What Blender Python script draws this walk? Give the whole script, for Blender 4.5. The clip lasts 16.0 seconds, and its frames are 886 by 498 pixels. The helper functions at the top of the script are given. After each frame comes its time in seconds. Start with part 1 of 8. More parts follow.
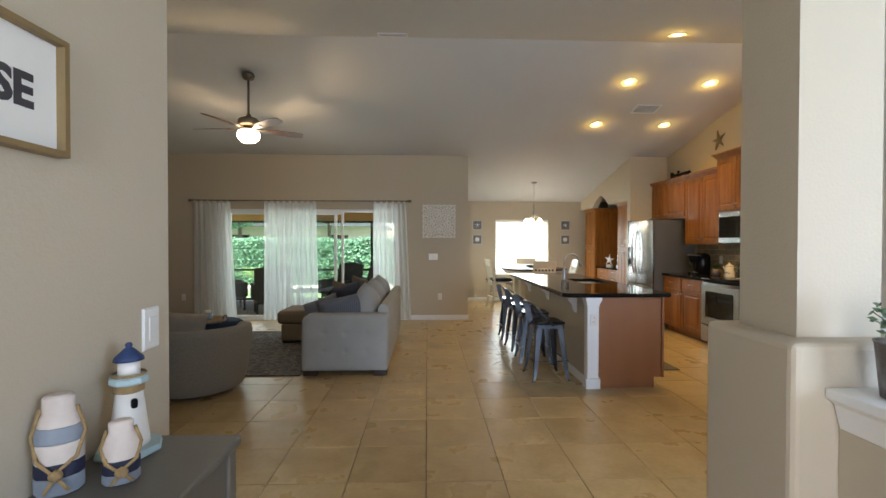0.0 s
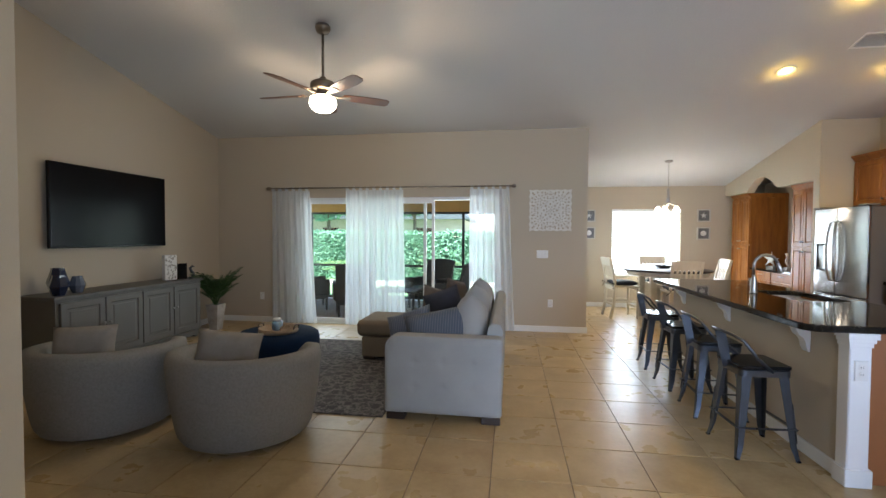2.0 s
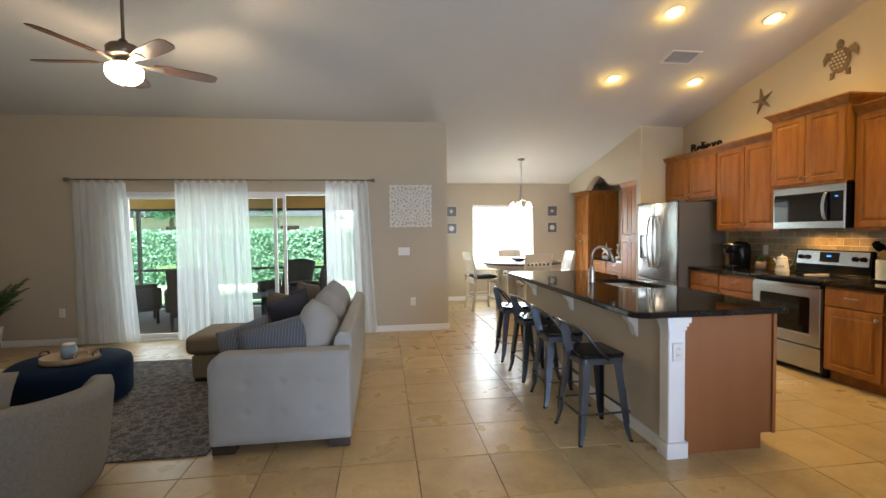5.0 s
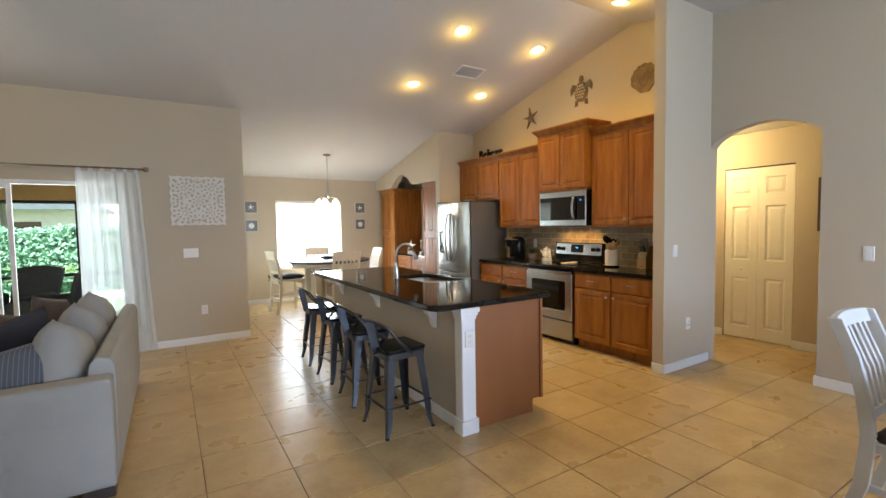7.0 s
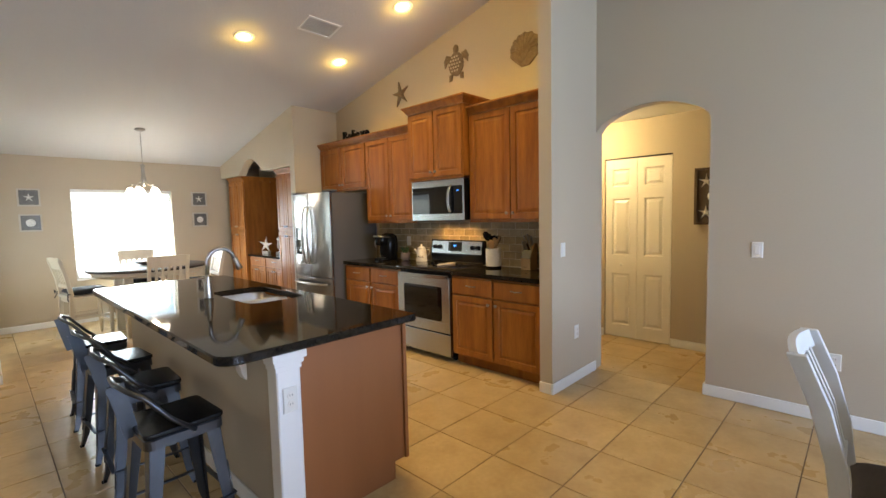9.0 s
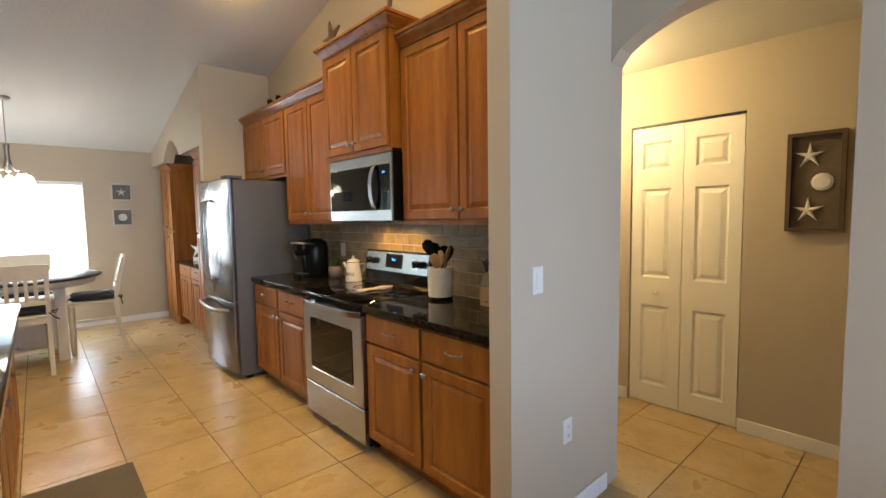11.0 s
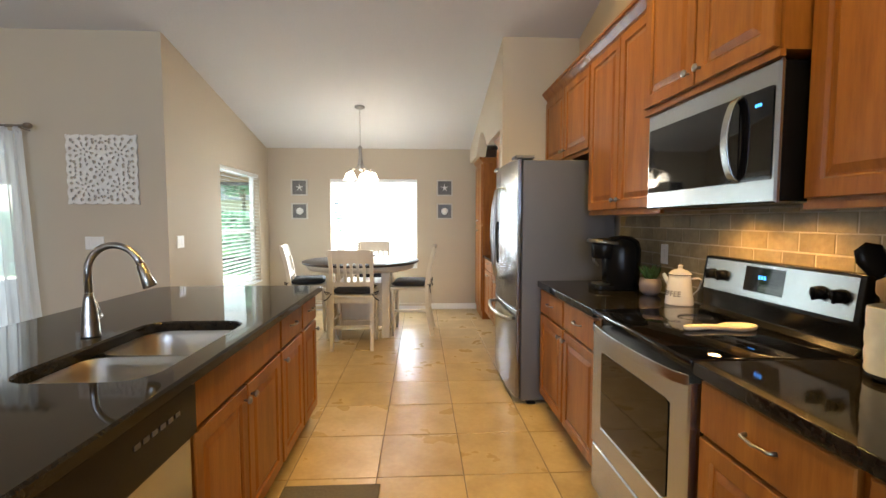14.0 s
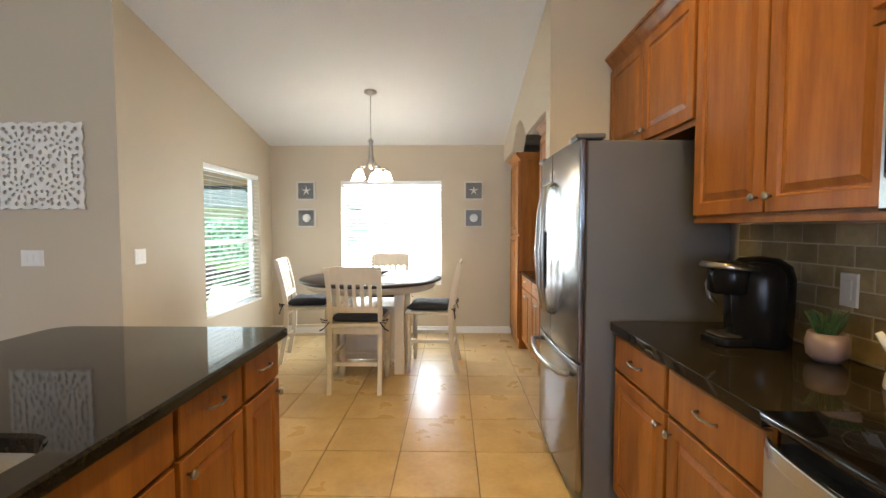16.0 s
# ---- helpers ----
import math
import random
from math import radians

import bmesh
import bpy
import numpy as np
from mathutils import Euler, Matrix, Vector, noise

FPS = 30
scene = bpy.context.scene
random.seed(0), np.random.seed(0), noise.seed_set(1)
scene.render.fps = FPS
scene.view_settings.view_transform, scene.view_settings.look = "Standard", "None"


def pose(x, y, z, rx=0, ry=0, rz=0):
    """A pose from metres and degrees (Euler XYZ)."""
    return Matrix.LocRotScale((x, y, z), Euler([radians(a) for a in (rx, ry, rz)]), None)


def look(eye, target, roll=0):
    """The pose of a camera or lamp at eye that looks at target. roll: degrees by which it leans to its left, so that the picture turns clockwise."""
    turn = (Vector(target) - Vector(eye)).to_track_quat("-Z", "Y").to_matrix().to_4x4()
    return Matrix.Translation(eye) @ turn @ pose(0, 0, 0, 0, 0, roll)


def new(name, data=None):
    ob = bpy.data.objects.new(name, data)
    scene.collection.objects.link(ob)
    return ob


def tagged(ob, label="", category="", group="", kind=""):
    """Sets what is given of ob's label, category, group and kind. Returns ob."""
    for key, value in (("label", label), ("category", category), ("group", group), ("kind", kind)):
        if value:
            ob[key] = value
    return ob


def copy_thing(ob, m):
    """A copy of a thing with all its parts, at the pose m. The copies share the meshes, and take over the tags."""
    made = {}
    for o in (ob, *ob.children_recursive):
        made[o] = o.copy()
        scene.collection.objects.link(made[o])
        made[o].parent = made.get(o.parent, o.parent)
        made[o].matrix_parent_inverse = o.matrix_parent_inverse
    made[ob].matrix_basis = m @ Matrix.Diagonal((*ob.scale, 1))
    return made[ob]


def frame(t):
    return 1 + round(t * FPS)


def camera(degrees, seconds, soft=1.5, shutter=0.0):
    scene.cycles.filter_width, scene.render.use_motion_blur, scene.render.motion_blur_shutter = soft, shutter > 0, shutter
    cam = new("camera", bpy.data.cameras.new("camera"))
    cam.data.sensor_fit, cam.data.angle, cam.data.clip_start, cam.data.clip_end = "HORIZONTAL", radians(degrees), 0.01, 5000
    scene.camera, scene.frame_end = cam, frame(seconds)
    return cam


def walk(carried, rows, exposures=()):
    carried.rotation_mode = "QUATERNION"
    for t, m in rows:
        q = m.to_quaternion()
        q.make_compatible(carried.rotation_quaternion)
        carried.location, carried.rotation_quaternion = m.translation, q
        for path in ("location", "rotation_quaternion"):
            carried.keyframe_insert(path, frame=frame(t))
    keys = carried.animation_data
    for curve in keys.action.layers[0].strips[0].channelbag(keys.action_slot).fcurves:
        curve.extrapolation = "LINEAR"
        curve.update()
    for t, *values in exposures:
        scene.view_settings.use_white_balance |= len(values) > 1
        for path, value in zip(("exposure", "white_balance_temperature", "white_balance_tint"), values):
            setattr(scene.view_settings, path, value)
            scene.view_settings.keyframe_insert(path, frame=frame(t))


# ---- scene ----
cam = camera(89.9, 16.0)
METRES, EYE, TILT, LEAN, TURN = 6.8, 1.38, 0.0, 0.0, -2.0
PATH = [
    (0, (0.393, 0.284, 1.385), (0.464, 2.283, 1.359), 0.1),
    (0.5, (0.37, 0.684, 1.388), (0.339, 2.684, 1.355), 0.0),
    (1, (0.229, 1.124, 1.418), (0.089, 3.118, 1.367), 0.2),
    (1.5, (0.11, 1.432, 1.409), (-0.128, 3.417, 1.355), 0.2),
    (2, (0.029, 1.664, 1.401), (-0.269, 3.641, 1.342), 0.3),
    (2.5, (0.036, 1.796, 1.387), (-0.282, 3.77, 1.332), 0.2),
    (3, (0.055, 1.853, 1.405), (-0.231, 3.832, 1.343), 0.1),
    (3.2, (0.087, 1.879, 1.4), (-0.181, 3.86, 1.338), 0.0),
    (5.3, (0.217, 1.98, 1.41), (0.61, 3.939, 1.328), -0.6),
    (5.5, (0.226, 1.945, 1.414), (0.704, 3.885, 1.327), -0.5),
    (6, (0.256, 1.952, 1.424), (0.945, 3.828, 1.33), -0.8),
    (6.5, (0.269, 1.976, 1.419), (1.147, 3.77, 1.322), -1.0),
    (7, (0.272, 2.002, 1.434), (1.321, 3.701, 1.325), -1.0),
    (7.5, (0.285, 2.054, 1.438), (1.48, 3.654, 1.318), -1.2),
    (8, (0.433, 2.182, 1.422), (1.733, 3.697, 1.294), -1.2),
    (8.5, (0.726, 2.406, 1.439), (2.108, 3.845, 1.298), -1.3),
    (9, (1.077, 2.638, 1.447), (2.519, 4.016, 1.297), -1.3),
    (9.5, (1.519, 2.831, 1.45), (2.996, 4.17, 1.292), -1.4),
    (9.7, (1.727, 2.889, 1.458), (3.203, 4.227, 1.293), -1.4),
    (11.8, (3.207, 3.58, 1.386), (4.304, 5.247, 1.248), -0.9),
    (12, (3.266, 3.63, 1.379), (4.27, 5.354, 1.239), -1.0),
    (12.5, (3.332, 3.76, 1.355), (4.06, 5.618, 1.221), -0.4),
    (13, (3.332, 3.904, 1.334), (3.785, 5.848, 1.202), -0.2),
    (13.5, (3.328, 4.067, 1.33), (3.567, 6.049, 1.201), 0.1),
    (14, (3.363, 4.251, 1.34), (3.463, 6.245, 1.211), 0.0),
    (14.5, (3.389, 4.478, 1.344), (3.412, 6.475, 1.223), 0.1),
    (15, (3.386, 4.72, 1.333), (3.396, 6.717, 1.225), 0.2),
    (15.5, (3.424, 4.969, 1.338), (3.392, 6.967, 1.236), 0.1),
    (16, (3.441, 5.248, 1.355), (3.402, 7.245, 1.258), 0.0),
]
walk(cam, [(t, look(eye, target, roll)) for t, eye, target, roll in PATH], exposures=[
    (0.0, 1.62, 7000, 8), (0.6, 1.74, 6700, 9), (1.5, 1.95, 6150, 10), (3.0, 2.07, 6400, 10), (5.5, 2.1, 6650, 9), (8.0, 2.1, 6650, 9), (9.5, 2.06, 6500, 10),
    (11.8, 2.08, 6100, 10), (12.5, 2.08, 5950, 10), (13.5, 2.18, 6450, 9), (14.5, 2.25, 6500, 9), (16.0, 2.27, 6550, 9)])

# exposure stays as the lights need it
scene.view_settings.exposure = 2.1

# ---- world, sun and lamps ----
world = bpy.data.worlds.new("world")
scene.world = world
world.use_nodes = True
wn = world.node_tree.nodes
sky = wn.new("ShaderNodeTexSky")
sky.sky_type = "NISHITA"
sky.sun_disc = False
sky.sun_elevation = radians(62)
sky.sun_rotation = radians(200)
wn["Background"].inputs["Strength"].default_value = 0.15
world.node_tree.links.new(sky.outputs[0], wn["Background"].inputs["Color"])

sun = new("sun", bpy.data.lights.new("sun", "SUN"))
sun.data.energy = 5.0
sun.data.angle = radians(0.5)
sun.data.color = (1.0, 0.95, 0.87)
sun.matrix_world = look((-3, 4, 30), (-3 + 5.3 , 4 + 14.6, 0))


def area(name, at, toward, w, h, power, color=(0.83, 0.92, 1.0)):
    ob = new(name, bpy.data.lights.new(name, "AREA"))
    ob.data.shape = "RECTANGLE"
    ob.data.size, ob.data.size_y, ob.data.energy, ob.data.color = w, h, power, color
    ob.matrix_world = look(at, toward)
    return ob


def bulb(name, at, power, color=(1.0, 0.72, 0.42), r=0.04):
    ob = new(name, bpy.data.lights.new(name, "POINT"))
    ob.data.energy, ob.data.color, ob.data.shadow_soft_size = power, color, r
    ob.location = at
    return ob


def spot(name, at, power, angle=120, color=(1.0, 0.72, 0.42), r=0.06, blend=0.6):
    ob = new(name, bpy.data.lights.new(name, "SPOT"))
    ob.data.energy, ob.data.color, ob.data.shadow_soft_size = power, color, r
    ob.data.spot_size, ob.data.spot_blend = radians(angle), blend
    ob.matrix_world = look(at, (at[0], at[1] + 0.001, at[2] - 1))
    return ob


# daylight that enters by the glazed openings
area("sky_slider", (-1.7, 8.50, 1.0), (-1.7, 0, 0.6), 3.0, 1.9, 10)
area("sky_window_back", (2.67, 11.08, 1.2), (2.67, 4, 3.6), 1.2, 1.25, 36)
area("sky_window_side", (0.94, 9.93, 1.26), (9, 9.93, 1.26), 1.05, 1.3, 3.5)
area("sky_window_dining", (3.2, -1.0, 1.5), (3.2, 9, 1.3), 1.8, 1.5, 44, (0.50, 0.65, 1.0))
area("sky_entry", (0.30, -1.78, 1.15), (2.2, 3, 0.9), 0.65, 1.7, 24, (0.66, 0.74, 1.0))
area("sky_window_bedroom", (-2.2, -0.58, 1.4), (-1.4, 2.2, 1.2), 1.3, 1.3, 8, (0.72, 0.82, 1.0))


RIDGE_Y, RIDGE_Z, SLOPE = 5.2, 3.645, 0.22


def roof(y):
    """Height of the vaulted ceiling."""
    z = RIDGE_Z - SLOPE * abs(y - RIDGE_Y)
    return z if y > RIDGE_Y else max(2.74, z)


CANS = [(3.0, 7.08), (4.07, 7.08), (3.0, 5.96), (4.07, 5.96), (3.0, 4.86), (4.12, 4.86)]
for cx, cy in CANS:
    spot("can_light", (cx, cy, roof(cy) - 0.03), 13.0, 128, (1.0, 0.65, 0.16), 0.05, 0.9)
    bulb("can_halo", (cx, cy, roof(cy) - 0.06), 0.75, (1.0, 0.62, 0.12), 0.03)
bulb("fan_light", (-1.84, 5.93, 2.72), 3.2, (1.0, 0.72, 0.45), 0.035)
up = spot("fan_uplight", (-1.84, 5.93, 2.73), 34, 150, (1.0, 0.72, 0.45), 0.035, 0.8)
up.matrix_world = look((-1.84, 5.93, 2.73), (-1.84, 5.931, 5))
bulb("chandelier_light", (2.66, 9.6, 1.80), 2.6, (1.0, 0.8, 0.6), 0.06)
for hy in (5.76, 6.06):
    spot("hood_light", (4.62, hy, 1.385), 2.5, 160, (1.0, 0.55, 0.17), 0.03, 0.9)
bulb("hall_light", (5.5, 5.0, 2.25), 10.5, (1.0, 0.75, 0.36), 0.10)


# ---- materials ----
def material(name, color, rough=0.6, metal=0.0, color2=None, scale=4.0, amount=0.5, fine=60.0, bump=0.1, bump_scale=80.0,
             island=False, vary=0.0, coat=0.0, stretch=None, detail=4.0, rough_vary=0.0, object_space=True, spec=0.5):
    m = bpy.data.materials.new(name)
    m.use_nodes = True
    nt = m.node_tree
    n, l = nt.nodes, nt.links
    b = n["Principled BSDF"]
    b.inputs["Roughness"].default_value = rough
    b.inputs["Metallic"].default_value = metal
    b.inputs["Coat Weight"].default_value = coat
    b.inputs["Specular IOR Level"].default_value = spec
    tc = n.new("ShaderNodeTexCoord")
    mp = n.new("ShaderNodeMapping")
    l.new(tc.outputs["Object"], mp.inputs[0])
    if stretch:
        mp.inputs["Scale"].default_value = stretch
    if vary and not island:
        # each piece shows another stretch of the pattern
        oi = n.new("ShaderNodeObjectInfo")
        sh = n.new("ShaderNodeVectorMath")
        sh.operation = "MULTIPLY"
        sh.inputs[1].default_value = (91.0, 57.0, 33.0)
        l.new(oi.outputs["Random"], sh.inputs[0])
        l.new(sh.outputs[0], mp.inputs["Location"])
    co2 = color2 or tuple(c * 0.82 for c in color)
    big = n.new("ShaderNodeTexNoise")
    big.inputs["Scale"].default_value, big.inputs["Detail"].default_value = scale, detail
    l.new(mp.outputs[0], big.inputs["Vector"])
    small = n.new("ShaderNodeTexNoise")
    small.inputs["Scale"].default_value, small.inputs["Detail"].default_value = fine, 3
    l.new(mp.outputs[0], small.inputs["Vector"])
    add = n.new("ShaderNodeMath")
    add.operation = "MULTIPLY_ADD"
    add.inputs[1].default_value = 0.35
    l.new(small.outputs["Fac"], add.inputs[0])
    l.new(big.outputs["Fac"], add.inputs[2])
    rng = n.new("ShaderNodeMapRange")
    rng.inputs["From Min"].default_value, rng.inputs["From Max"].default_value = 0.45, 0.9
    rng.inputs["To Max"].default_value = amount * 2
    l.new(add.outputs[0], rng.inputs["Value"])
    mix = n.new("ShaderNodeMix")
    mix.data_type = "RGBA"
    mix.inputs["A"].default_value, mix.inputs["B"].default_value = (*color, 1), (*co2, 1)
    l.new(rng.outputs[0], mix.inputs["Factor"])
    out = mix.outputs["Result"]
    if vary:
        hsv = n.new("ShaderNodeHueSaturation")
        if island:
            src = n.new("ShaderNodeNewGeometry").outputs["Random Per Island"]
        else:
            src = n.new("ShaderNodeObjectInfo").outputs["Random"]
        r2 = n.new("ShaderNodeMapRange")
        r2.inputs["To Min"].default_value, r2.inputs["To Max"].default_value = 1 - vary, 1 + vary
        l.new(src, r2.inputs["Value"])
        l.new(r2.outputs[0], hsv.inputs["Value"])
        l.new(out, hsv.inputs["Color"])
        out = hsv.outputs[0]
    l.new(out, b.inputs["Base Color"])
    if rough_vary:
        r3 = n.new("ShaderNodeMapRange")
        r3.inputs["To Min"].default_value, r3.inputs["To Max"].default_value = rough - rough_vary, rough + rough_vary
        l.new(big.outputs["Fac"], r3.inputs["Value"])
        l.new(r3.outputs[0], b.inputs["Roughness"])
    if bump:
        bt = n.new("ShaderNodeTexNoise")
        bt.inputs["Scale"].default_value, bt.inputs["Detail"].default_value = bump_scale, 4
        l.new(mp.outputs[0], bt.inputs["Vector"])
        bp = n.new("ShaderNodeBump")
        bp.inputs["Strength"].default_value, bp.inputs["Distance"].default_value = bump, 0.01
        l.new(bt.outputs["Fac"], bp.inputs["Height"])
        l.new(bp.outputs[0], b.inputs["Normal"])
    return m


def glow(name, color, strength):
    m = bpy.data.materials.new(name)
    m.use_nodes = True
    b = m.node_tree.nodes["Principled BSDF"]
    b.inputs["Base Color"].default_value = (*color, 1)
    b.inputs["Emission Color"].default_value = (*color, 1)
    b.inputs["Emission Strength"].default_value = strength
    return m


def glass(name, color=(1, 1, 1), rough=0.02, base=0.04):
    m = bpy.data.materials.new(name)
    m.use_nodes = True
    n, l = m.node_tree.nodes, m.node_tree.links
    g = n.new("ShaderNodeBsdfGlossy")
    g.inputs["Roughness"].default_value = rough
    t = n.new("ShaderNodeBsdfTransparent")
    t.inputs["Color"].default_value = (*color, 1)
    lw = n.new("ShaderNodeLayerWeight")
    pw = n.new("ShaderNodeMath")
    pw.operation = "POWER"
    pw.inputs[1].default_value = 4.0
    l.new(lw.outputs["Facing"], pw.inputs[0])
    f = n.new("ShaderNodeMath")
    f.operation = "MULTIPLY_ADD"
    f.inputs[1].default_value, f.inputs[2].default_value = base * 12, base
    l.new(pw.outputs[0], f.inputs[0])
    mx = n.new("ShaderNodeMixShader")
    l.new(f.outputs[0], mx.inputs[0])
    l.new(t.outputs[0], mx.inputs[1])
    l.new(g.outputs[0], mx.inputs[2])
    l.new(mx.outputs[0], n["Material Output"].inputs["Surface"])
    return m


def sheer(name, color, see=0.25):
    m = bpy.data.materials.new(name)
    m.use_nodes = True
    n, l = m.node_tree.nodes, m.node_tree.links
    d = n.new("ShaderNodeBsdfDiffuse")
    d.inputs["Color"].default_value = (*color, 1)
    t = n.new("ShaderNodeBsdfTranslucent")
    t.inputs["Color"].default_value = (*color, 1)
    s = n.new("ShaderNodeBsdfTransparent")
    tc = n.new("ShaderNodeTexCoord")
    mp = n.new("ShaderNodeMapping")
    mp.inputs["Scale"].default_value = (30, 30, 0.6)
    nz = n.new("ShaderNodeTexNoise")
    nz.inputs["Scale"].default_value = 3
    l.new(tc.outputs["Object"], mp.inputs[0])
    l.new(mp.outputs[0], nz.inputs["Vector"])
    rg = n.new("ShaderNodeMapRange")
    rg.inputs["To Min"].default_value, rg.inputs["To Max"].default_value = see * 0.6, see * 1.4
    l.new(nz.outputs["Fac"], rg.inputs["Value"])
    m1, m2 = n.new("ShaderNodeMixShader"), n.new("ShaderNodeMixShader")
    m1.inputs[0].default_value = 0.55
    l.new(d.outputs[0], m1.inputs[1])
    l.new(t.outputs[0], m1.inputs[2])
    l.new(rg.outputs[0], m2.inputs[0])
    l.new(m1.outputs[0], m2.inputs[1])
    l.new(s.outputs[0], m2.inputs[2])
    l.new(m2.outputs[0], n["Material Output"].inputs["Surface"])
    return m


WALL = material("beige_wall_paint", (0.50, 0.43, 0.325), 0.75, color2=(0.46, 0.395, 0.30), scale=0.8, amount=0.25, bump=0.12, bump_scale=120)
CEIL = material("white_ceiling_paint", (0.62, 0.61, 0.59), 0.85, color2=(0.58, 0.57, 0.55), scale=0.7, amount=0.25, bump=0.25, bump_scale=45)
TRIM = material("white_trim_paint", (0.80, 0.80, 0.78), 0.4, scale=2, amount=0.12, bump=0.03)
DOORP = material("white_door_paint", (0.78, 0.75, 0.68), 0.4, scale=2, amount=0.1, bump=0.05, bump_scale=30)
TILE = material("beige_floor_tile", (0.54, 0.395, 0.20), 0.30, color2=(0.36, 0.245, 0.112), scale=4.2, amount=0.42, fine=34, bump=0.04,
                bump_scale=14, vary=0.07, detail=7, rough_vary=0.10)
GROUT = material("brown_grout", (0.20, 0.145, 0.095), 0.85, scale=8, bump=0.3)
WOOD = material("honey_maple_wood", (0.36, 0.138, 0.024), 0.36, color2=(0.22, 0.074, 0.012), scale=2.4, amount=0.55, fine=18, bump=0.04,
                bump_scale=30, stretch=(6, 6, 0.7), detail=5, vary=0.06, spec=0.32)
ENDP = material("brown_end_panel", (0.30, 0.112, 0.034), 0.5, color2=(0.25, 0.09, 0.026), scale=1.5, amount=0.3, bump=0.02, stretch=(5, 5, 0.7))
DARKW = material("dark_espresso_wood", (0.045, 0.030, 0.022), 0.4, color2=(0.03, 0.02, 0.016), scale=3, stretch=(1, 8, 8), bump=0.04)
GRAN = material("black_granite", (0.004, 0.004, 0.004), 0.05, color2=(0.035, 0.028, 0.02), scale=70, amount=0.3, fine=260, bump=0.0, coat=0.0, spec=0.26)
STEEL = material("brushed_stainless", (0.45, 0.475, 0.50), 0.24, 1.0, color2=(0.40, 0.42, 0.445), scale=3, amount=0.12, fine=50, bump=0,
                 bump_scale=40, stretch=(6, 6, 0.4))
FRIDGE = material("fridge_stainless", (0.27, 0.268, 0.265), 0.20, 1.0, color2=(0.22, 0.218, 0.215), scale=3, amount=0.2, fine=50, bump=0, stretch=(6, 6, 0.4))
SINKM = material("sink_steel", (0.60, 0.58, 0.54), 0.3, 1.0, scale=4, amount=0.2, bump=0.01)
NICKEL = material("brushed_nickel", (0.38, 0.36, 0.33), 0.28, 1.0, scale=5, amount=0.2, bump=0)
BLACKP = material("black_plastic", (0.008, 0.008, 0.008), 0.22, scale=8, amount=0.3, bump=0.02, spec=0.16)
BLACKG = material("black_glass", (0.003, 0.003, 0.004), 0.04, scale=2, amount=0.2, bump=0, coat=0.0, spec=0.4)
GRAYSIDE = material("gray_painted_steel", (0.13, 0.125, 0.12), 0.45, 0.3, scale=3, amount=0.2, bump=0.08, bump_scale=200)
GUN = material("gunmetal_steel", (0.092, 0.104, 0.118), 0.30, 0.88, color2=(0.078, 0.084, 0.093), scale=5, amount=0.6, bump=0.03, rough_vary=0.08)
SOFA = material("pale_gray_upholstery", (0.375, 0.375, 0.355), 0.9, color2=(0.32, 0.32, 0.30), scale=6, amount=0.3, fine=150, bump=0.35, bump_scale=260)
CHAIRF = material("gray_chenille", (0.27, 0.255, 0.225), 0.92, color2=(0.205, 0.19, 0.16), scale=70, amount=0.4, fine=190, bump=0.5, bump_scale=190)
PILLOWG = material("taupe_pillow_cloth", (0.34, 0.30, 0.245), 0.9, scale=10, bump=0.4, bump_scale=240)
NAVYC = material("navy_pillow_cloth", (0.035, 0.04, 0.06), 0.9, scale=10, bump=0.4, bump_scale=240)
BROWNC = material("brown_pillow_cloth", (0.12, 0.095, 0.075), 0.9, scale=10, bump=0.4, bump_scale=240)
OTTO = material("navy_velvet", (0.004, 0.012, 0.032), 0.8, color2=(0.006, 0.022, 0.055), scale=4, amount=0.5, bump=0.2, bump_scale=200, spec=0.15)
CHARC = material("charcoal_seat_cloth", (0.030, 0.028, 0.030), 0.85, scale=8, bump=0.4, bump_scale=200)
CREAM = material("cream_painted_wood", (0.66, 0.60, 0.48), 0.5, color2=(0.58, 0.51, 0.39), scale=5, amount=0.4, bump=0.05, stretch=(4, 4, 1))
WHITEW = material("white_painted_wood", (0.62, 0.62, 0.60), 0.55, scale=4, amount=0.25, bump=0.04)
GRAYW = material("gray_painted_wood", (0.108, 0.100, 0.082), 0.5, color2=(0.12, 0.11, 0.093), scale=3, amount=0.4, bump=0.05)
GRAYTOP = material("gray_stained_table_top", (0.21, 0.20, 0.19), 0.35, color2=(0.14, 0.13, 0.125), scale=3, amount=0.5, bump=0.06, stretch=(1, 10, 10))
WHITE = material("white_plastic", (0.75, 0.74, 0.70), 0.35, scale=5, amount=0.08, bump=0)
WHITER = material("white_resin", (0.78, 0.75, 0.70), 0.6, scale=12, amount=0.25, bump=0.1)
CLOTHW = sheer("sheer_white_cloth", (0.84, 0.87, 0.88), 0.29)
BRONZE = material("brushed_bronze", (0.27, 0.23, 0.18), 0.35, 0.9, scale=5, bump=0.02)
FANW = material("walnut_fan_blade", (0.15, 0.055, 0.018), 0.35, color2=(0.08, 0.028, 0.010), scale=4, stretch=(1, 1, 1), bump=0.02)
LIT = glow("lit_frosted_glass", (1.0, 0.86, 0.66), 6.0)
LITCAN = glow("lit_can_lamp", (1.0, 0.78, 0.46), 6.0)
GLASS = glass("clear_pane", (0.97, 0.99, 0.98))
DULLG = glass("non_glare_pane", (0.97, 0.98, 0.98), 0.15, 0.004)
SCREENF = material("dark_bronze_aluminium", (0.02, 0.02, 0.02), 0.4, 0.3, scale=6, bump=0)
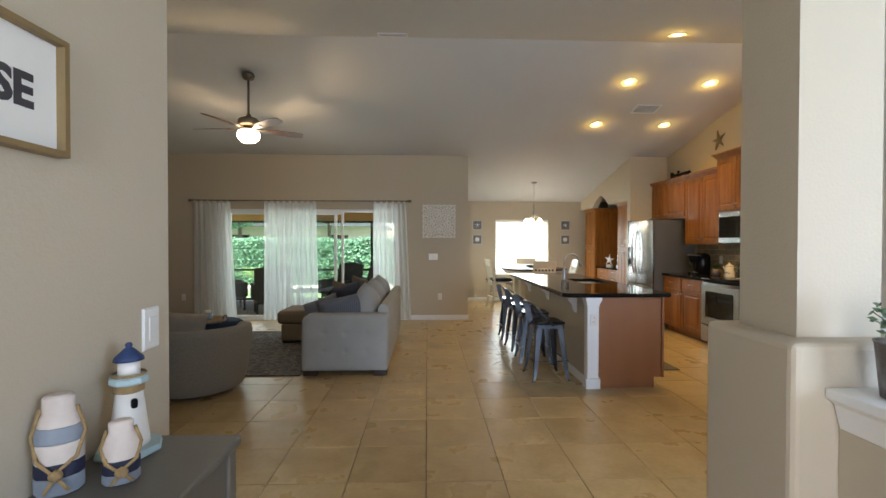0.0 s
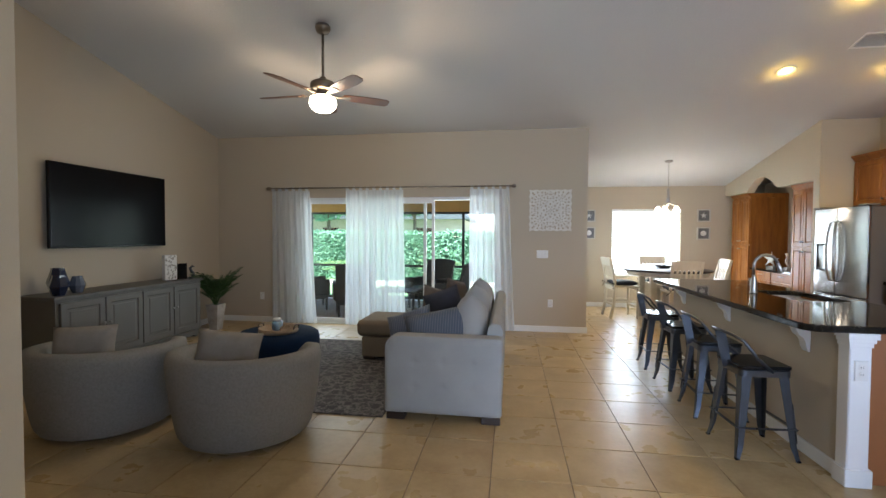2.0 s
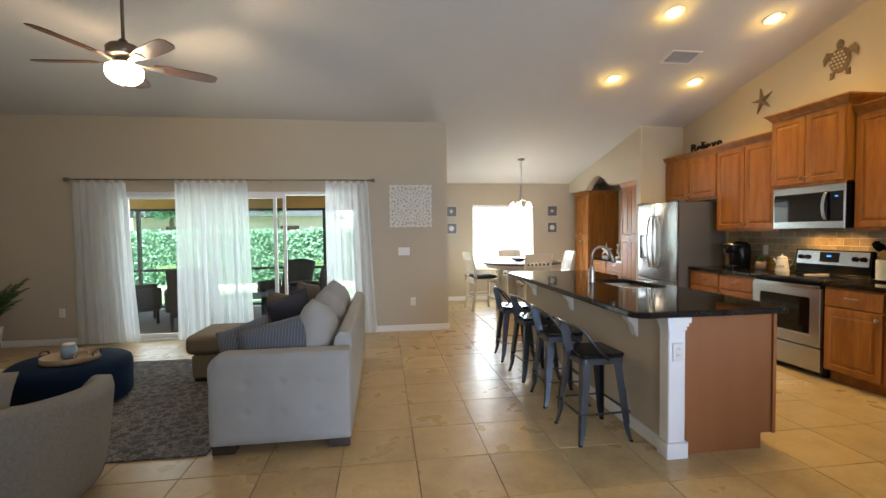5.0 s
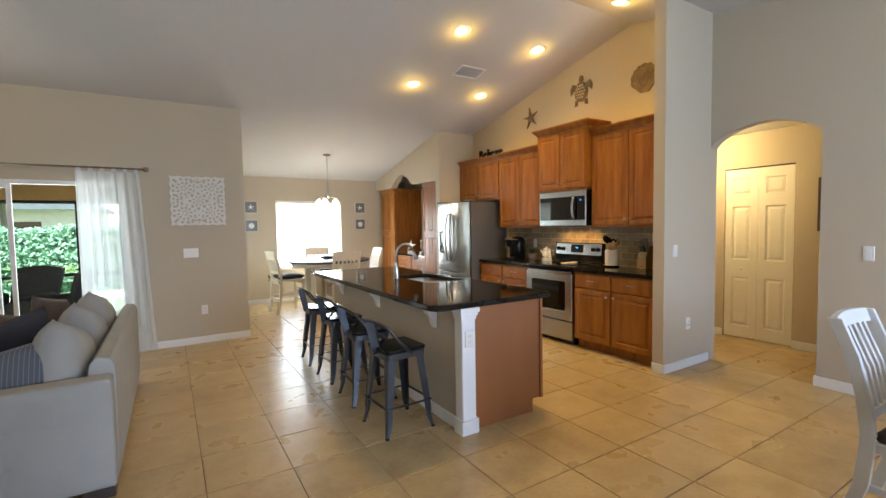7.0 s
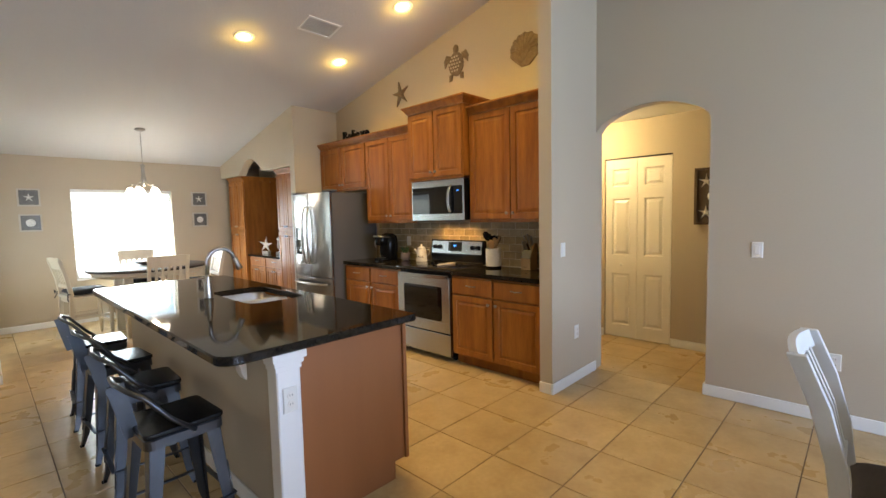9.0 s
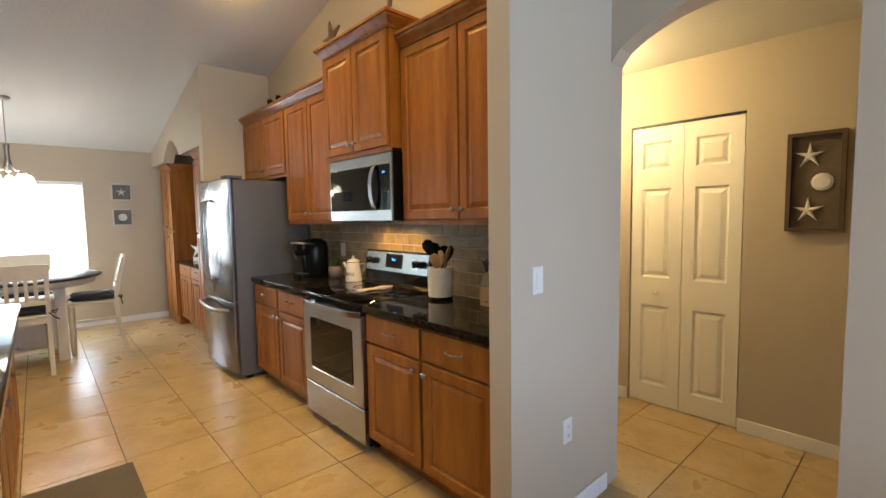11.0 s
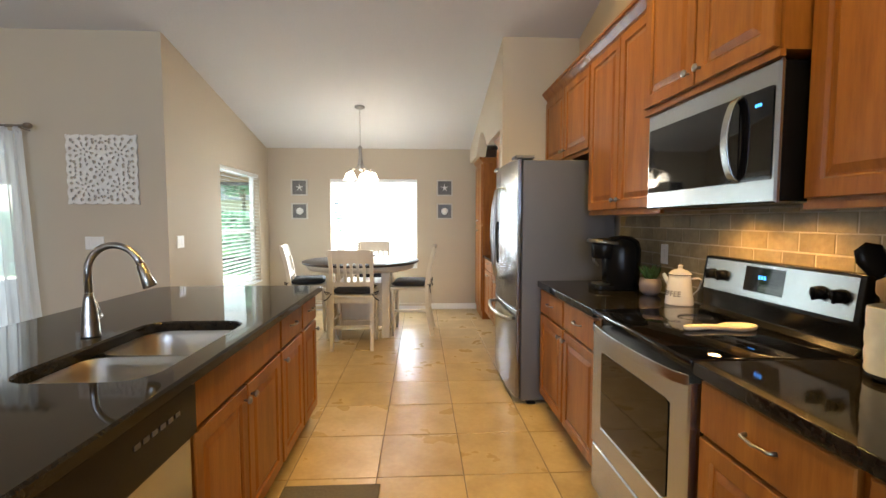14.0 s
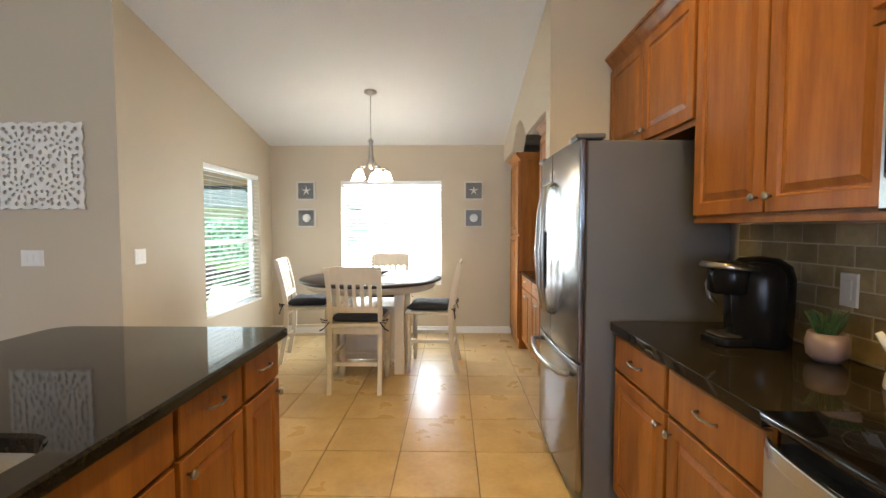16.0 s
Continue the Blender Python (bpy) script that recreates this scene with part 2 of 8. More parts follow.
WICKER = material("dark_wicker", (0.05, 0.042, 0.036), 0.7, color2=(0.02, 0.018, 0.016), scale=60, amount=0.7, bump=0.8, bump_scale=90)
STONE = material("tan_splash_tile", (0.40, 0.315, 0.17), 0.40, color2=(0.24, 0.185, 0.09), scale=7, amount=0.6, fine=40, bump=0.3, bump_scale=30, vary=0.16)
MORTAR = material("pale_mortar", (0.58, 0.50, 0.37), 0.9, scale=20, bump=0.4)
TAN = material("tan_carved_wood", (0.24, 0.18, 0.10), 0.7, color2=(0.16, 0.11, 0.06), scale=14, amount=0.6, bump=0.4, bump_scale=60)
LEAF = material("green_leaf", (0.05, 0.11, 0.03), 0.5, color2=(0.03, 0.07, 0.02), scale=20, vary=0.25, island=True, bump=0.05)
HEDGE = material("hedge_leaf", (0.17, 0.36, 0.23), 0.7, color2=(0.11, 0.25, 0.15), scale=2.5, vary=0.35, island=True, bump=0)
GRASS = material("lawn", (0.20, 0.34, 0.16), 0.9, color2=(0.14, 0.26, 0.11), scale=1.3, amount=0.6, fine=30, bump=0.6, bump_scale=40)
PAVER = material("pale_concrete", (0.66, 0.64, 0.60), 0.85, color2=(0.56, 0.54, 0.50), scale=1.5, amount=0.5, bump=0.2)
STUCCO = material("outside_stucco", (0.55, 0.50, 0.42), 0.9, scale=2, bump=0.4)
# tan pushed to bright orange, standing for warm light bounced under the roof
LANAIC = material("warm_lit_tan_soffit", (0.62, 0.36, 0.13), 0.7, scale=2, bump=0.1)


# ---- mesh helpers ----
def box(bm, x0, x1, y0, y1, z0, z1, bevel=0.0, seg=1):
    v = [bm.verts.new(c) for c in ((x0, y0, z0), (x1, y0, z0), (x1, y1, z0), (x0, y1, z0), (x0, y0, z1), (x1, y0, z1), (x1, y1, z1), (x0, y1, z1))]
    fs = [bm.faces.new([v[i] for i in f]) for f in ((3, 2, 1, 0), (4, 5, 6, 7), (0, 1, 5, 4), (1, 2, 6, 5), (2, 3, 7, 6), (3, 0, 4, 7))]
    if bevel:
        es = list({e for f in fs for e in f.edges})
        bmesh.ops.bevel(bm, geom=es, offset=bevel, segments=seg, affect="EDGES", profile=0.5)
    return v


def moved(bm, start, m):
    """Moves the verts made since index start by the matrix m."""
    bm.verts.ensure_lookup_table()
    for v in bm.verts[start:]:
        v.co = m @ v.co


def prism(bm, pts, z0, z1, axis="z"):
    """A plate of outline pts (counter-clockwise), raised along an axis."""
    def at(p, h):
        return {"z": (p[0], p[1], h), "y": (p[0], h, p[1]), "x": (h, p[0], p[1])}[axis]
    a = [bm.verts.new(at(p, z0)) for p in pts]
    b = [bm.verts.new(at(p, z1)) for p in pts]
    n = len(pts)
    fs = [bm.faces.new(a), bm.faces.new(b)]
    for i in range(n):
        fs.append(bm.faces.new((a[i], a[(i + 1) % n], b[(i + 1) % n], b[i])))
    bmesh.ops.recalc_face_normals(bm, faces=fs)


def lathe(bm, prof, seg=24, at=(0, 0, 0), sx=1.0, sy=1.0):
    rings = []
    for r, z in prof:
        if r < 1e-5:
            rings.append([bm.verts.new((at[0], at[1], at[2] + z))])
        else:
            rings.append([bm.verts.new((at[0] + sx * r * math.cos(2 * math.pi * i / seg), at[1] + sy * r * math.sin(2 * math.pi * i / seg), at[2] + z)) for i in range(seg)])
    fs = []
    for a, b in zip(rings, rings[1:]):
        for i in range(seg):
            j = (i + 1) % seg
            q = [a[0]] if len(a) == 1 else [a[i], a[j]]
            q += [b[0]] if len(b) == 1 else [b[j], b[i]]
            if len(q) > 2:
                fs.append(bm.faces.new(q))
    bmesh.ops.recalc_face_normals(bm, faces=fs)


def tube(bm, pts, r=0.01, seg=8, caps=True, flat=1.0):
    """A bar along points; r a number or a list."""
    pts = [Vector(p) for p in pts]
    rs = r if isinstance(r, (list, tuple)) else [r] * len(pts)
    rings, up = [], None
    for i, p in enumerate(pts):
        d = (pts[min(i + 1, len(pts) - 1)] - pts[max(i - 1, 0)]).normalized()
        if up is None:
            up = d.orthogonal().normalized()
        up = (up - d * up.dot(d)).normalized()
        s = d.cross(up)
        rings.append([bm.verts.new(p + rs[i] * (math.cos(2 * math.pi * k / seg) * up + flat * math.sin(2 * math.pi * k / seg) * s)) for k in range(seg)])
    fs = []
    for a, b in zip(rings, rings[1:]):
        for k in range(seg):
            fs.append(bm.faces.new((a[k], a[(k + 1) % seg], b[(k + 1) % seg], b[k])))
    if caps:
        fs.append(bm.faces.new(rings[0][::-1]))
        fs.append(bm.faces.new(rings[-1]))
    bmesh.ops.recalc_face_normals(bm, faces=fs)


def beam(bm, a, b, w, h, w2=None, h2=None):
    """A rectangular bar from a to b; w across, h along the bar's other side."""
    a, b = Vector(a), Vector(b)
    d = (b - a).normalized()
    side = d.cross(Vector((0, 0, 1)))
    side = side.normalized() if side.length > 0.05 else Vector((1, 0, 0))
    if abs(d.z) > 0.9:
        side = (Vector((1, 0, 0)) - d * d.x).normalized()
    up = side.cross(d)
    rings = []
    for p, ww, hh in ((a, w, h), (b, w2 or w, h2 or h)):
        rings.append([bm.verts.new(p + side * sx * ww / 2 + up * sz * hh / 2) for sx, sz in ((-1, -1), (1, -1), (1, 1), (-1, 1))])
    fs = [bm.faces.new(rings[0]), bm.faces.new(rings[1])]
    for k in range(4):
        fs.append(bm.faces.new((rings[0][k], rings[0][(k + 1) % 4], rings[1][(k + 1) % 4], rings[1][k])))
    bmesh.ops.recalc_face_normals(bm, faces=fs)


def sheet(bm, fn, nu, nv, close_u=False):
    """A grid of verts fn(u, v), u and v from 0 to 1."""
    g = [[bm.verts.new(fn(i / (nu if close_u else nu - 1), j / (nv - 1))) for j in range(nv)] for i in range(nu)]
    fs = []
    for i in range(nu if close_u else nu - 1):
        for j in range(nv - 1):
            k = (i + 1) % nu
            fs.append(bm.faces.new((g[i][j], g[k][j], g[k][j + 1], g[i][j + 1])))
    return g, fs


def part(name, bm, mat, parent=None, label="", smooth=False, kind=""):
    me = bpy.data.meshes.new(name)
    bm.to_mesh(me)
    bm.free()
    me.materials.append(mat)
    if smooth:
        me.shade_smooth()
    ob = new(name, me)
    if parent:
        ob.parent = parent
    tagged(ob, label, kind=kind)
    return ob


def soften(ob, width=0.004, seg=2, angle=40):
    md = ob.modifiers.new("bevel", "BEVEL")
    md.width, md.segments, md.limit_method, md.angle_limit = width, seg, "ANGLE", radians(angle)
    ob.data.shade_smooth()
    wn_ = ob.modifiers.new("normals", "WEIGHTED_NORMAL")
    wn_.keep_sharp = True
    return ob


def round_up(ob, levels=1):
    md = ob.modifiers.new("round", "SUBSURF")
    md.levels = md.render_levels = levels
    ob.data.shade_smooth()
    return ob


def thing(name, at, rz=0.0, label="", category="", group=""):
    e = new(name)
    e.empty_display_size = 0.1
    e.matrix_basis = pose(*at, 0, 0, rz)
    return tagged(e, label, category, group)


def B():
    return bmesh.new()


def panel(bm, x0, x1, z0, z1, y, rings=((0.0, 0.003), (0.003, 0.0), (0.052, 0.0), (0.058, 0.009), (0.064, 0.009), (0.088, 0.001)), thick=0.02):
    """A raised-panel leaf whose front is at y and faces -y; rings are inset and depth."""
    prev = [bm.verts.new(c) for c in ((x0, y + thick, z0), (x1, y + thick, z0), (x1, y + thick, z1), (x0, y + thick, z1))]
    bm.faces.new(prev[::-1])
    for ins, dep in rings:
        cur = [bm.verts.new(c) for c in ((x0 + ins, y + dep, z0 + ins), (x1 - ins, y + dep, z0 + ins), (x1 - ins, y + dep, z1 - ins), (x0 + ins, y + dep, z1 - ins))]
        for k in range(4):
            bm.faces.new((prev[k], prev[(k + 1) % 4], cur[(k + 1) % 4], cur[k]))
        prev = cur
    bm.faces.new(prev)


# ---- the large structure ----
def wall(name, bm, mat=WALL):
    return part(name, bm, mat, kind="structure")


XL, XR, YB, YD = -4.68, 4.79, 8.3, 10.9
SX0, SX1, SZ = -3.22, -0.16, 1.99


def slab(bm, x0, x1, y0, y1, z0=0.0, top=None):
    """A wall block whose top follows the ceiling (30 mm into it)."""
    pts = sorted({y0, y1} | ({RIDGE_Y} if y0 < RIDGE_Y < y1 else set()) | ({1.0864} if y0 < 1.0864 < y1 else set()))
    if top is not None:
        box(bm, x0, x1, y0, y1, z0, top)
        return
    out = [(y0, z0), (y1, z0)] + [(y, roof(y) + 0.03) for y in reversed(pts)]
    prism(bm, out, x0, x1, "x")


# floor slab under the tiles
bm = B()
box(bm, -4.95, 6.25, -2.0, 11.05, -0.12, -0.006)
floor = part("floor", bm, GROUT, kind="structure")

# ceiling: two slopes and the flat near the entry
bm = B()
prof = [(-2.0, 2.74), (1.0864, 2.74), (RIDGE_Y, RIDGE_Z), (11.05, roof(11.05)), (11.05, roof(11.05) + 0.12), (RIDGE_Y, RIDGE_Z + 0.12), (1.0864, 2.86), (-2.0, 2.86)]
prism(bm, prof, -4.95, 5.0 + 0.07, "x")
part("ceiling", bm, CEIL, kind="structure")

# west wall
bm = B()
slab(bm, XL - 0.12, XL, 2.6, YB + 0.12)
wall("wall_west", bm)

# north wall of the living room with the sliding door's opening
bm = B()
for a, b in ((XL, SX0), (SX1, 1.13)):
    slab(bm, a, b, YB, YB + 0.14)
slab(bm, SX0, SX1, YB, YB + 0.14, SZ)
bmesh.ops.remove_doubles(bm, verts=bm.verts, dist=0.0001)
wall("wall_north", bm)

# breakfast nook side wall with its window
W2 = (9.36, 10.56, 0.49, 1.97)
bm = B()
slab(bm, 0.99, 1.13, YB + 0.14, W2[0])
slab(bm, 0.99, 1.13, W2[1], YD + 0.14)
slab(bm, 0.99, 1.13, W2[0], W2[1], W2[3])
box(bm, 0.99, 1.13, W2[0], W2[1], 0, W2[2])
wall("wall_nook_west", bm)

# nook back wall with the large window
W1 = (2.03, 3.31, 0.62, 1.95)
bm = B()
slab(bm, 1.132, W1[0], YD, YD + 0.14)
slab(bm, W1[1], 4.91, YD, YD + 0.14)
slab(bm, W1[0], W1[1], YD, YD + 0.14, W1[3])
box(bm, W1[0], W1[1], YD, YD + 0.14, 0, W1[2])
wall("wall_nook_north", bm)

# kitchen east wall
bm = B()
slab(bm, XR, XR + 0.12, 4.52, YD)
wall("wall_kitchen_east", bm)

# return wall beside the refrigerator
bm = B()
slab(bm, 4.10, XR, 8.276, 8.40)
wall("wall_kitchen_return", bm)

# soffit over the built-in desk, with its arch
bm = B()
arch = [(8.40, 2.18)]
arch += [(9.26, 2.18)]
for i in range(1, 16):
    a = math.pi * i / 16
    s = math.sin(a)
    arch.append((9.69 - 0.43 * math.cos(a) * (1 - 0.28 * s), 2.18 + 0.22 * s ** 1.25))
arch += [(10.12, 2.18), (10.9, 2.18), (10.9, roof(10.9) + 0.03), (8.40, roof(8.40) + 0.03)]
prism(bm, arch, 4.10, 4.22, "x")
part("soffit_desk", bm, WALL, kind="structure")
bm = B()
box(bm, 4.22, 4.79, 8.40, 10.9, 2.42, 2.5)
part("ceiling_desk_niche", bm, CEIL, kind="structure")

# wall stub between kitchen and hall
bm = B()
slab(bm, 4.158, 4.935, 4.408, 4.52)
slab(bm, 4.935, 5.055, 4.408, 4.52)
wall("wall_kitchen_south", bm)

# wall with the arched opening to the hall
bm = B()
slab(bm, 4.935, 5.055, -1.0, 3.512)
wall("wall_arch_side", bm)
bm = B()
pts = [(3.512, 2.15)]
for i in range(1, 20):
    a = i / 20
    pts.append((3.512 + 0.896 * a, 2.15 + 0.18 * math.sin(math.pi * a) ** 0.62))
pts += [(4.408, 2.15), (4.408, roof(4.408) + 0.03), (3.512, roof(3.512) + 0.03)]
prism(bm, pts, 4.935, 5.055, "x")
part("wall_arch_head", bm, WALL, kind="structure")

# hall behind the arch
bm = B()
DY0, DY1, DZ = 4.115, 4.835, 2.045
for a, b in ((2.4, DY0), (DY1, 6.0)):
    box(bm, 6.10, 6.22, a, b, 0, 2.47)
box(bm, 6.10, 6.22, DY0, DY1, DZ, 2.47)
box(bm, 6.3, 6.36, 3.9, 4.9, 0, 2.47)
wall("wall_hall_east", bm)
bm = B()
box(bm, 5.055, 6.10, 2.4, 2.5, 0, 2.47)
wall("wall_hall_south", bm)
bm = B()
box(bm, 5.055, 6.10, 5.9, 6.0, 0, 2.47)
box(bm, 4.935, 5.055, 4.52, 6.0, 0, 2.47)
wall("wall_hall_north", bm)
bm = B()
box(bm, 5.055, 6.3, 2.4, 6.0, 2.44, 2.52)
part("ceiling_hall", bm, CEIL, kind="structure")

# entry wall, the diagonal wall with a doorway, and the living room's south wall
bm = B()
slab(bm, -0.49, -0.37, -1.9, 1.62)
wall("wall_entry_west", bm)
P0, P1 = Vector((-0.37, 1.62)), Vector((-1.18, 2.60))
u = (P1 - P0).normalized()
nrm = Vector((-u.y, u.x)) if (-u.y) < 0 else Vector((u.y, -u.x))
LD = (P1 - P0).length


def diag(bm, s0, s1, d0, d1, z0, z1):
    q = [P0 + u * s0 + nrm * d0, P0 + u * s1 + nrm * d0, P0 + u * s1 + nrm * d1, P0 + u * s0 + nrm * d1]
    prism(bm, [tuple(p) for p in q], z0, z1)


bm = B()
diag(bm, 0.0, 0.24, 0.0, 0.12, 0, 3.0)
diag(bm, 1.03, LD, 0.0, 0.12, 0, 3.08)
diag(bm, 0.24, 1.03, 0.0, 0.12, 2.05, 3.06)
part("wall_diagonal", bm, WALL, kind="structure")
bm = B()
diag(bm, 0.24, 0.262, -0.004, 0.124, 0, 2.03)
diag(bm, 1.008, 1.03, -0.004, 0.124, 0, 2.03)
diag(bm, 0.24, 1.03, -0.004, 0.124, 2.03, 2.052)
diag(bm, 0.985, 1.007, 0.05, 0.085, 0, 2.03)
part("door_frame_diagonal", bm, TRIM, kind="structure")
bm = B()
slab(bm, XL, P1.x, 2.48, 2.60)
wall("wall_south_living", bm)
# bedroom behind the doorway
bm = B()
box(bm, -3.9, -3.8, -0.74, 2.478, 0, 2.6)
box(bm, -3.8, -2.9, -0.74, -0.62, 0, 2.6)
box(bm, -1.5, -0.49, -0.74, -0.62, 0, 2.6)
box(bm, -2.9, -1.5, -0.74, -0.62, 0, 0.75)
box(bm, -2.9, -1.5, -0.74, -0.62, 2.1, 2.6)
part("wall_bedroom", bm, WALL, kind="structure")
bm = B()
box(bm, -3.9, -0.492, -0.7, 2.478, 2.6, 2.66)
part("ceiling_bedroom", bm, CEIL, kind="structure")

# entry and dining room walls behind the walk
bm = B()
for a, b in ((-0.37, -0.05), (1.15, 1.46)):
    slab(bm, a, b, -1.95, -1.83)
slab(bm, -0.05, 1.15, -1.95, -1.83, 2.36)
box(bm, -0.05, 1.15, -1.95, -1.83, 0, 0.65)
slab(bm, 1.46, 1.58, -1.95, -1.0)
for a, b in ((1.58, 2.3), (4.1, 5.055)):
    slab(bm, a, b, -1.16, -1.04)
slab(bm, 2.3, 4.1, -1.16, -1.04, 2.25)
box(bm, 2.3, 4.1, -1.16, -1.04, 0, 0.75)
wall("wall_entry_south", bm)

# column at the entry with its thicker base, and the low wall with a sill
bm = B()
slab(bm, 1.28, 1.49, 1.317, 1.512)
wall("column_entry", bm)
bm = B()
box(bm, 1.22, 1.55, 1.255, 1.572, 0, 1.16, 0.018, 3)
part("column_base", bm, WALL, kind="structure", smooth=False)
bm = B()
box(bm, 1.328, 1.488, -1.0, 1.253, 0, 1.0)
part("low_wall", bm, WALL, kind="structure")
bm = B()
prism(bm, [(1.292, 1.06), (1.524, 1.06), (1.524, 1.038), (1.504, 1.024), (1.489, 0.965), (1.489, 1.002), (1.327, 1.002), (1.327, 0.965), (1.312, 1.024), (1.292, 1.038)][::-1], -1.0, 1.253, "y")
soften(part("low_wall_sill", bm, TRIM, kind="structure"), 0.006)


# baseboards
def board(x0, y0, x1, y1, side):
    """A baseboard along a wall line; side is the unit way out of the wall."""
    bm = B()
    a, b = Vector((x0, y0)), Vector((x1, y1))
    s = Vector(side)
    q = [a + s * 0.001, b + s * 0.001, b + s * 0.016, a + s * 0.016]
    prism(bm, [tuple(p) for p in q], 0.0, 0.088)
    ob = part("baseboard", bm, TRIM, kind="structure")
    soften(ob, 0.006, 2)


board(XL, YB, SX0 - 0.05, YB, (0, -1))
board(SX1 + 0.05, YB, 1.13 + 0.016, YB, (0, -1))
board(1.13, YB, 1.13, YD, (1, 0))
board(1.146, YD, 4.20, YD, (0, -1))
board(XL, 2.6, XL, YB - 0.016, (1, 0))
board(4.143, 4.408, 4.92, 4.408, (0, -1))
board(4.158, 4.408, 4.158, 4.52, (-1, 0))
board(4.935, -1.0, 4.935, 3.528, (-1, 0))
board(4.935, 3.512, 5.055, 3.512, (0, 1))
board(6.10, 2.5, 6.10, DY0 - 0.004, (-1, 0))
board(6.10, DY1 + 0.004, 6.10, 5.9, (-1, 0))
board(-0.37, -1.7, -0.37, 1.62, (1, 0))


# ---- kitchen cabinets ----
SLABR = ((0.0, 0.004), (0.004, 0.0), (0.012, 0.0))


def knob(parent, x, y, z):
    bm = B()
    lathe(bm, [(0, 0), (0.005, 0), (0.005, 0.012), (0.014, 0.017), (0.015, 0.024), (0.009, 0.029), (0, 0.03)], 12)
    bmesh.ops.rotate(bm, verts=bm.verts, cent=(0, 0, 0), matrix=Matrix.Rotation(radians(90), 3, "X"))
    bmesh.ops.translate(bm, verts=bm.verts, vec=(x, y, z))
    return part("knob", bm, NICKEL, parent, "brushed nickel knob", True)


def pull(parent, x, y, z, w=0.10):
    bm = B()
    tube(bm, [(x - w / 2, y, z), (x - w / 2 + 0.004, y - 0.018, z), (x - w / 5, y - 0.027, z + 0.003), (x, y - 0.024, z - 0.003), (x + w / 5, y - 0.027, z + 0.003),
              (x + w / 2 - 0.004, y - 0.018, z), (x + w / 2, y, z)], [0.006, 0.005, 0.004, 0.005, 0.004, 0.005, 0.006], 8)
    return part("handle", bm, NICKEL, parent, "curved nickel handle", True)


def crown(parent, x0, x1, z, out=0.055, h=0.08, depth=0.0, ends=(False, False)):
    bm = B()
    e0, e1 = (out if ends[0] else 0.0), (out if ends[1] else 0.0)
    steps = [(0.0, 0.0), (0.006, 0.0), (0.010, 0.016), (0.022, 0.030), (0.038, 0.048), (0.044, 0.060), (out, 0.064), (out, h)]
    prev = None
    for o, dz in steps:
        f0, f1 = (o if ends[0] else 0.0), (o if ends[1] else 0.0)
        cur = [bm.verts.new(c) for c in ((x0 - f0, depth, z + dz), (x0 - f0, 0.02 - o, z + dz), (x1 + f1, 0.02 - o, z + dz), (x1 + f1, depth, z + dz))]
        if prev:
            for k in range(3):
                bm.faces.new((prev[k], prev[k + 1], cur[k + 1], cur[k]))
        prev = cur
    bm.faces.new(prev)
    bmesh.ops.recalc_face_normals(bm, faces=bm.faces)
    return part("crown_molding", bm, WOOD, parent)


def base_cabinet(at, rz, w, depth=0.58, split=1, drawer=True, false_front=False, hinge="l", label="", top=0.873, low=0.0):
    c = thing("base_cabinet", at, rz, label or "honey-brown wooden base cabinet with a drawer over a raised-panel door", "cabinet", "kitchen base cabinets")
    bm = B()
    box(bm, 0.001, w - 0.001, 0.022, depth if not low else 0.04, 0.10, top)
    if low:
        box(bm, 0.001, w - 0.001, 0.04, depth, 0.10, low)
    box(bm, 0.001, w - 0.001, 0.085, depth, 0.0, 0.0995)
    part("body", bm, WOOD, c)
    if false_front:
        bm = B()
        panel(bm, 0.012, w - 0.012, 0.70, top - 0.015, 0.0, SLABR)
        part("false_front", bm, WOOD, c)
    elif drawer:
        bm = B()
        panel(bm, 0.012, w - 0.012, 0.70, top - 0.015, 0.0, SLABR)
        d = part("drawer", bm, WOOD, c)
        pull(d, w / 2, 0.0, 0.785)
    n = split
    dw = (w - 0.024 - 0.01 * (n - 1)) / n
    for i in range(n):
        a = 0.012 + i * (dw + 0.01)
        bm = B()
        panel(bm, a, a + dw, 0.115, 0.685, 0.0)
        d = part("door", bm, WOOD, c)
        left = (i == 0) if n > 1 else (hinge == "l")
        knob(d, a + dw - 0.03 if left else a + 0.03, 0.0, 0.635)
    return c


def wall_cabinet(at, rz, w, z0, z1, depth, doors=2, ends=(False, False), label=""):
    c = thing("wall_cabinet", at, rz, label or "honey-brown wooden wall cabinet with two raised-panel doors and a crown molding", "cabinet", "kitchen wall cabinets")
    bm = B()
    box(bm, 0.001, w - 0.001, 0.022, depth, z0, z1)
    box(bm, 0.0, w, 0.012, 0.03, z0 - 0.02, z0 - 0.0005)
    part("body", bm, WOOD, c)
    dw = (w - 0.024 - 0.01) / doors
    for i in range(doors):
        a = 0.012 + i * (dw + 0.01)
        bm = B()
        panel(bm, a, a + dw, z0 + 0.012, z1 - 0.012, 0.0)
        d = part("door", bm, WOOD, c)
        knob(d, a + dw - 0.03 if i == 0 else a + 0.03, 0.0, z0 + 0.065)
    crown(c, 0.0, w, z1 + 0.0005, depth=depth, ends=ends)
    return c


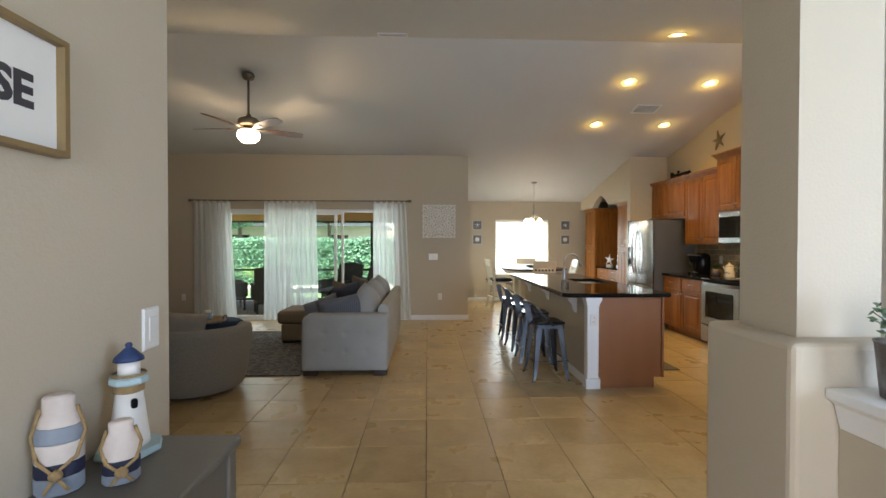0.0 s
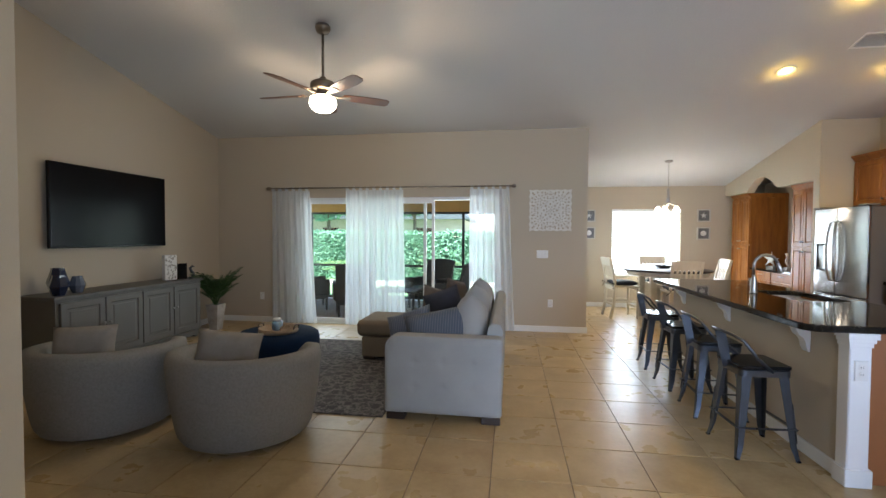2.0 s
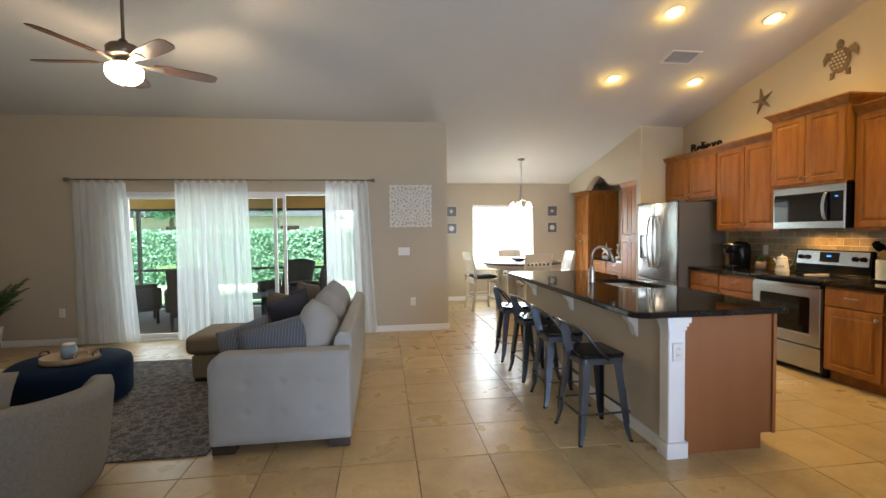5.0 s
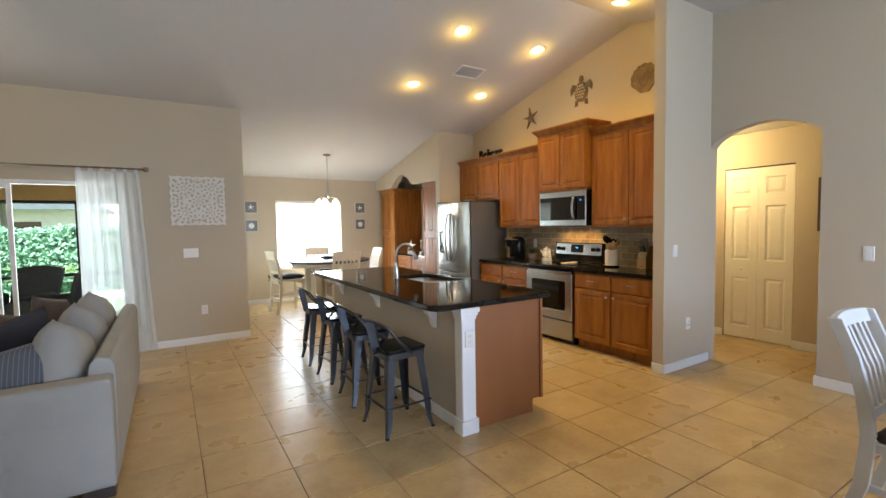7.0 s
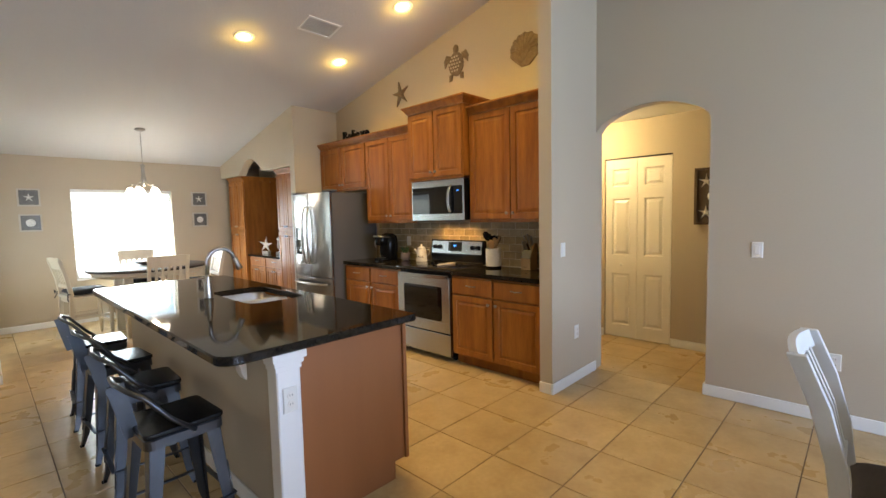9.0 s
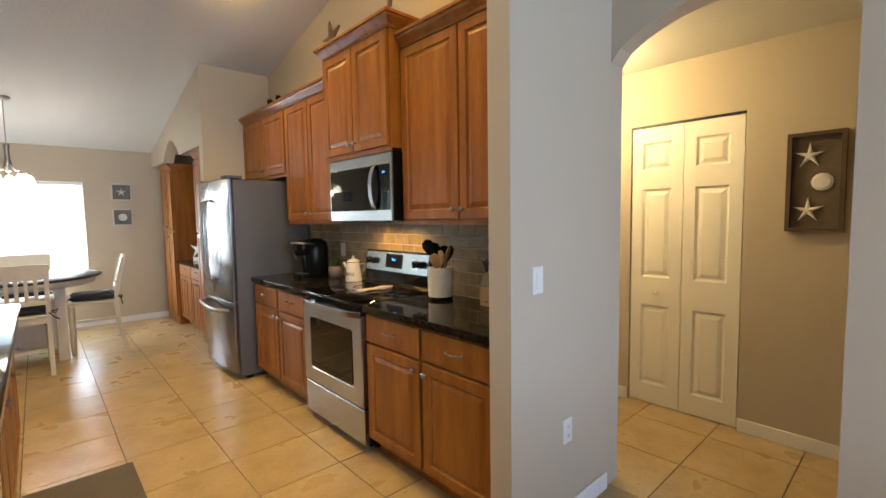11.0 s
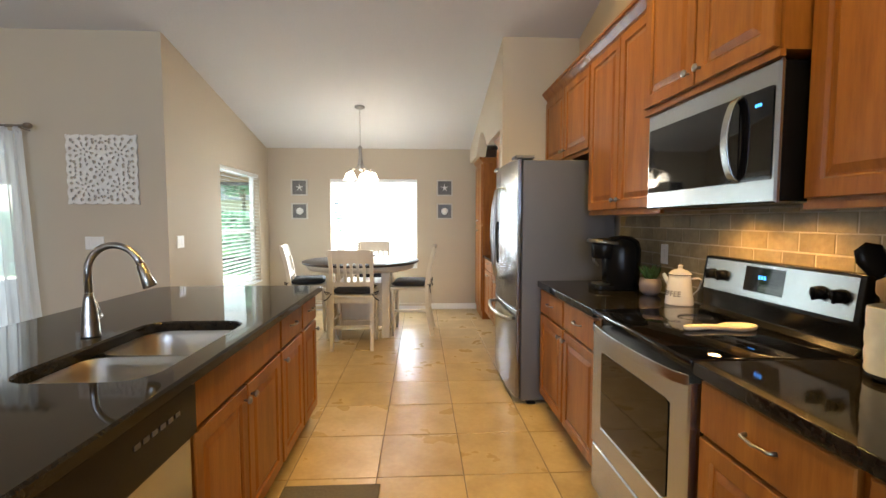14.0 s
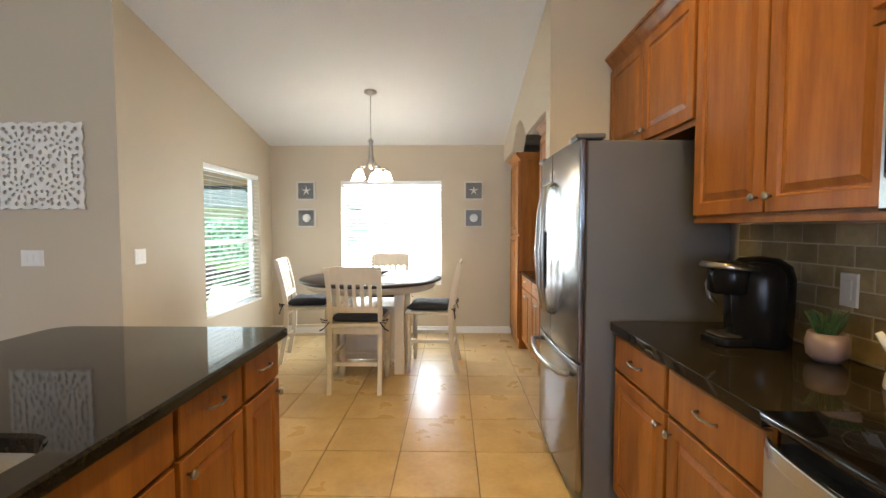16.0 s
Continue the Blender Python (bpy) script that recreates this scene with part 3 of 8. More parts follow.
FX = 4.205
base_cabinet((FX, 5.028, 0), -90, 0.503, hinge="r")
base_cabinet((FX, 5.531, 0), -90, 0.501, hinge="l")
base_cabinet((FX, 6.815, 0), -90, 0.505, hinge="r")
base_cabinet((FX, 7.32, 0), -90, 0.503, hinge="l")
UX = 4.492
wall_cabinet((UX, 5.526, 0), -90, 1.0, 1.393, 2.43, XR - UX - 0.002)
wall_cabinet((4.40, 6.318, 0), -90, 0.79, 1.84, 2.54, XR - 4.40 - 0.002, ends=(True, True), label="raised honey-brown wall cabinet over the microwave with a deep crown molding")
wall_cabinet((UX, 7.222, 0), -90, 0.902, 1.393, 2.39, XR - UX - 0.002)
wall_cabinet((UX, 8.272, 0), -90, 1.048, 1.82, 2.39, XR - UX - 0.002, label="short honey-brown wall cabinet over the refrigerator with two doors")


def rrect(x0, x1, y0, y1, r, k=6):
    """Outline of a rounded rectangle; r one radius or four (x0y0, x1y0, x1y1, x0y1)."""
    rs = r if isinstance(r, (list, tuple)) else [r] * 4
    out = []
    for (cx, cy, a0), q in zip(((x0, y0, 180), (x1, y0, 270), (x1, y1, 0), (x0, y1, 90)), rs):
        sx, sy = (1 if cx == x0 else -1), (1 if cy == y0 else -1)
        for i in range(k + 1):
            a = radians(a0 + 90 * i / k)
            out.append((cx + sx * q + q * math.cos(a), cy + sy * q + q * math.sin(a)))
    return out


def ringed(bm, outer, inner, z0, z1, lip=0.006):
    """A plate with a hole: outlines of equal length."""
    n = len(outer)
    cx, cy = sum(p[0] for p in outer) / n, sum(p[1] for p in outer) / n

    def ring(pts, z, off=0.0):
        res = []
        for i, p in enumerate(pts):
            a, b = Vector(pts[i - 1]), Vector(pts[(i + 1) % n])
            t = (b - a)
            t = t.normalized() if t.length > 1e-6 else Vector((1, 0))
            res.append(bm.verts.new((p[0] - t.y * off, p[1] + t.x * off, z)))
        return res
    rings = [ring(inner, z0), ring(outer, z0, lip), ring(outer, z0 + lip), ring(outer, z1 - lip), ring(outer, z1, lip), ring(inner, z1, -lip), ring(inner, z1 - lip), ring(inner, z0)]
    for a, b in zip(rings, rings[1:]):
        for i in range(n):
            bm.faces.new((a[i], a[(i + 1) % n], b[(i + 1) % n], b[i]))
    bmesh.ops.remove_doubles(bm, verts=bm.verts, dist=0.0002)
    bmesh.ops.recalc_face_normals(bm, faces=bm.faces)


def counter(name, x0, x1, y0, y1, z0, z1, r, label):
    c = thing(name, ((x0 + x1) / 2, (y0 + y1) / 2, z0), 0, label, "countertop")
    hx, hy = (x1 - x0) / 2, (y1 - y0) / 2
    bm = B()
    prism(bm, rrect(-hx, hx, -hy, hy, r), 0, z1 - z0)
    soften(part("slab", bm, GRAN, c), 0.007, 3)
    return c


counter("countertop", 4.185, XR - 0.012, 4.523, 5.529, 0.874, 0.914, (0.01, 0.003, 0.003, 0.003), "polished black granite countertop on wooden base cabinets")
counter("countertop", 4.185, XR - 0.012, 6.309, 7.332, 0.874, 0.914, (0.003, 0.003, 0.003, 0.01), "polished black granite countertop between the stove and refrigerator")

# island
IX0, IX1, IY0, IY1 = 1.68, 2.72, 4.41, 7.19
BX = 2.67
isl = thing("kitchen_island_wall", (2.0, 5.86, 0), 0, "beige painted half wall under the island counter with a white baseboard and corbels", "island")
bm = B()
box(bm, -0.06, 0.015, -1.32, 1.36, 0.0, 0.873, 0.004)
part("half_wall", bm, WALL, isl)
bm = B()
box(bm, -0.075, -0.0605, -1.325, 1.36, 0.0, 0.09, 0.005)
part("baseboard", bm, TRIM, isl)


def corbel(parent, y):
    bm = B()
    pr = [(-0.0605, 0.0), (-0.0605, -0.24)]
    pr += [(-0.0605 - 0.015, -0.24), (-0.10, -0.20), (-0.105, -0.165), (-0.13, -0.13), (-0.165, -0.11), (-0.185, -0.075), (-0.20, -0.055), (-0.24, -0.045), (-0.24, 0.0)]
    v = [(-0.0605 + (a + 0.0605) * 0.68, b * 0.85 + 0.872) for a, b in pr]
    a = [bm.verts.new((p[0], y - 0.035, p[1])) for p in v]
    b = [bm.verts.new((p[0], y + 0.035, p[1])) for p in v]
    bm.faces.new(a)
    bm.faces.new(b)
    for i in range(len(v)):
        bm.faces.new((a[i], a[(i + 1) % len(v)], b[(i + 1) % len(v)], b[i]))
    bmesh.ops.recalc_face_normals(bm, faces=bm.faces)
    soften(part("corbel", bm, TRIM, parent, "white painted scroll corbel"), 0.004)


for y in (-1.02, 0.02, 1.02):
    corbel(isl, y)
bm = B()
box(bm, -0.085, 0.028, -1.42, -1.325, 0.0, 0.80, 0.006)
prism(bm, rrect(-0.10, 0.04, -1.435, -1.325, 0.004, 1), 0.001, 0.10)
for i, (o, z) in enumerate(((0.004, 0.79), (0.012, 0.815), (0.022, 0.838))):
    box(bm, -0.085 - o, 0.028 + o, -1.42 - o, -1.325, z, z + 0.034)
soften(part("corner_post", bm, TRIM, isl, "white painted corner post with a molded cap"), 0.004)
bm = B()
box(bm, 0.0285, BX - 2.0, -1.385, -1.37, 0.10, 0.873)
box(bm, BX - 2.0 - 0.022, BX - 2.0, -1.3995, -1.3855, 0.0995, 0.873)
part("end_panel", bm, ENDP, isl, "reddish-brown flat end panel")
bm = B()
box(bm, 0.0285, BX - 2.0 - 0.09, -1.383, -1.36, 0.0, 0.099)
part("toe_board", bm, ENDP, isl)


def plate(name, at, rz, label, kind="switch", n=1, group=""):
    """A wall plate facing local -y."""
    c = thing(name, at, rz, label, "switch" if kind == "switch" else "outlet", group)
    w = 0.035 + 0.023 + (n - 1) * 0.046
    bm = B()
    panel(bm, -w / 2 - 0.006, w / 2 + 0.006, -0.057, 0.057, -0.007, ((0.0, 0.004), (0.004, 0.0)), 0.0065)
    part("cover", bm, WHITE, c)
    for i in range(n):
        x = (i - (n - 1) / 2) * 0.046
        bm = B()
        if kind == "switch":
            box(bm, x - 0.0165, x + 0.0165, -0.0105, -0.0072, -0.033, 0.033, 0.002)
            part("rocker", bm, WHITE, c)
        else:
            for z in (-0.02, 0.02):
                lathe(bm, [(0.0, 0.0), (0.0165, 0.0), (0.0165, 0.003), (0, 0.003)], 14, (x, z, 0.0072))
            bmesh.ops.rotate(bm, verts=bm.verts, cent=(0, 0, 0), matrix=Matrix.Rotation(radians(90), 3, "X"))
            part("socket", bm, WHITER, c)
            bm = B()
            for z in (-0.02, 0.02):
                for dx in (-0.006, 0.006):
                    box(bm, x + dx - 0.001, x + dx + 0.001, -0.0112, -0.0103, z - 0.003, z + 0.006)
            part("slot_marks", bm, BLACKP, c, kind="stuff")
    return c


plate("wall_outlet", (1.972, 4.4395, 0.66), 0, "white wall outlet on the island's corner post", "outlet")

# island cabinets, facing the stove
y = 4.44
dwasher = thing("dishwasher", (BX, 4.99, 0), 90, "dishwasher with a black control panel and stainless door in the island", "dishwasher")
bm = B()
box(bm, 0.004, 0.596, 0.03, 0.55, 0.10, 0.66)
box(bm, 0.004, 0.596, 0.08, 0.55, 0.0, 0.0995)
part("body", bm, BLACKP, dwasher)
bm = B()
panel(bm, 0.006, 0.594, 0.12, 0.695, 0.0, SLABR, 0.028)
part("door", bm, STEEL, dwasher, "stainless door")
bm = B()
panel(bm, 0.006, 0.594, 0.70, 0.868, -0.022, ((0.0, 0.012), (0.008, 0.0), (0.02, 0.0)), 0.05)
cp = part("control_panel", bm, BLACKP, dwasher, "glossy black control panel")
bm = B()
for i in range(6):
    box(bm, 0.30 + i * 0.035, 0.322 + i * 0.035, -0.0245, -0.0222, 0.80, 0.812)
part("button", bm, GRAYSIDE, cp)
base_cabinet((BX, 4.492, 0), 90, 0.496, 0.55, hinge="r")
base_cabinet((BX, 5.592, 0), 90, 0.86, 0.55, split=2, false_front=True, low=0.66, label="honey-brown wooden sink cabinet with two raised-panel doors and a plain front")
base_cabinet((BX, 6.454, 0), 90, 0.40, 0.55, hinge="r")
base_cabinet((BX, 6.856, 0), 90, 0.34, 0.55, hinge="l")

top = thing("island_countertop", (2.19, 5.82, 0.874), 0, "polished black granite island countertop with a sink cutout", "countertop")
bm = B()
SX, SY = (0.05, 0.435), (-0.375, 0.335)
outer = rrect(IX0 - 2.19, IX1 - 2.19, IY0 - 5.82, IY1 - 5.82, (0.09, 0.03, 0.03, 0.09), 8)
inner = rrect(SX[0], SX[1], SY[0], SY[1], 0.09, 8)
ringed(bm, outer, inner, 0.0, 0.04, 0.007)
part("slab", bm, GRAN, top)

sink = thing("kitchen_sink", (2.432, 5.80, 0.874), 0, "double-bowl stainless sink set under the black granite", "sink")
bm = B()
for a, b in ((-0.37, -0.005), (0.015, 0.36)):
    prev = None
    for ins, z in ((-0.0, -0.001), (0.012, -0.03), (0.02, -0.17), (0.05, -0.195), (0.12, -0.20)):
        cur = [bm.verts.new((p[0], p[1], z)) for p in rrect(-0.205 + ins, 0.205 - ins, a + ins, b - ins, max(0.085 - ins * 0.4, 0.03), 6)]
        if prev:
            for i in range(len(cur)):
                bm.faces.new((prev[i], prev[(i + 1) % len(cur)], cur[(i + 1) % len(cur)], cur[i]))
        prev = cur
    bm.faces.new(prev)
box(bm, -0.20, 0.20, -0.0052, 0.0152, -0.05, -0.012, 0.004, 2)
bmesh.ops.recalc_face_normals(bm, faces=bm.faces)
part("bowl", bm, SINKM, sink, "brushed steel bowls", True)
for yy in (-0.2, 0.21):
    bm = B()
    lathe(bm, [(0, 0), (0.02, 0.0), (0.035, 0.006), (0.045, 0.004), (0.045, 0)], 18, (0, yy, -0.199))
    part("drain", bm, NICKEL, sink, "round metal drain", True)

fau = thing("kitchen_faucet", (2.152, 5.92, 0.9145), 0, "tall arched brushed nickel pull-down faucet behind the sink", "faucet")
bm = B()
lathe(bm, [(0, 0), (0.030, 0), (0.031, 0.006), (0.028, 0.012), (0.028, 0.05), (0.024, 0.10), (0.016, 0.145), (0.0145, 0.16), (0, 0.16)], 24)
part("base", bm, NICKEL, fau, smooth=True)
bm = B()
pts = [(0, 0, 0.13), (0, 0, 0.25)] + [(0.095 - 0.095 * math.cos(a), 0, 0.24 + 0.095 * math.sin(a)) for a in [math.pi * i / 12 * 0.92 for i in range(1, 13)]]
tube(bm, pts, 0.0125, 12)
part("spout", bm, NICKEL, fau, smooth=True)
bm = B()
e, f = Vector(pts[-1]), (Vector(pts[-1]) - Vector(pts[-2])).normalized()
tube(bm, [e - f * 0.002, e + f * 0.004, e + f * 0.05, e + f * 0.085, e + f * 0.088], [0.0125, 0.0155, 0.019, 0.024, 0.020], 14)
part("spray_head", bm, NICKEL, fau, "flared spray head", True)
bm = B()
tube(bm, [(0, 0.018, 0.062), (0.0, 0.048, 0.070)], [0.012, 0.014], 10)
tube(bm, [(0.0, 0.050, 0.066), (-0.006, 0.046, 0.095), (-0.014, 0.040, 0.125)], [0.010, 0.008, 0.010], 10)
part("lever", bm, NICKEL, fau, "side lever", True)

# backsplash backing
bs = thing("backsplash", (XR - 0.001, 5.92, 0.915), -90, "tan tumbled stone subway tile backsplash with pale joints", "backsplash")
bm = B()
box(bm, -1.43, 1.395, -0.004, 0.0, 0.0, 0.476)
part("mortar_bed", bm, MORTAR, bs)

# ---- refrigerator ----
fr = thing("refrigerator", (3.995, 8.262, 0), -90, "stainless French-door refrigerator with a bottom freezer drawer and gray sides", "refrigerator")
bm = B()
box(bm, 0.005, 0.895, 0.085, 0.76, 0.03, 1.765, 0.006)
part("body", bm, GRAYSIDE, fr)
for xx in (0.03, 0.83):
    bm = B()
    box(bm, xx, xx + 0.05, 0.14, 0.20, 0.0, 0.0295)
    part("foot", bm, BLACKP, fr)
for a in (0.0, 0.77):
    bm = B()
    box(bm, a, a + 0.13, 0.03, 0.17, 1.7725, 1.797, 0.006)
    part("hinge_cover", bm, GRAYSIDE, fr)


def curved_front(bm, x0, x1, z0, z1, w=0.90, bow=0.03, thick=0.06, y0=0.02, n=10):
    ca, cb = [], []
    for i in range(n + 1):
        x = x0 + (x1 - x0) * i / n
        t = 2 * x / w - 1
        yy = y0 + bow * abs(t) ** 2.4
        ca.append((x, yy))
    out = ca + [(x1, y0 + thick), (x0, y0 + thick)]
    prism(bm, out, z0, z1)


for a, b in ((0.0, 0.447), (0.453, 0.90)):
    bm = B()
    curved_front(bm, a, b, 0.705, 1.772)
    d = soften(part("door", bm, FRIDGE, fr, "brushed stainless door"), 0.006, 3)
    hx = 0.405 if a == 0 else 0.495
    bm = B()
    sgn = -1 if a == 0 else 1
    tube(bm, [(hx - sgn * 0.0, 0.02, 0.87), (hx, -0.02, 0.885), (hx + sgn * 0.012, -0.042, 1.02), (hx + sgn * 0.018, -0.052, 1.22), (hx + sgn * 0.012, -0.042, 1.44), (hx, -0.02, 1.58), (hx, 0.02, 1.60)],
         [0.012, 0.013, 0.014, 0.014, 0.014, 0.013, 0.012], 10, flat=0.8)
    part("handle", bm, NICKEL, d, "bowed vertical steel handle", True)
    if a == 0:
        bm = B()
        panel(bm, 0.10, 0.29, 0.98, 1.33, 0.014, ((0.0, 0.006), (0.006, 0.0), (0.016, 0.0), (0.022, 0.012)), 0.02)
        part("dispenser", bm, BLACKG, d, "dark ice and water dispenser")
bm = B()
curved_front(bm, 0.0, 0.90, 0.06, 0.695)
d = soften(part("freezer_drawer", bm, FRIDGE, fr, "brushed stainless freezer drawer"), 0.006, 3)
bm = B()
tube(bm, [(0.08, 0.03, 0.625), (0.10, -0.015, 0.625), (0.27, -0.042, 0.622), (0.45, -0.05, 0.62), (0.63, -0.042, 0.622), (0.80, -0.015, 0.625), (0.82, 0.03, 0.625)], 0.014, 10)
part("handle", bm, NICKEL, d, "long bowed steel handle", True)

# ---- stove ----
def strap(bm, x0, x1, y0, out, z0, z1, thick, n=16):
    """A flat bowed grip from x0 to x1 that stands out from the plane y0 towards -y."""
    front = [(x0 + (x1 - x0) * i / n, y0 - out * math.sin(math.pi * i / n) ** 0.42) for i in range(n + 1)]
    back = [(x0 + thick + (x1 - x0 - 2 * thick) * i / n, y0 - max(0.0, out - thick) * math.sin(math.pi * i / n) ** 0.42) for i in range(n + 1)]
    prism(bm, front + back[::-1], z0, z1)


st = thing("electric_stove", (4.175, 6.306, 0), -90, "freestanding stainless electric stove with a black glass cooktop", "stove")
W = 0.774
bm = B()
box(bm, 0.006, W - 0.006, 0.05, 0.60, 0.04, 0.895, 0.004)
part("body", bm, BLACKP, st)
for xx in (0.03, W - 0.08):
    bm = B()
    box(bm, xx, xx + 0.05, 0.12, 0.17, 0.0, 0.0395)
    part("foot", bm, BLACKP, st)
bm = B()
panel(bm, 0.008, W - 0.008, 0.055, 0.275, 0.012, ((0, 0.006), (0.006, 0.0), (0.02, 0.0)), 0.036)
part("drawer", bm, STEEL, st, "stainless storage drawer")
bm = B()
panel(bm, 0.008, W - 0.008, 0.285, 0.84, 0.008, ((0.0, 0.006), (0.006, 0.0), (0.10, 0.0), (0.105, 0.004)), 0.04)
od = part("oven_door", bm, STEEL, st, "stainless oven door")
bm = B()
prism(bm, rrect(0.118, W - 0.118, 0.40, 0.745, 0.02, 4), 0.0065, 0.0118, "y")
part("window", bm, BLACKG, od, "dark glass oven window")
bm = B()
strap(bm, 0.012, W - 0.012, 0.01, 0.050, 0.828, 0.866, 0.014)
soften(part("handle", bm, STEEL, od, "flat bowed steel bar handle"), 0.004, 2)
bm = B()
box(bm, 0.0, W, 0.0, 0.545, 0.8955, 0.919, 0.008, 2)
RING = material("dark_gray_print", (0.035, 0.035, 0.035), 0.2, bump=0)
ct = part("cooktop", bm, BLACKG, st, "black glass cooktop", True)
for cx, cy, r in ((0.2, 0.15, 0.095), (0.56, 0.15, 0.115), (0.2, 0.39, 0.075), (0.56, 0.39, 0.075)):
    bm = B()
    lathe(bm, [(r - 0.001, 0.0), (r - 0.001, 0.0004), (r, 0.0004), (r, 0.0)], 40, (cx, cy, 0.9192))
    part("burner_ring", bm, RING, ct)
bm = B()
pr = [(0.52, 0.9195), (0.60, 0.9195), (0.60, 1.165), (0.575, 1.175), (0.555, 1.172), (0.535, 1.02), (0.545, 1.0), (0.548, 0.94)]
a = [bm.verts.new((0.0, p[0], p[1])) for p in pr]
b = [bm.verts.new((W, p[0], p[1])) for p in pr]
bm.faces.new(a), bm.faces.new(b)
for i in range(len(pr)):
    bm.faces.new((a[i], a[(i + 1) % len(pr)], b[(i + 1) % len(pr)], b[i]))
bmesh.ops.recalc_face_normals(bm, faces=bm.faces)
bg = soften(part("backguard", bm, BLACKP, st, "black back panel with controls"), 0.005)


def on_guard(x, t, off):
    """A point on the sloping control face; t from 0 (low) to 1 (high)."""
    return Vector((x, 0.535 + 0.02 * t - off * 0.99, 1.02 + 0.152 * t + off * 0.13))


bm = B()
q = [on_guard(0.02, 0.03, 0.003), on_guard(W - 0.02, 0.03, 0.003), on_guard(W - 0.02, 0.93, 0.003), on_guard(0.02, 0.93, 0.003)]
q2 = [on_guard(0.02, 0.03, -0.004), on_guard(W - 0.02, 0.03, -0.004), on_guard(W - 0.02, 0.93, -0.004), on_guard(0.02, 0.93, -0.004)]
va, vb = [bm.verts.new(p) for p in q], [bm.verts.new(p) for p in q2]
bm.faces.new(va), bm.faces.new(vb)
for i in range(4):
    bm.faces.new((va[i], va[(i + 1) % 4], vb[(i + 1) % 4], vb[i]))
bmesh.ops.recalc_face_normals(bm, faces=bm.faces)
fc = part("fascia", bm, STEEL, bg, "stainless control strip")
bm = B()
q = [on_guard(x, t, 0.0045) for x, t in ((0.275, 0.2), (0.475, 0.2), (0.475, 0.86), (0.275, 0.86))]
q2 = [on_guard(x, t, 0.0032) for x, t in ((0.275, 0.2), (0.475, 0.2), (0.475, 0.86), (0.275, 0.86))]
va, vb = [bm.verts.new(p) for p in q], [bm.verts.new(p) for p in q2]
bm.faces.new(va), bm.faces.new(vb)
for i in range(4):
    bm.faces.new((va[i], va[(i + 1) % 4], vb[(i + 1) % 4], vb[i]))
bmesh.ops.recalc_face_normals(bm, faces=bm.faces)
part("display", bm, BLACKG, bg, "dark display")
DIGIT = glow("blue_digits", (0.05, 0.30, 1.0), 0.7)
bm = B()
for i in range(3):
    p0 = on_guard(0.352 + i * 0.014, 0.55, 0.0055)
    box(bm, p0.x, p0.x + 0.009, p0.y - 0.0004, p0.y + 0.0004, p0.z, p0.z + 0.015)
part("clock_digits", bm, DIGIT, bg)
for x in (0.07, 0.145, W - 0.145, W - 0.07):
    bm = B()
    lathe(bm, [(0, 0), (0.024, 0), (0.022, 0.018), (0.018, 0.026), (0, 0.026)], 16)
    box(bm, -0.005, 0.005, -0.022, 0.022, 0.02, 0.034, 0.002)
    kb = part("control_knob", bm, BLACKP, bg, "black control knob", True)
    kb.matrix_basis = Matrix.Translation(on_guard(x, 0.5, 0.004)) @ pose(0, 0, 0, 97)

# ---- microwave ----
mw = thing("microwave", (4.428, 6.303, 1.393), -90, "stainless over-the-range microwave with a dark glass door", "microwave")
W = 0.76
bm = B()
box(bm, 0.002, W - 0.002, 0.0145, 0.35, 0.004, 0.425, 0.004)
part("body", bm, BLACKP, mw)
bm = B()
panel(bm, 0.0, W, 0.0, 0.428, 0.0, ((0.0, 0.006), (0.006, 0.0), (0.03, 0.0)), 0.014)
fm = part("front_frame", bm, STEEL, mw, "stainless front")
bm = B()
prism(bm, rrect(0.018, W - 0.16, 0.072, 0.355, 0.008, 3), -0.004, -0.0005, "y")
part("door_window", bm, BLACKG, fm, "dark mirror-like glass window")
bm = B()
prism(bm, rrect(W - 0.155, W - 0.018, 0.072, 0.355, 0.008, 3), -0.0035, -0.0005, "y")
part("control_panel", bm, BLACKG, fm, "black touch panel")
bm = B()
for i in range(3):
    box(bm, W - 0.09 + i * 0.010, W - 0.0835 + i * 0.010, -0.0045, -0.0037, 0.302, 0.312)
part("clock_digits", bm, DIGIT, fm)
bm = B()
strap(bm, 0.068, 0.362, 0.0, 0.046, -0.017, 0.017, 0.010)
for v in bm.verts:
    v.co = Vector((W - 0.165 + v.co.z - 0.012 * math.sin(math.pi * (v.co.x - 0.068) / 0.294), v.co.y, v.co.x))
bmesh.ops.recalc_face_normals(bm, faces=bm.faces)
soften(part("handle", bm, STEEL, fm, "flat bowed steel handle"), 0.004, 2)

# ---- built-in desk niche ----
NX = 4.17


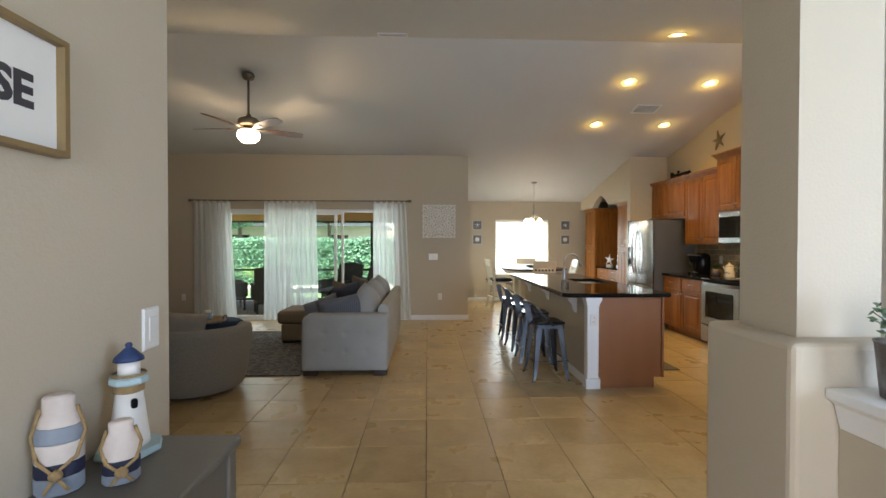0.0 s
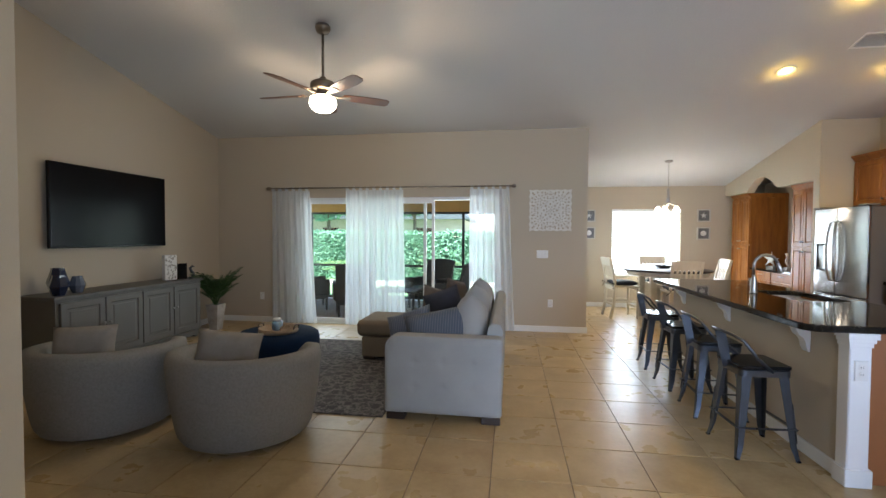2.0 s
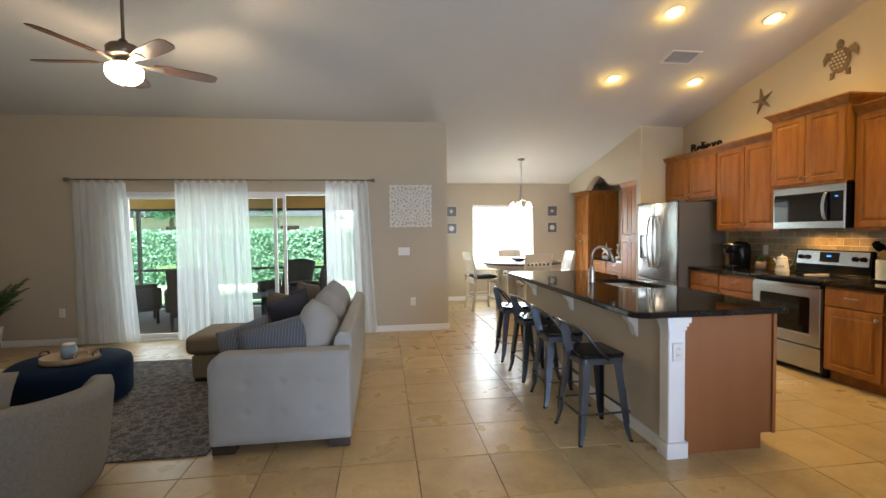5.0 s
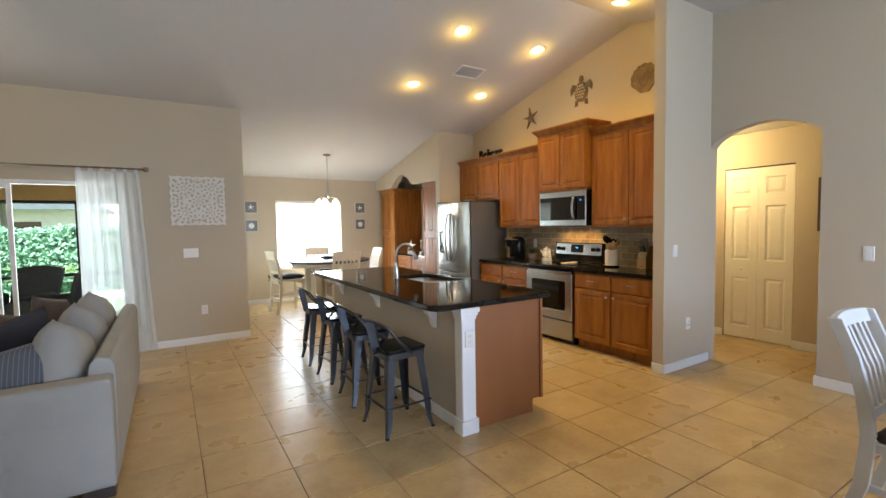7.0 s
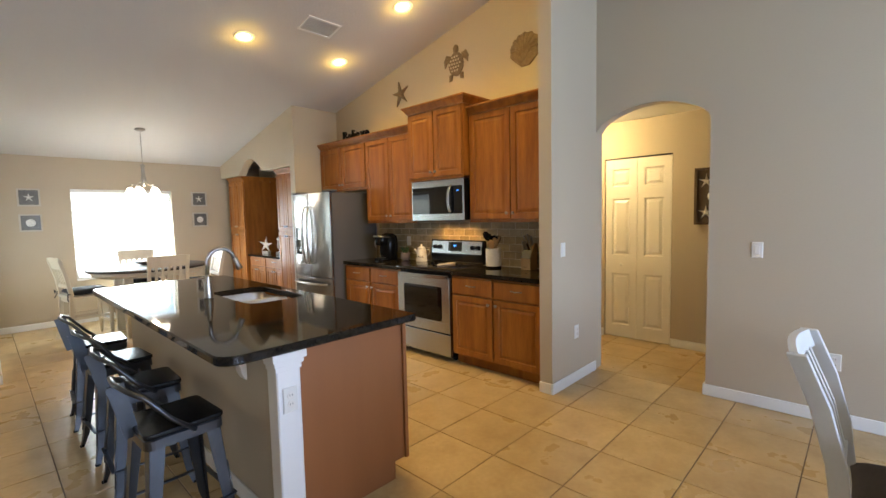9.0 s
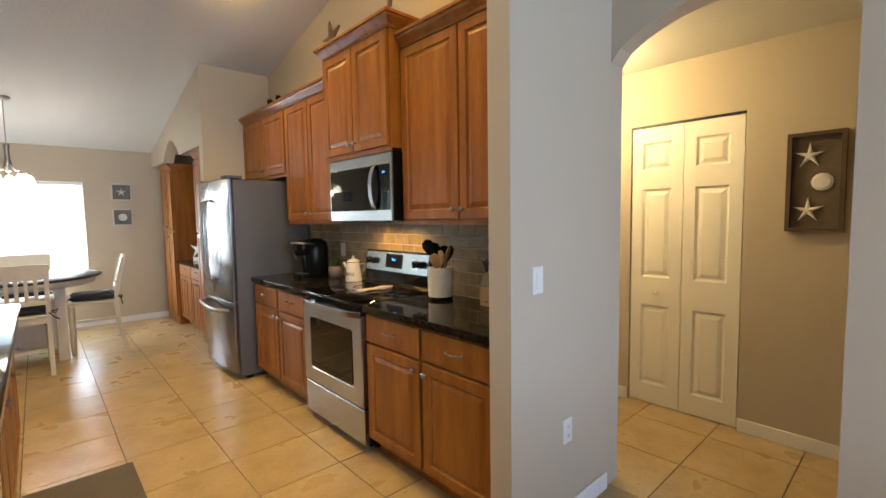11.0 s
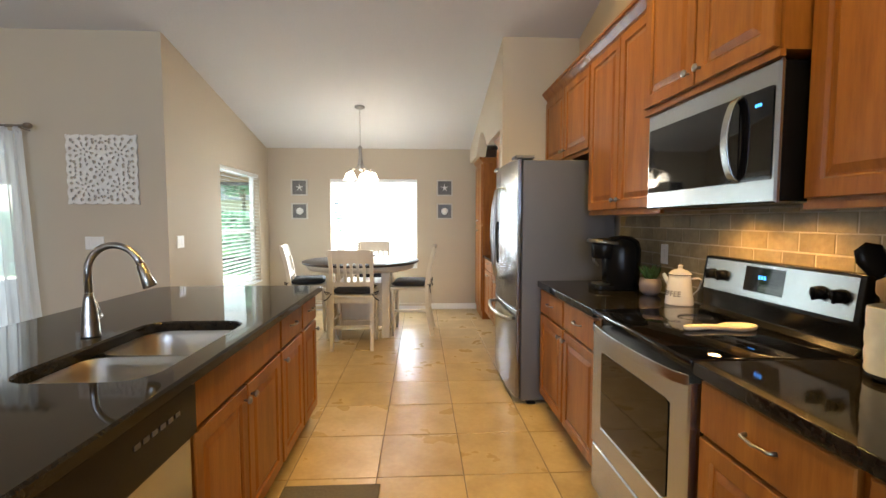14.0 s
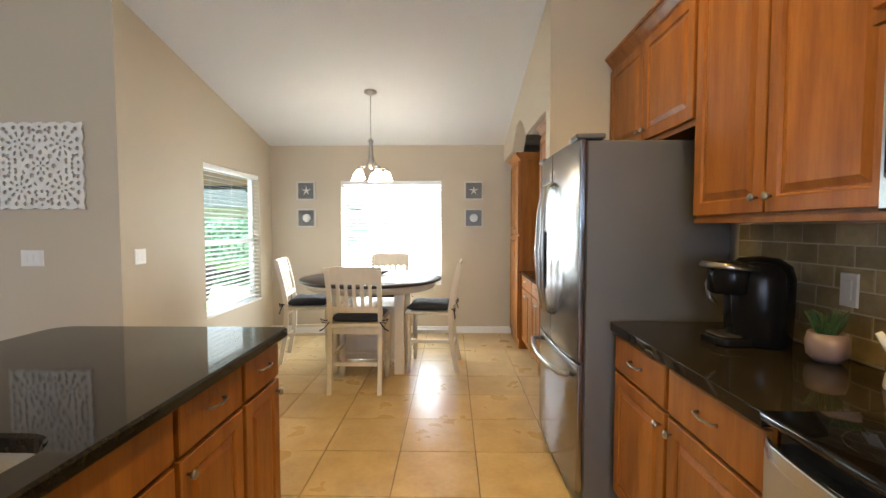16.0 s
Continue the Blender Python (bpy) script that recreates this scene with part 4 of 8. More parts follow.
def tall_cabinet(at, w, n):
    c = thing("tall_cabinet", at, -90, "tall honey-brown wooden cabinet with upper and lower raised-panel doors", "cabinet", "tall cabinets beside the desk")
    bm = B()
    box(bm, 0.001, w - 0.001, 0.022, 0.62, 0.0, 2.10)
    part("body", bm, WOOD, c)
    dw = (w - 0.02 - 0.006 * (n - 1)) / n
    for i in range(n):
        for z0, z1, kz in ((0.11, 1.26, 1.2), (1.28, 2.085, 1.34)):
            a = 0.01 + i * (dw + 0.006)
            bm = B()
            panel(bm, a, a + dw, z0, z1, 0.0, ((0.0, 0.003), (0.003, 0.0), (0.045, 0.0), (0.05, 0.009), (0.056, 0.009), (0.072, 0.001)))
            d = part("door", bm, WOOD, c)
            knob(d, a + dw - 0.025 if i == 0 and n > 1 else a + 0.025, 0.0, kz)
    crown(c, 0, w, 2.1005, 0.045, 0.075, 0.62)
    return c


tall_cabinet((NX, 10.78, 0), 0.62, 2)
tall_cabinet((NX, 8.98, 0), 0.54, 2)
for ya in (10.155, 9.57):
    c = base_cabinet((NX + 0.05, ya, 0), -90, 0.583, 0.54, split=2, top=0.845, label="honey-brown wooden desk cabinet with a drawer over two small doors")
counter("desk_countertop", NX + 0.02, 4.78, 8.985, 10.155, 0.846, 0.876, 0.003, "dark granite desk top in the built-in niche")

# ---- pantry door in the hall ----
pd = thing("bifold_door", (6.112, DY1 - 0.004, 0.012), -90, "closed cream-white six-panel bifold pantry door in the hall", "door")
PR = ((0.0, 0.0), (0.014, 0.013), (0.022, 0.013), (0.048, 0.001))


def leaf(parent, x0, x1, z1, kn):
    bm = B()
    st_, cx = 0.075, (x0 + x1) / 2
    zs = [(0.14, 0.735), (0.94, 1.58), (1.715, 1.91)]
    zz = [0.0] + [v for p in zs for v in p] + [z1]
    box(bm, x0, x0 + st_, 0, 0.032, 0, z1)
    box(bm, x1 - st_, x1, 0, 0.032, 0, z1)
    for i in range(0, len(zz), 2):
        box(bm, x0 + st_, x1 - st_, 0, 0.032, zz[i], zz[i + 1])
    for a, b in zs:
        panel(bm, x0 + st_ - 0.001, x1 - st_ + 0.001, a - 0.001, b + 0.001, 0.001, PR, 0.02)
    lf = part("leaf", bm, DOORP, parent)
    if kn:
        bm = B()
        lathe(bm, [(0, 0), (0.008, 0), (0.008, 0.015), (0.017, 0.022), (0.019, 0.03), (0.012, 0.037), (0, 0.038)], 14)
        bmesh.ops.rotate(bm, verts=bm.verts, cent=(0, 0, 0), matrix=Matrix.Rotation(radians(90), 3, "X"))
        bmesh.ops.translate(bm, verts=bm.verts, vec=(x1 - 0.16 if kn == 1 else x0 + 0.035, 0.0, 0.835))
        part("knob", bm, WHITE, lf, "small round white knob", True)


leaf(pd, 0.004, 0.354, 2.016, 1)
leaf(pd, 0.358, 0.708, 2.016, 0)
bm = B()
box(bm, 6.103, 6.15, DY0 + 0.001, DY1 - 0.001, DZ - 0.016, DZ - 0.001)
part("door_track", bm, SCREENF, kind="structure")

# ---- windows ----


def window(at, rz, w, z0, z1, label, slats_to=None, sash=True, open_slats=False):
    """A two-sash window with a horizontal blind; the room is at local -y; the wall's inner face is y 0."""
    c = tagged(thing("window", at, rz, label, "window"), kind="structure")
    bm = B()
    f = 0.035
    for a in ((0, w, z0, z0 + f), (0, w, z1 - f, z1)):
        box(bm, a[0], a[1], 0.075, 0.125, a[2], a[3])
    for a in ((0, f), (w - f, w)):
        box(bm, a[0], a[1], 0.075, 0.125, z0 + f, z1 - f)
    mid = z0 + (z1 - z0) * 0.48
    box(bm, f, w - f, 0.08, 0.12, mid - 0.022, mid + 0.022)
    part("window_frame", bm, TRIM, c)
    bm = B()
    box(bm, f, w - f, 0.098, 0.102, z0 + f, z1 - f)
    g = part("pane", bm, GLASS, c)
    g.visible_shadow = False
    bm = B()
    box(bm, 0.0, w, -0.012, 0.0745, z0 - 0.0, z0 + 0.018, 0.004)
    part("window_sill", bm, TRIM, c)
    return c


def blind(at, rz, w, z0, z1, label, tilt, gap=0.045, depth=0.045):
    c = thing("window_blind", at, rz, label, "blind")
    bm = B()
    box(bm, 0.004, w - 0.004, 0.01, 0.062, z1 - 0.05, z1 - 0.003, 0.004)
    part("headrail", bm, WHITE, c)
    n = int((z1 - 0.06 - z0) / gap)
    sl = B()
    box(sl, 0.008, w - 0.008, -depth / 2, depth / 2, -0.0014, 0.0014)
    bmesh.ops.rotate(sl, verts=sl.verts, cent=(0, 0, 0), matrix=Matrix.Rotation(radians(tilt), 3, "X"))
    me = bpy.data.meshes.new("slat")
    sl.to_mesh(me)
    sl.free()
    me.materials.append(WHITE)
    for i in range(n):
        s = new("slat", me)
        s.parent = c
        s.location = (0, 0.036, z1 - 0.07 - i * gap)
    bm = B()
    for x in (0.15 * w, 0.5 * w, 0.85 * w):
        tube(bm, [(x, 0.036, z1 - 0.05), (x, 0.036, z1 - 0.07 - n * gap)], 0.0012, 4)
    part("cord", bm, WHITE, c)
    bm = B()
    box(bm, 0.008, w - 0.008, 0.016, 0.056, z1 - 0.075 - n * gap - 0.012, z1 - 0.075 - n * gap + 0.006, 0.003)
    part("bottom_rail", bm, WHITE, c)
    return c


window((W1[0], YD, 0), 0, W1[1] - W1[0], W1[2], W1[3], "large white-framed window with a raised sash rail, bright daylight outside")
blind((W1[0], YD, 0), 0, W1[1] - W1[0], W1[2] + 0.02, W1[3], "white horizontal blind, lowered with its slats open, in the nook window", 28)
window((1.13, W2[0], 0), 90, W2[1] - W2[0], W2[2], W2[3], "white-framed side window beside the breakfast table")
blind((1.13, W2[0], 0), 90, W2[1] - W2[0], W2[2] + 0.02, W2[3], "white horizontal blind with open slats in the side window", 10)

# ---- sliding door ----
sd = tagged(thing("sliding_door", (SX0, YB, 0), 0, "white-framed three-panel glass sliding door behind sheer curtains", "door"), kind="structure")
SWD = SX1 - SX0
bm = B()
box(bm, 0, SWD, 0.03, 0.13, SZ - 0.045, SZ)
box(bm, 0, 0.04, 0.03, 0.13, 0.0, SZ - 0.045)
box(bm, SWD - 0.04, SWD, 0.03, 0.13, 0.0, SZ - 0.045)
box(bm, 0, SWD, 0.03, 0.13, -0.004, 0.016)
part("door_frame", bm, TRIM, sd)


def slider(x0, x1, y, f=0.045):
    bm = B()
    box(bm, x0, x1, y, y + 0.03, 0.02, 0.08)
    box(bm, x0, x1, y, y + 0.03, SZ - 0.09, SZ - 0.046)
    box(bm, x0, x0 + f, y, y + 0.03, 0.08, SZ - 0.09)
    box(bm, x1 - f, x1, y, y + 0.03, 0.08, SZ - 0.09)
    ob = part("door_panel", bm, TRIM, sd)
    bm = B()
    box(bm, x0 + f, x1 - f, y + 0.013, y + 0.017, 0.08, SZ - 0.09)
    g = part("pane", bm, GLASS, ob)
    g.visible_shadow = False
    return ob


slider(0.04, 1.04, 0.095)
slider(0.99, 1.98, 0.062)
slider(1.14, 2.11, 0.032, 0.04)

window((4.1, -1.04, 0), 180, 1.8, 0.75, 2.25, "large white-framed dining room window")
window((1.15, -1.83, 0), 180, 1.2, 0.65, 2.36, "glazed entry with a white frame")
window((-1.5, -0.62, 0), 180, 1.4, 0.75, 2.1, "white-framed bedroom window")


# ---- soft shapes ----
def cushion(bm, w, h, t, m=None, n=10, power=3.0):
    """A soft cushion w wide (x), h high (z) and t thick (y), centred."""
    start = len(bm.verts)
    grids = []
    for s in (-1, 1):
        g = []
        for i in range(n + 1):
            row = []
            for j in range(n + 1):
                u_, v_ = 2 * i / n - 1, 2 * j / n - 1
                d = max(0.0, (1 - abs(u_) ** power) * (1 - abs(v_) ** power)) ** 0.5
                pin = 1 - 0.055 * (1 - abs(v_) ** 2) * abs(u_) ** 4 - 0.0
                pin2 = 1 - 0.055 * (1 - abs(u_) ** 2) * abs(v_) ** 4
                row.append(bm.verts.new((u_ * w / 2 * pin, s * t / 2 * d, v_ * h / 2 * pin2)))
            g.append(row)
        grids.append(g)
        for i in range(n):
            for j in range(n):
                q = (g[i][j], g[i + 1][j], g[i + 1][j + 1], g[i][j + 1])
                bm.faces.new(q if s < 0 else q[::-1])
    bm.verts.ensure_lookup_table()
    if m is not None:
        for v in bm.verts[start:]:
            v.co = m @ v.co
    bmesh.ops.remove_doubles(bm, verts=bm.verts[start:], dist=0.0005)


def pillow(at, rot, w, h, t, mat, label, name="throw_pillow", group="throw pillows on the sofa"):
    c = thing(name, at, 0, label, "pillow", group)
    bm = B()
    cushion(bm, w, h, t, pose(0, 0, 0, *rot))
    part("cover", bm, mat, c, smooth=True)
    return c


# ---- sofa ----
sofa = thing("sectional_sofa", (-0.46, 6.0, 0), 0, "pale gray tufted sectional sofa with a chaise, on the patterned rug", "sofa")


def sb(name, x0, x1, y0, y1, z0, z1, r=0.04, label="", mat=None):
    bm = B()
    box(bm, x0 + 0.46, x1 + 0.46, y0 - 6.0, y1 - 6.0, z0, z1)
    ob = part(name, bm, mat or SOFA, sofa, label)
    return soften(ob, r, 5)


sb("base_frame", -0.89, -0.04, 5.06, 7.18, 0.05, 0.27, 0.015)
bm = B()
pr = rrect(-0.91, -0.02, 0.055, 0.645, (0.02, 0.02, 0.03, 0.10), 6)
prism(bm, [(p[0] + 0.46, p[1]) for p in pr], 4.915 - 6.0, 5.06 - 6.0, "y")
# the outer side is tufted
arm = soften(part("armrest", bm, SOFA, sofa, "side panel with small tufts"), 0.022, 4)
TUFTS = [(tx, tz) for tx in (-0.68, -0.46, -0.24) for tz in (0.26, 0.45)]


def tufted(u_, v_):
    x, z = -0.895 + 0.86 * u_, 0.07 + 0.56 * v_
    if u_ < 0.12 and v_ > 0.85:
        x += 0.05 * (v_ - 0.85) / 0.15 * (1 - u_ / 0.12)
    dip = sum(math.exp(-(((x - a) / 0.030) ** 2 + ((z - b) / 0.030) ** 2)) for a, b in TUFTS)
    crease = sum(math.exp(-((x - a) / 0.012) ** 2) * math.exp(-((z - b) / 0.07) ** 2) + math.exp(-((z - b) / 0.012) ** 2) * math.exp(-((x - a) / 0.07) ** 2) for a, b in TUFTS)
    e = min(u_, 1 - u_, v_, 1 - v_)
    return (x + 0.46, 4.9135 - 6.0 - 0.010 * min(1.0, e / 0.06) ** 0.5 + 0.006 * min(1.0, dip) + 0.0016 * min(1.0, crease), z)


bm = B()
sheet(bm, tufted, 90, 60)
bmesh.ops.reverse_faces(bm, faces=bm.faces)
part("tufted_side", bm, SOFA, sofa, "tufted outer side of the arm", True)
for tx, tz in TUFTS:
    bm = B()
    lathe(bm, [(0, -0.003), (0.007, -0.002), (0.009, 0.002), (0.0, 0.003)], 10)
    bmesh.ops.rotate(bm, verts=bm.verts, cent=(0, 0, 0), matrix=Matrix.Rotation(radians(90), 3, "X"))
    bmesh.ops.translate(bm, verts=bm.verts, vec=(tx + 0.46, 4.9130 - 6.0, tz))
    part("tuft_button", bm, SOFA, sofa, smooth=True)
bm = B()
pr = [(-0.20, 0.27), (-0.03, 0.05), (-0.02, 0.06), (-0.015, 0.68), (-0.035, 0.725), (-0.10, 0.735), (-0.13, 0.70)]
prism(bm, [(p[0] + 0.46, p[1]) for p in pr], 5.061 - 6.0, 7.18 - 6.0, "y")
soften(part("backrest", bm, SOFA, sofa), 0.02, 4)
sb("armrest", -0.86, -0.21, 7.05, 7.18, 0.271, 0.60, 0.04)
sb("seat_cushion", -0.92, -0.205, 5.065, 5.74, 0.272, 0.455, 0.05)
sb("seat_cushion", -0.92, -0.205, 5.745, 6.385, 0.272, 0.455, 0.05)
TAUPE = material("taupe_chaise_cloth", (0.235, 0.185, 0.125), 0.9, color2=(0.20, 0.155, 0.105), scale=6, amount=0.3, bump=0.35, bump_scale=240)
sb("chaise_base", -1.60, -0.895, 6.40, 7.15, 0.05, 0.27, 0.015, mat=TAUPE)
sb("chaise_cushion", -1.66, -0.205, 6.39, 7.045, 0.272, 0.455, 0.055, mat=TAUPE)
for tx in (-1.45, -1.15, -0.85):
    for ty in (6.56, 6.78, 6.97):
        bm = B()
        lathe(bm, [(0, 0.003), (0.012, 0.001), (0.013, 0.0)], 10, (tx + 0.46, ty - 6.0, 0.4555))
        part("tuft_button", bm, TAUPE, sofa, smooth=True)
for fx, fy in ((-0.825, 4.975), (-0.10, 4.975), (-1.52, 6.48), (-1.52, 7.07), (-0.13, 7.1)):
    bm = B()
    prism(bm, [(fx + 0.46 - 0.07, fy - 6 - 0.05), (fx + 0.46 + 0.07, fy - 6 - 0.05), (fx + 0.46 + 0.07, fy - 6 + 0.05), (fx + 0.46 - 0.07, fy - 6 + 0.05)], 0.0, 0.0495 if fx < -1 or fy > 6 else 0.0545)
    soften(part("foot", bm, DARKW, sofa, "dark block foot"), 0.004)
for yy in (5.38, 6.03, 6.68):
    bm = B()
    cushion(bm, 0.62, 0.46, 0.28, Matrix.Translation((0.46 - 0.28, yy - 6.0, 0.645)) @ pose(0, 0, 0, 0, 18, 90), 12)
    part("back_cushion", bm, SOFA, sofa, smooth=True)

STRIPE = bpy.data.materials.new("navy_striped_cloth")
STRIPE.use_nodes = True
n_, l_ = STRIPE.node_tree.nodes, STRIPE.node_tree.links
b_ = n_["Principled BSDF"]
b_.inputs["Roughness"].default_value = 0.9
tc_, wv_, cr_ = n_.new("ShaderNodeTexCoord"), n_.new("ShaderNodeTexWave"), n_.new("ShaderNodeValToRGB")
wv_.inputs["Scale"].default_value, wv_.inputs["Distortion"].default_value = 15.0, 0.4
l_.new(tc_.outputs["Object"], wv_.inputs["Vector"])
l_.new(wv_.outputs["Fac"], cr_.inputs[0])
cr_.color_ramp.elements[0].position, cr_.color_ramp.elements[0].color = 0.84, (0.10, 0.115, 0.14, 1)
cr_.color_ramp.elements[1].position, cr_.color_ramp.elements[1].color = 0.97, (0.20, 0.21, 0.23, 1)
l_.new(cr_.outputs[0], b_.inputs["Base Color"])

pillow((-0.50, 5.19, 0.625), (-20, -13, 0), 0.62, 0.38, 0.19, STRIPE, "blue-gray striped throw pillow leaning on the sofa's side")
pillow((-0.79, 5.30, 0.60), (-24, -20, -10), 0.42, 0.36, 0.16, STRIPE, "second blue-gray striped throw pillow behind the larger one")
pillow((-0.74, 6.36, 0.645), (-12, 16, 45), 0.40, 0.40, 0.15, BROWNC, "brown striped throw pillow on the sectional sofa")
pillow((-0.60, 6.10, 0.655), (-14, -14, 40), 0.42, 0.42, 0.15, NAVYC, "dark navy throw pillow on the sectional sofa")
pillow((-0.58, 6.88, 0.66), (-10, 12, 72), 0.48, 0.45, 0.15, BROWNC, "dark taupe throw pillow at the sofa's far end")

# ---- rug ----
RUG = bpy.data.materials.new("patterned_rug")
RUG.use_nodes = True
n_, l_ = RUG.node_tree.nodes, RUG.node_tree.links
b_ = n_["Principled BSDF"]
b_.inputs["Roughness"].default_value = 0.95
tc_ = n_.new("ShaderNodeTexCoord")
vo_, nz_, nf_ = n_.new("ShaderNodeTexVoronoi"), n_.new("ShaderNodeTexNoise"), n_.new("ShaderNodeTexNoise")
vo_.feature = "DISTANCE_TO_EDGE"
vo_.inputs["Scale"].default_value = 11
nz_.inputs["Scale"].default_value, nz_.inputs["Detail"].default_value = 3.0, 5
nf_.inputs["Scale"].default_value, nf_.inputs["Detail"].default_value = 42, 4
ad_ = n_.new("ShaderNodeVectorMath")
ad_.operation = "MULTIPLY_ADD"
ad_.inputs[1].default_value = (0.12, 0.12, 0.12)
l_.new(nf_.outputs["Color"], ad_.inputs[0])
l_.new(tc_.outputs["Object"], ad_.inputs[2])
l_.new(ad_.outputs[0], vo_.inputs["Vector"])
l_.new(tc_.outputs["Object"], nz_.inputs["Vector"])
l_.new(tc_.outputs["Object"], nf_.inputs["Vector"])
cr_ = n_.new("ShaderNodeValToRGB")
cr_.color_ramp.elements[0].position, cr_.color_ramp.elements[0].color = 0.02, (0.32, 0.29, 0.26, 1)
cr_.color_ramp.elements[1].position, cr_.color_ramp.elements[1].color = 0.12, (0.032, 0.030, 0.033, 1)
l_.new(vo_.outputs["Distance"], cr_.inputs[0])
mx_ = n_.new("ShaderNodeMix")
mx_.data_type = "RGBA"
mx_.inputs["B"].default_value = (0.10, 0.090, 0.082, 1)
l_.new(nz_.outputs["Fac"], mx_.inputs["Factor"])
l_.new(cr_.outputs[0], mx_.inputs["A"])
l_.new(mx_.outputs["Result"], b_.inputs["Base Color"])
bp_ = n_.new("ShaderNodeBump")
bp_.inputs["Strength"].default_value, bp_.inputs["Distance"].default_value = 0.6, 0.005
l_.new(nf_.outputs["Fac"], bp_.inputs["Height"])
l_.new(bp_.outputs[0], b_.inputs["Normal"])
rug = thing("area_rug", (-2.2, 6.1, 0.0), 0, "dark gray patterned area rug under the sofa, chairs and ottoman", "rug")
bm = B()
box(bm, -1.30, 1.27, -1.17, 1.18, 0.001, 0.012, 0.003)
part("field", bm, RUG, rug)

# ---- barrel chairs ----


def barrel_chair(at, rz, label):
    c = thing("barrel_chair", at, rz, label, "armchair", "barrel chairs on the rug")
    bm = B()
    lathe(bm, [(0, 0.0), (0.31, 0.0), (0.32, 0.02), (0.32, 0.045), (0, 0.045)], 32)
    part("plinth", bm, DARKW, c, "black swivel plinth")
    bm = B()
    NU, A = 40, 138

    def shell(u_, v_):
        a = radians(-90 + A * (2 * u_ - 1))
        e = abs(2 * u_ - 1)
        end = max(0.0, (e - 0.9) / 0.1)
        htop = 0.61 - 0.03 * e ** 2 - 0.06 * end ** 2
        # v runs up the outside, over the rim and down the inside
        if v_ < 0.5:
            q = v_ / 0.5
            r = 0.415 + 0.092 * q ** 0.6
            z = 0.04 + (htop - 0.07) * q ** 1.15
        elif v_ < 0.62:
            q = (v_ - 0.5) / 0.12
            r = 0.507 - 0.064 * (1 - math.cos(math.pi * q))
            z = htop - 0.03 + 0.04 * math.sin(math.pi * q)
        else:
            q = (v_ - 0.62) / 0.38
            r = 0.379 - 0.045 * q
            z = htop - 0.03 - (htop - 0.2) * q
        r *= 1 - 0.03 * end
        return (r * math.cos(a), r * math.sin(a) * 0.96, z)
    g, fs = sheet(bm, shell, NU, 22)
    for col in (g[0], g[-1]):
        bm.faces.new(col)
    bmesh.ops.recalc_face_normals(bm, faces=bm.faces)
    part("shell", bm, CHAIRF, c, "curved tub back and arms", True)
    bm = B()
    lathe(bm, [(0, 0.046), (0.33, 0.046), (0.37, 0.07), (0.41, 0.16), (0.42, 0.25), (0.35, 0.26), (0, 0.26)], 36)
    part("base", bm, CHAIRF, c, smooth=True)
    bm = B()
    lathe(bm, [(0, 0.262), (0.30, 0.262), (0.335, 0.29), (0.335, 0.39), (0.31, 0.425), (0.2, 0.44), (0, 0.445)], 36)
    part("seat_cushion", bm, CHAIRF, c, smooth=True)
    return c


barrel_chair((-1.79, 4.52, 0.012), 4, "gray tub-shaped swivel chair with a small pillow, half on the rug")
barrel_chair((-2.90, 4.53, 0.0), 12, "gray tub-shaped swivel chair near the media cabinet")
pillow((-1.87, 4.42, 0.605), (-14, 4, 6), 0.46, 0.28, 0.13, PILLOWG, "taupe lumbar pillow on the tub chair", "lumbar_pillow", "lumbar pillows on the tub chairs")
pillow((-3.00, 4.42, 0.60), (-14, -3, 12), 0.46, 0.28, 0.13, PILLOWG, "taupe lumbar pillow on the tub chair", "lumbar_pillow", "lumbar pillows on the tub chairs")

# ---- ottoman and tray ----
ot = thing("ottoman", (-2.42, 6.08, 0.012), 0, "round navy velvet ottoman holding a wooden tray", "ottoman")
bm = B()
lathe(bm, [(0, 0.02), (0.40, 0.02), (0.425, 0.05), (0.43, 0.29), (0.42, 0.335), (0.38, 0.362), (0.2, 0.37), (0, 0.37)], 48)
part("body", bm, OTTO, ot, smooth=True)
bm = B()
lathe(bm, [(0, 0.0), (0.37, 0.0), (0.37, 0.0195), (0, 0.0195)], 32)
part("plinth", bm, DARKW, ot)
TRAYW = material("pale_tray_wood", (0.38, 0.27, 0.16), 0.6, scale=6, stretch=(1, 8, 8), bump=0.1)
tr = thing("round_tray", (-2.37, 6.0, 0.3825), 0, "round pale wooden tray with handles on the ottoman", "tray")
bm = B()
lathe(bm, [(0, 0), (0.19, 0), (0.20, 0.01), (0.20, 0.05), (0.188, 0.05), (0.186, 0.014), (0, 0.012)], 40)
part("dish", bm, TRAYW, tr, smooth=True)
for s in (-1, 1):
    bm = B()
    tube(bm, [(s * 0.194, -0.05, 0.04), (s * 0.20, -0.045, 0.075), (s * 0.205, 0, 0.085), (s * 0.20, 0.045, 0.075), (s * 0.194, 0.05, 0.04)], 0.007, 8)
    part("handle", bm, BROWNC, tr, "brown leather handle", True)
cn = thing("glass_jar", (-2.40, 6.03, 0.396), 0, "small blue and white jar on the tray", "jar")
bm = B()
lathe(bm, [(0, 0), (0.045, 0), (0.055, 0.02), (0.055, 0.08), (0.04, 0.10), (0, 0.10)], 20)
part("body", bm, material("pale_blue_glaze", (0.22, 0.34, 0.45), 0.2, scale=8, bump=0), cn, smooth=True)
bm = B()
lathe(bm, [(0, 0.1005), (0.042, 0.1005), (0.04, 0.125), (0.01, 0.13), (0, 0.13)], 20)
part("lid", bm, WHITER, cn, "white lid", True)
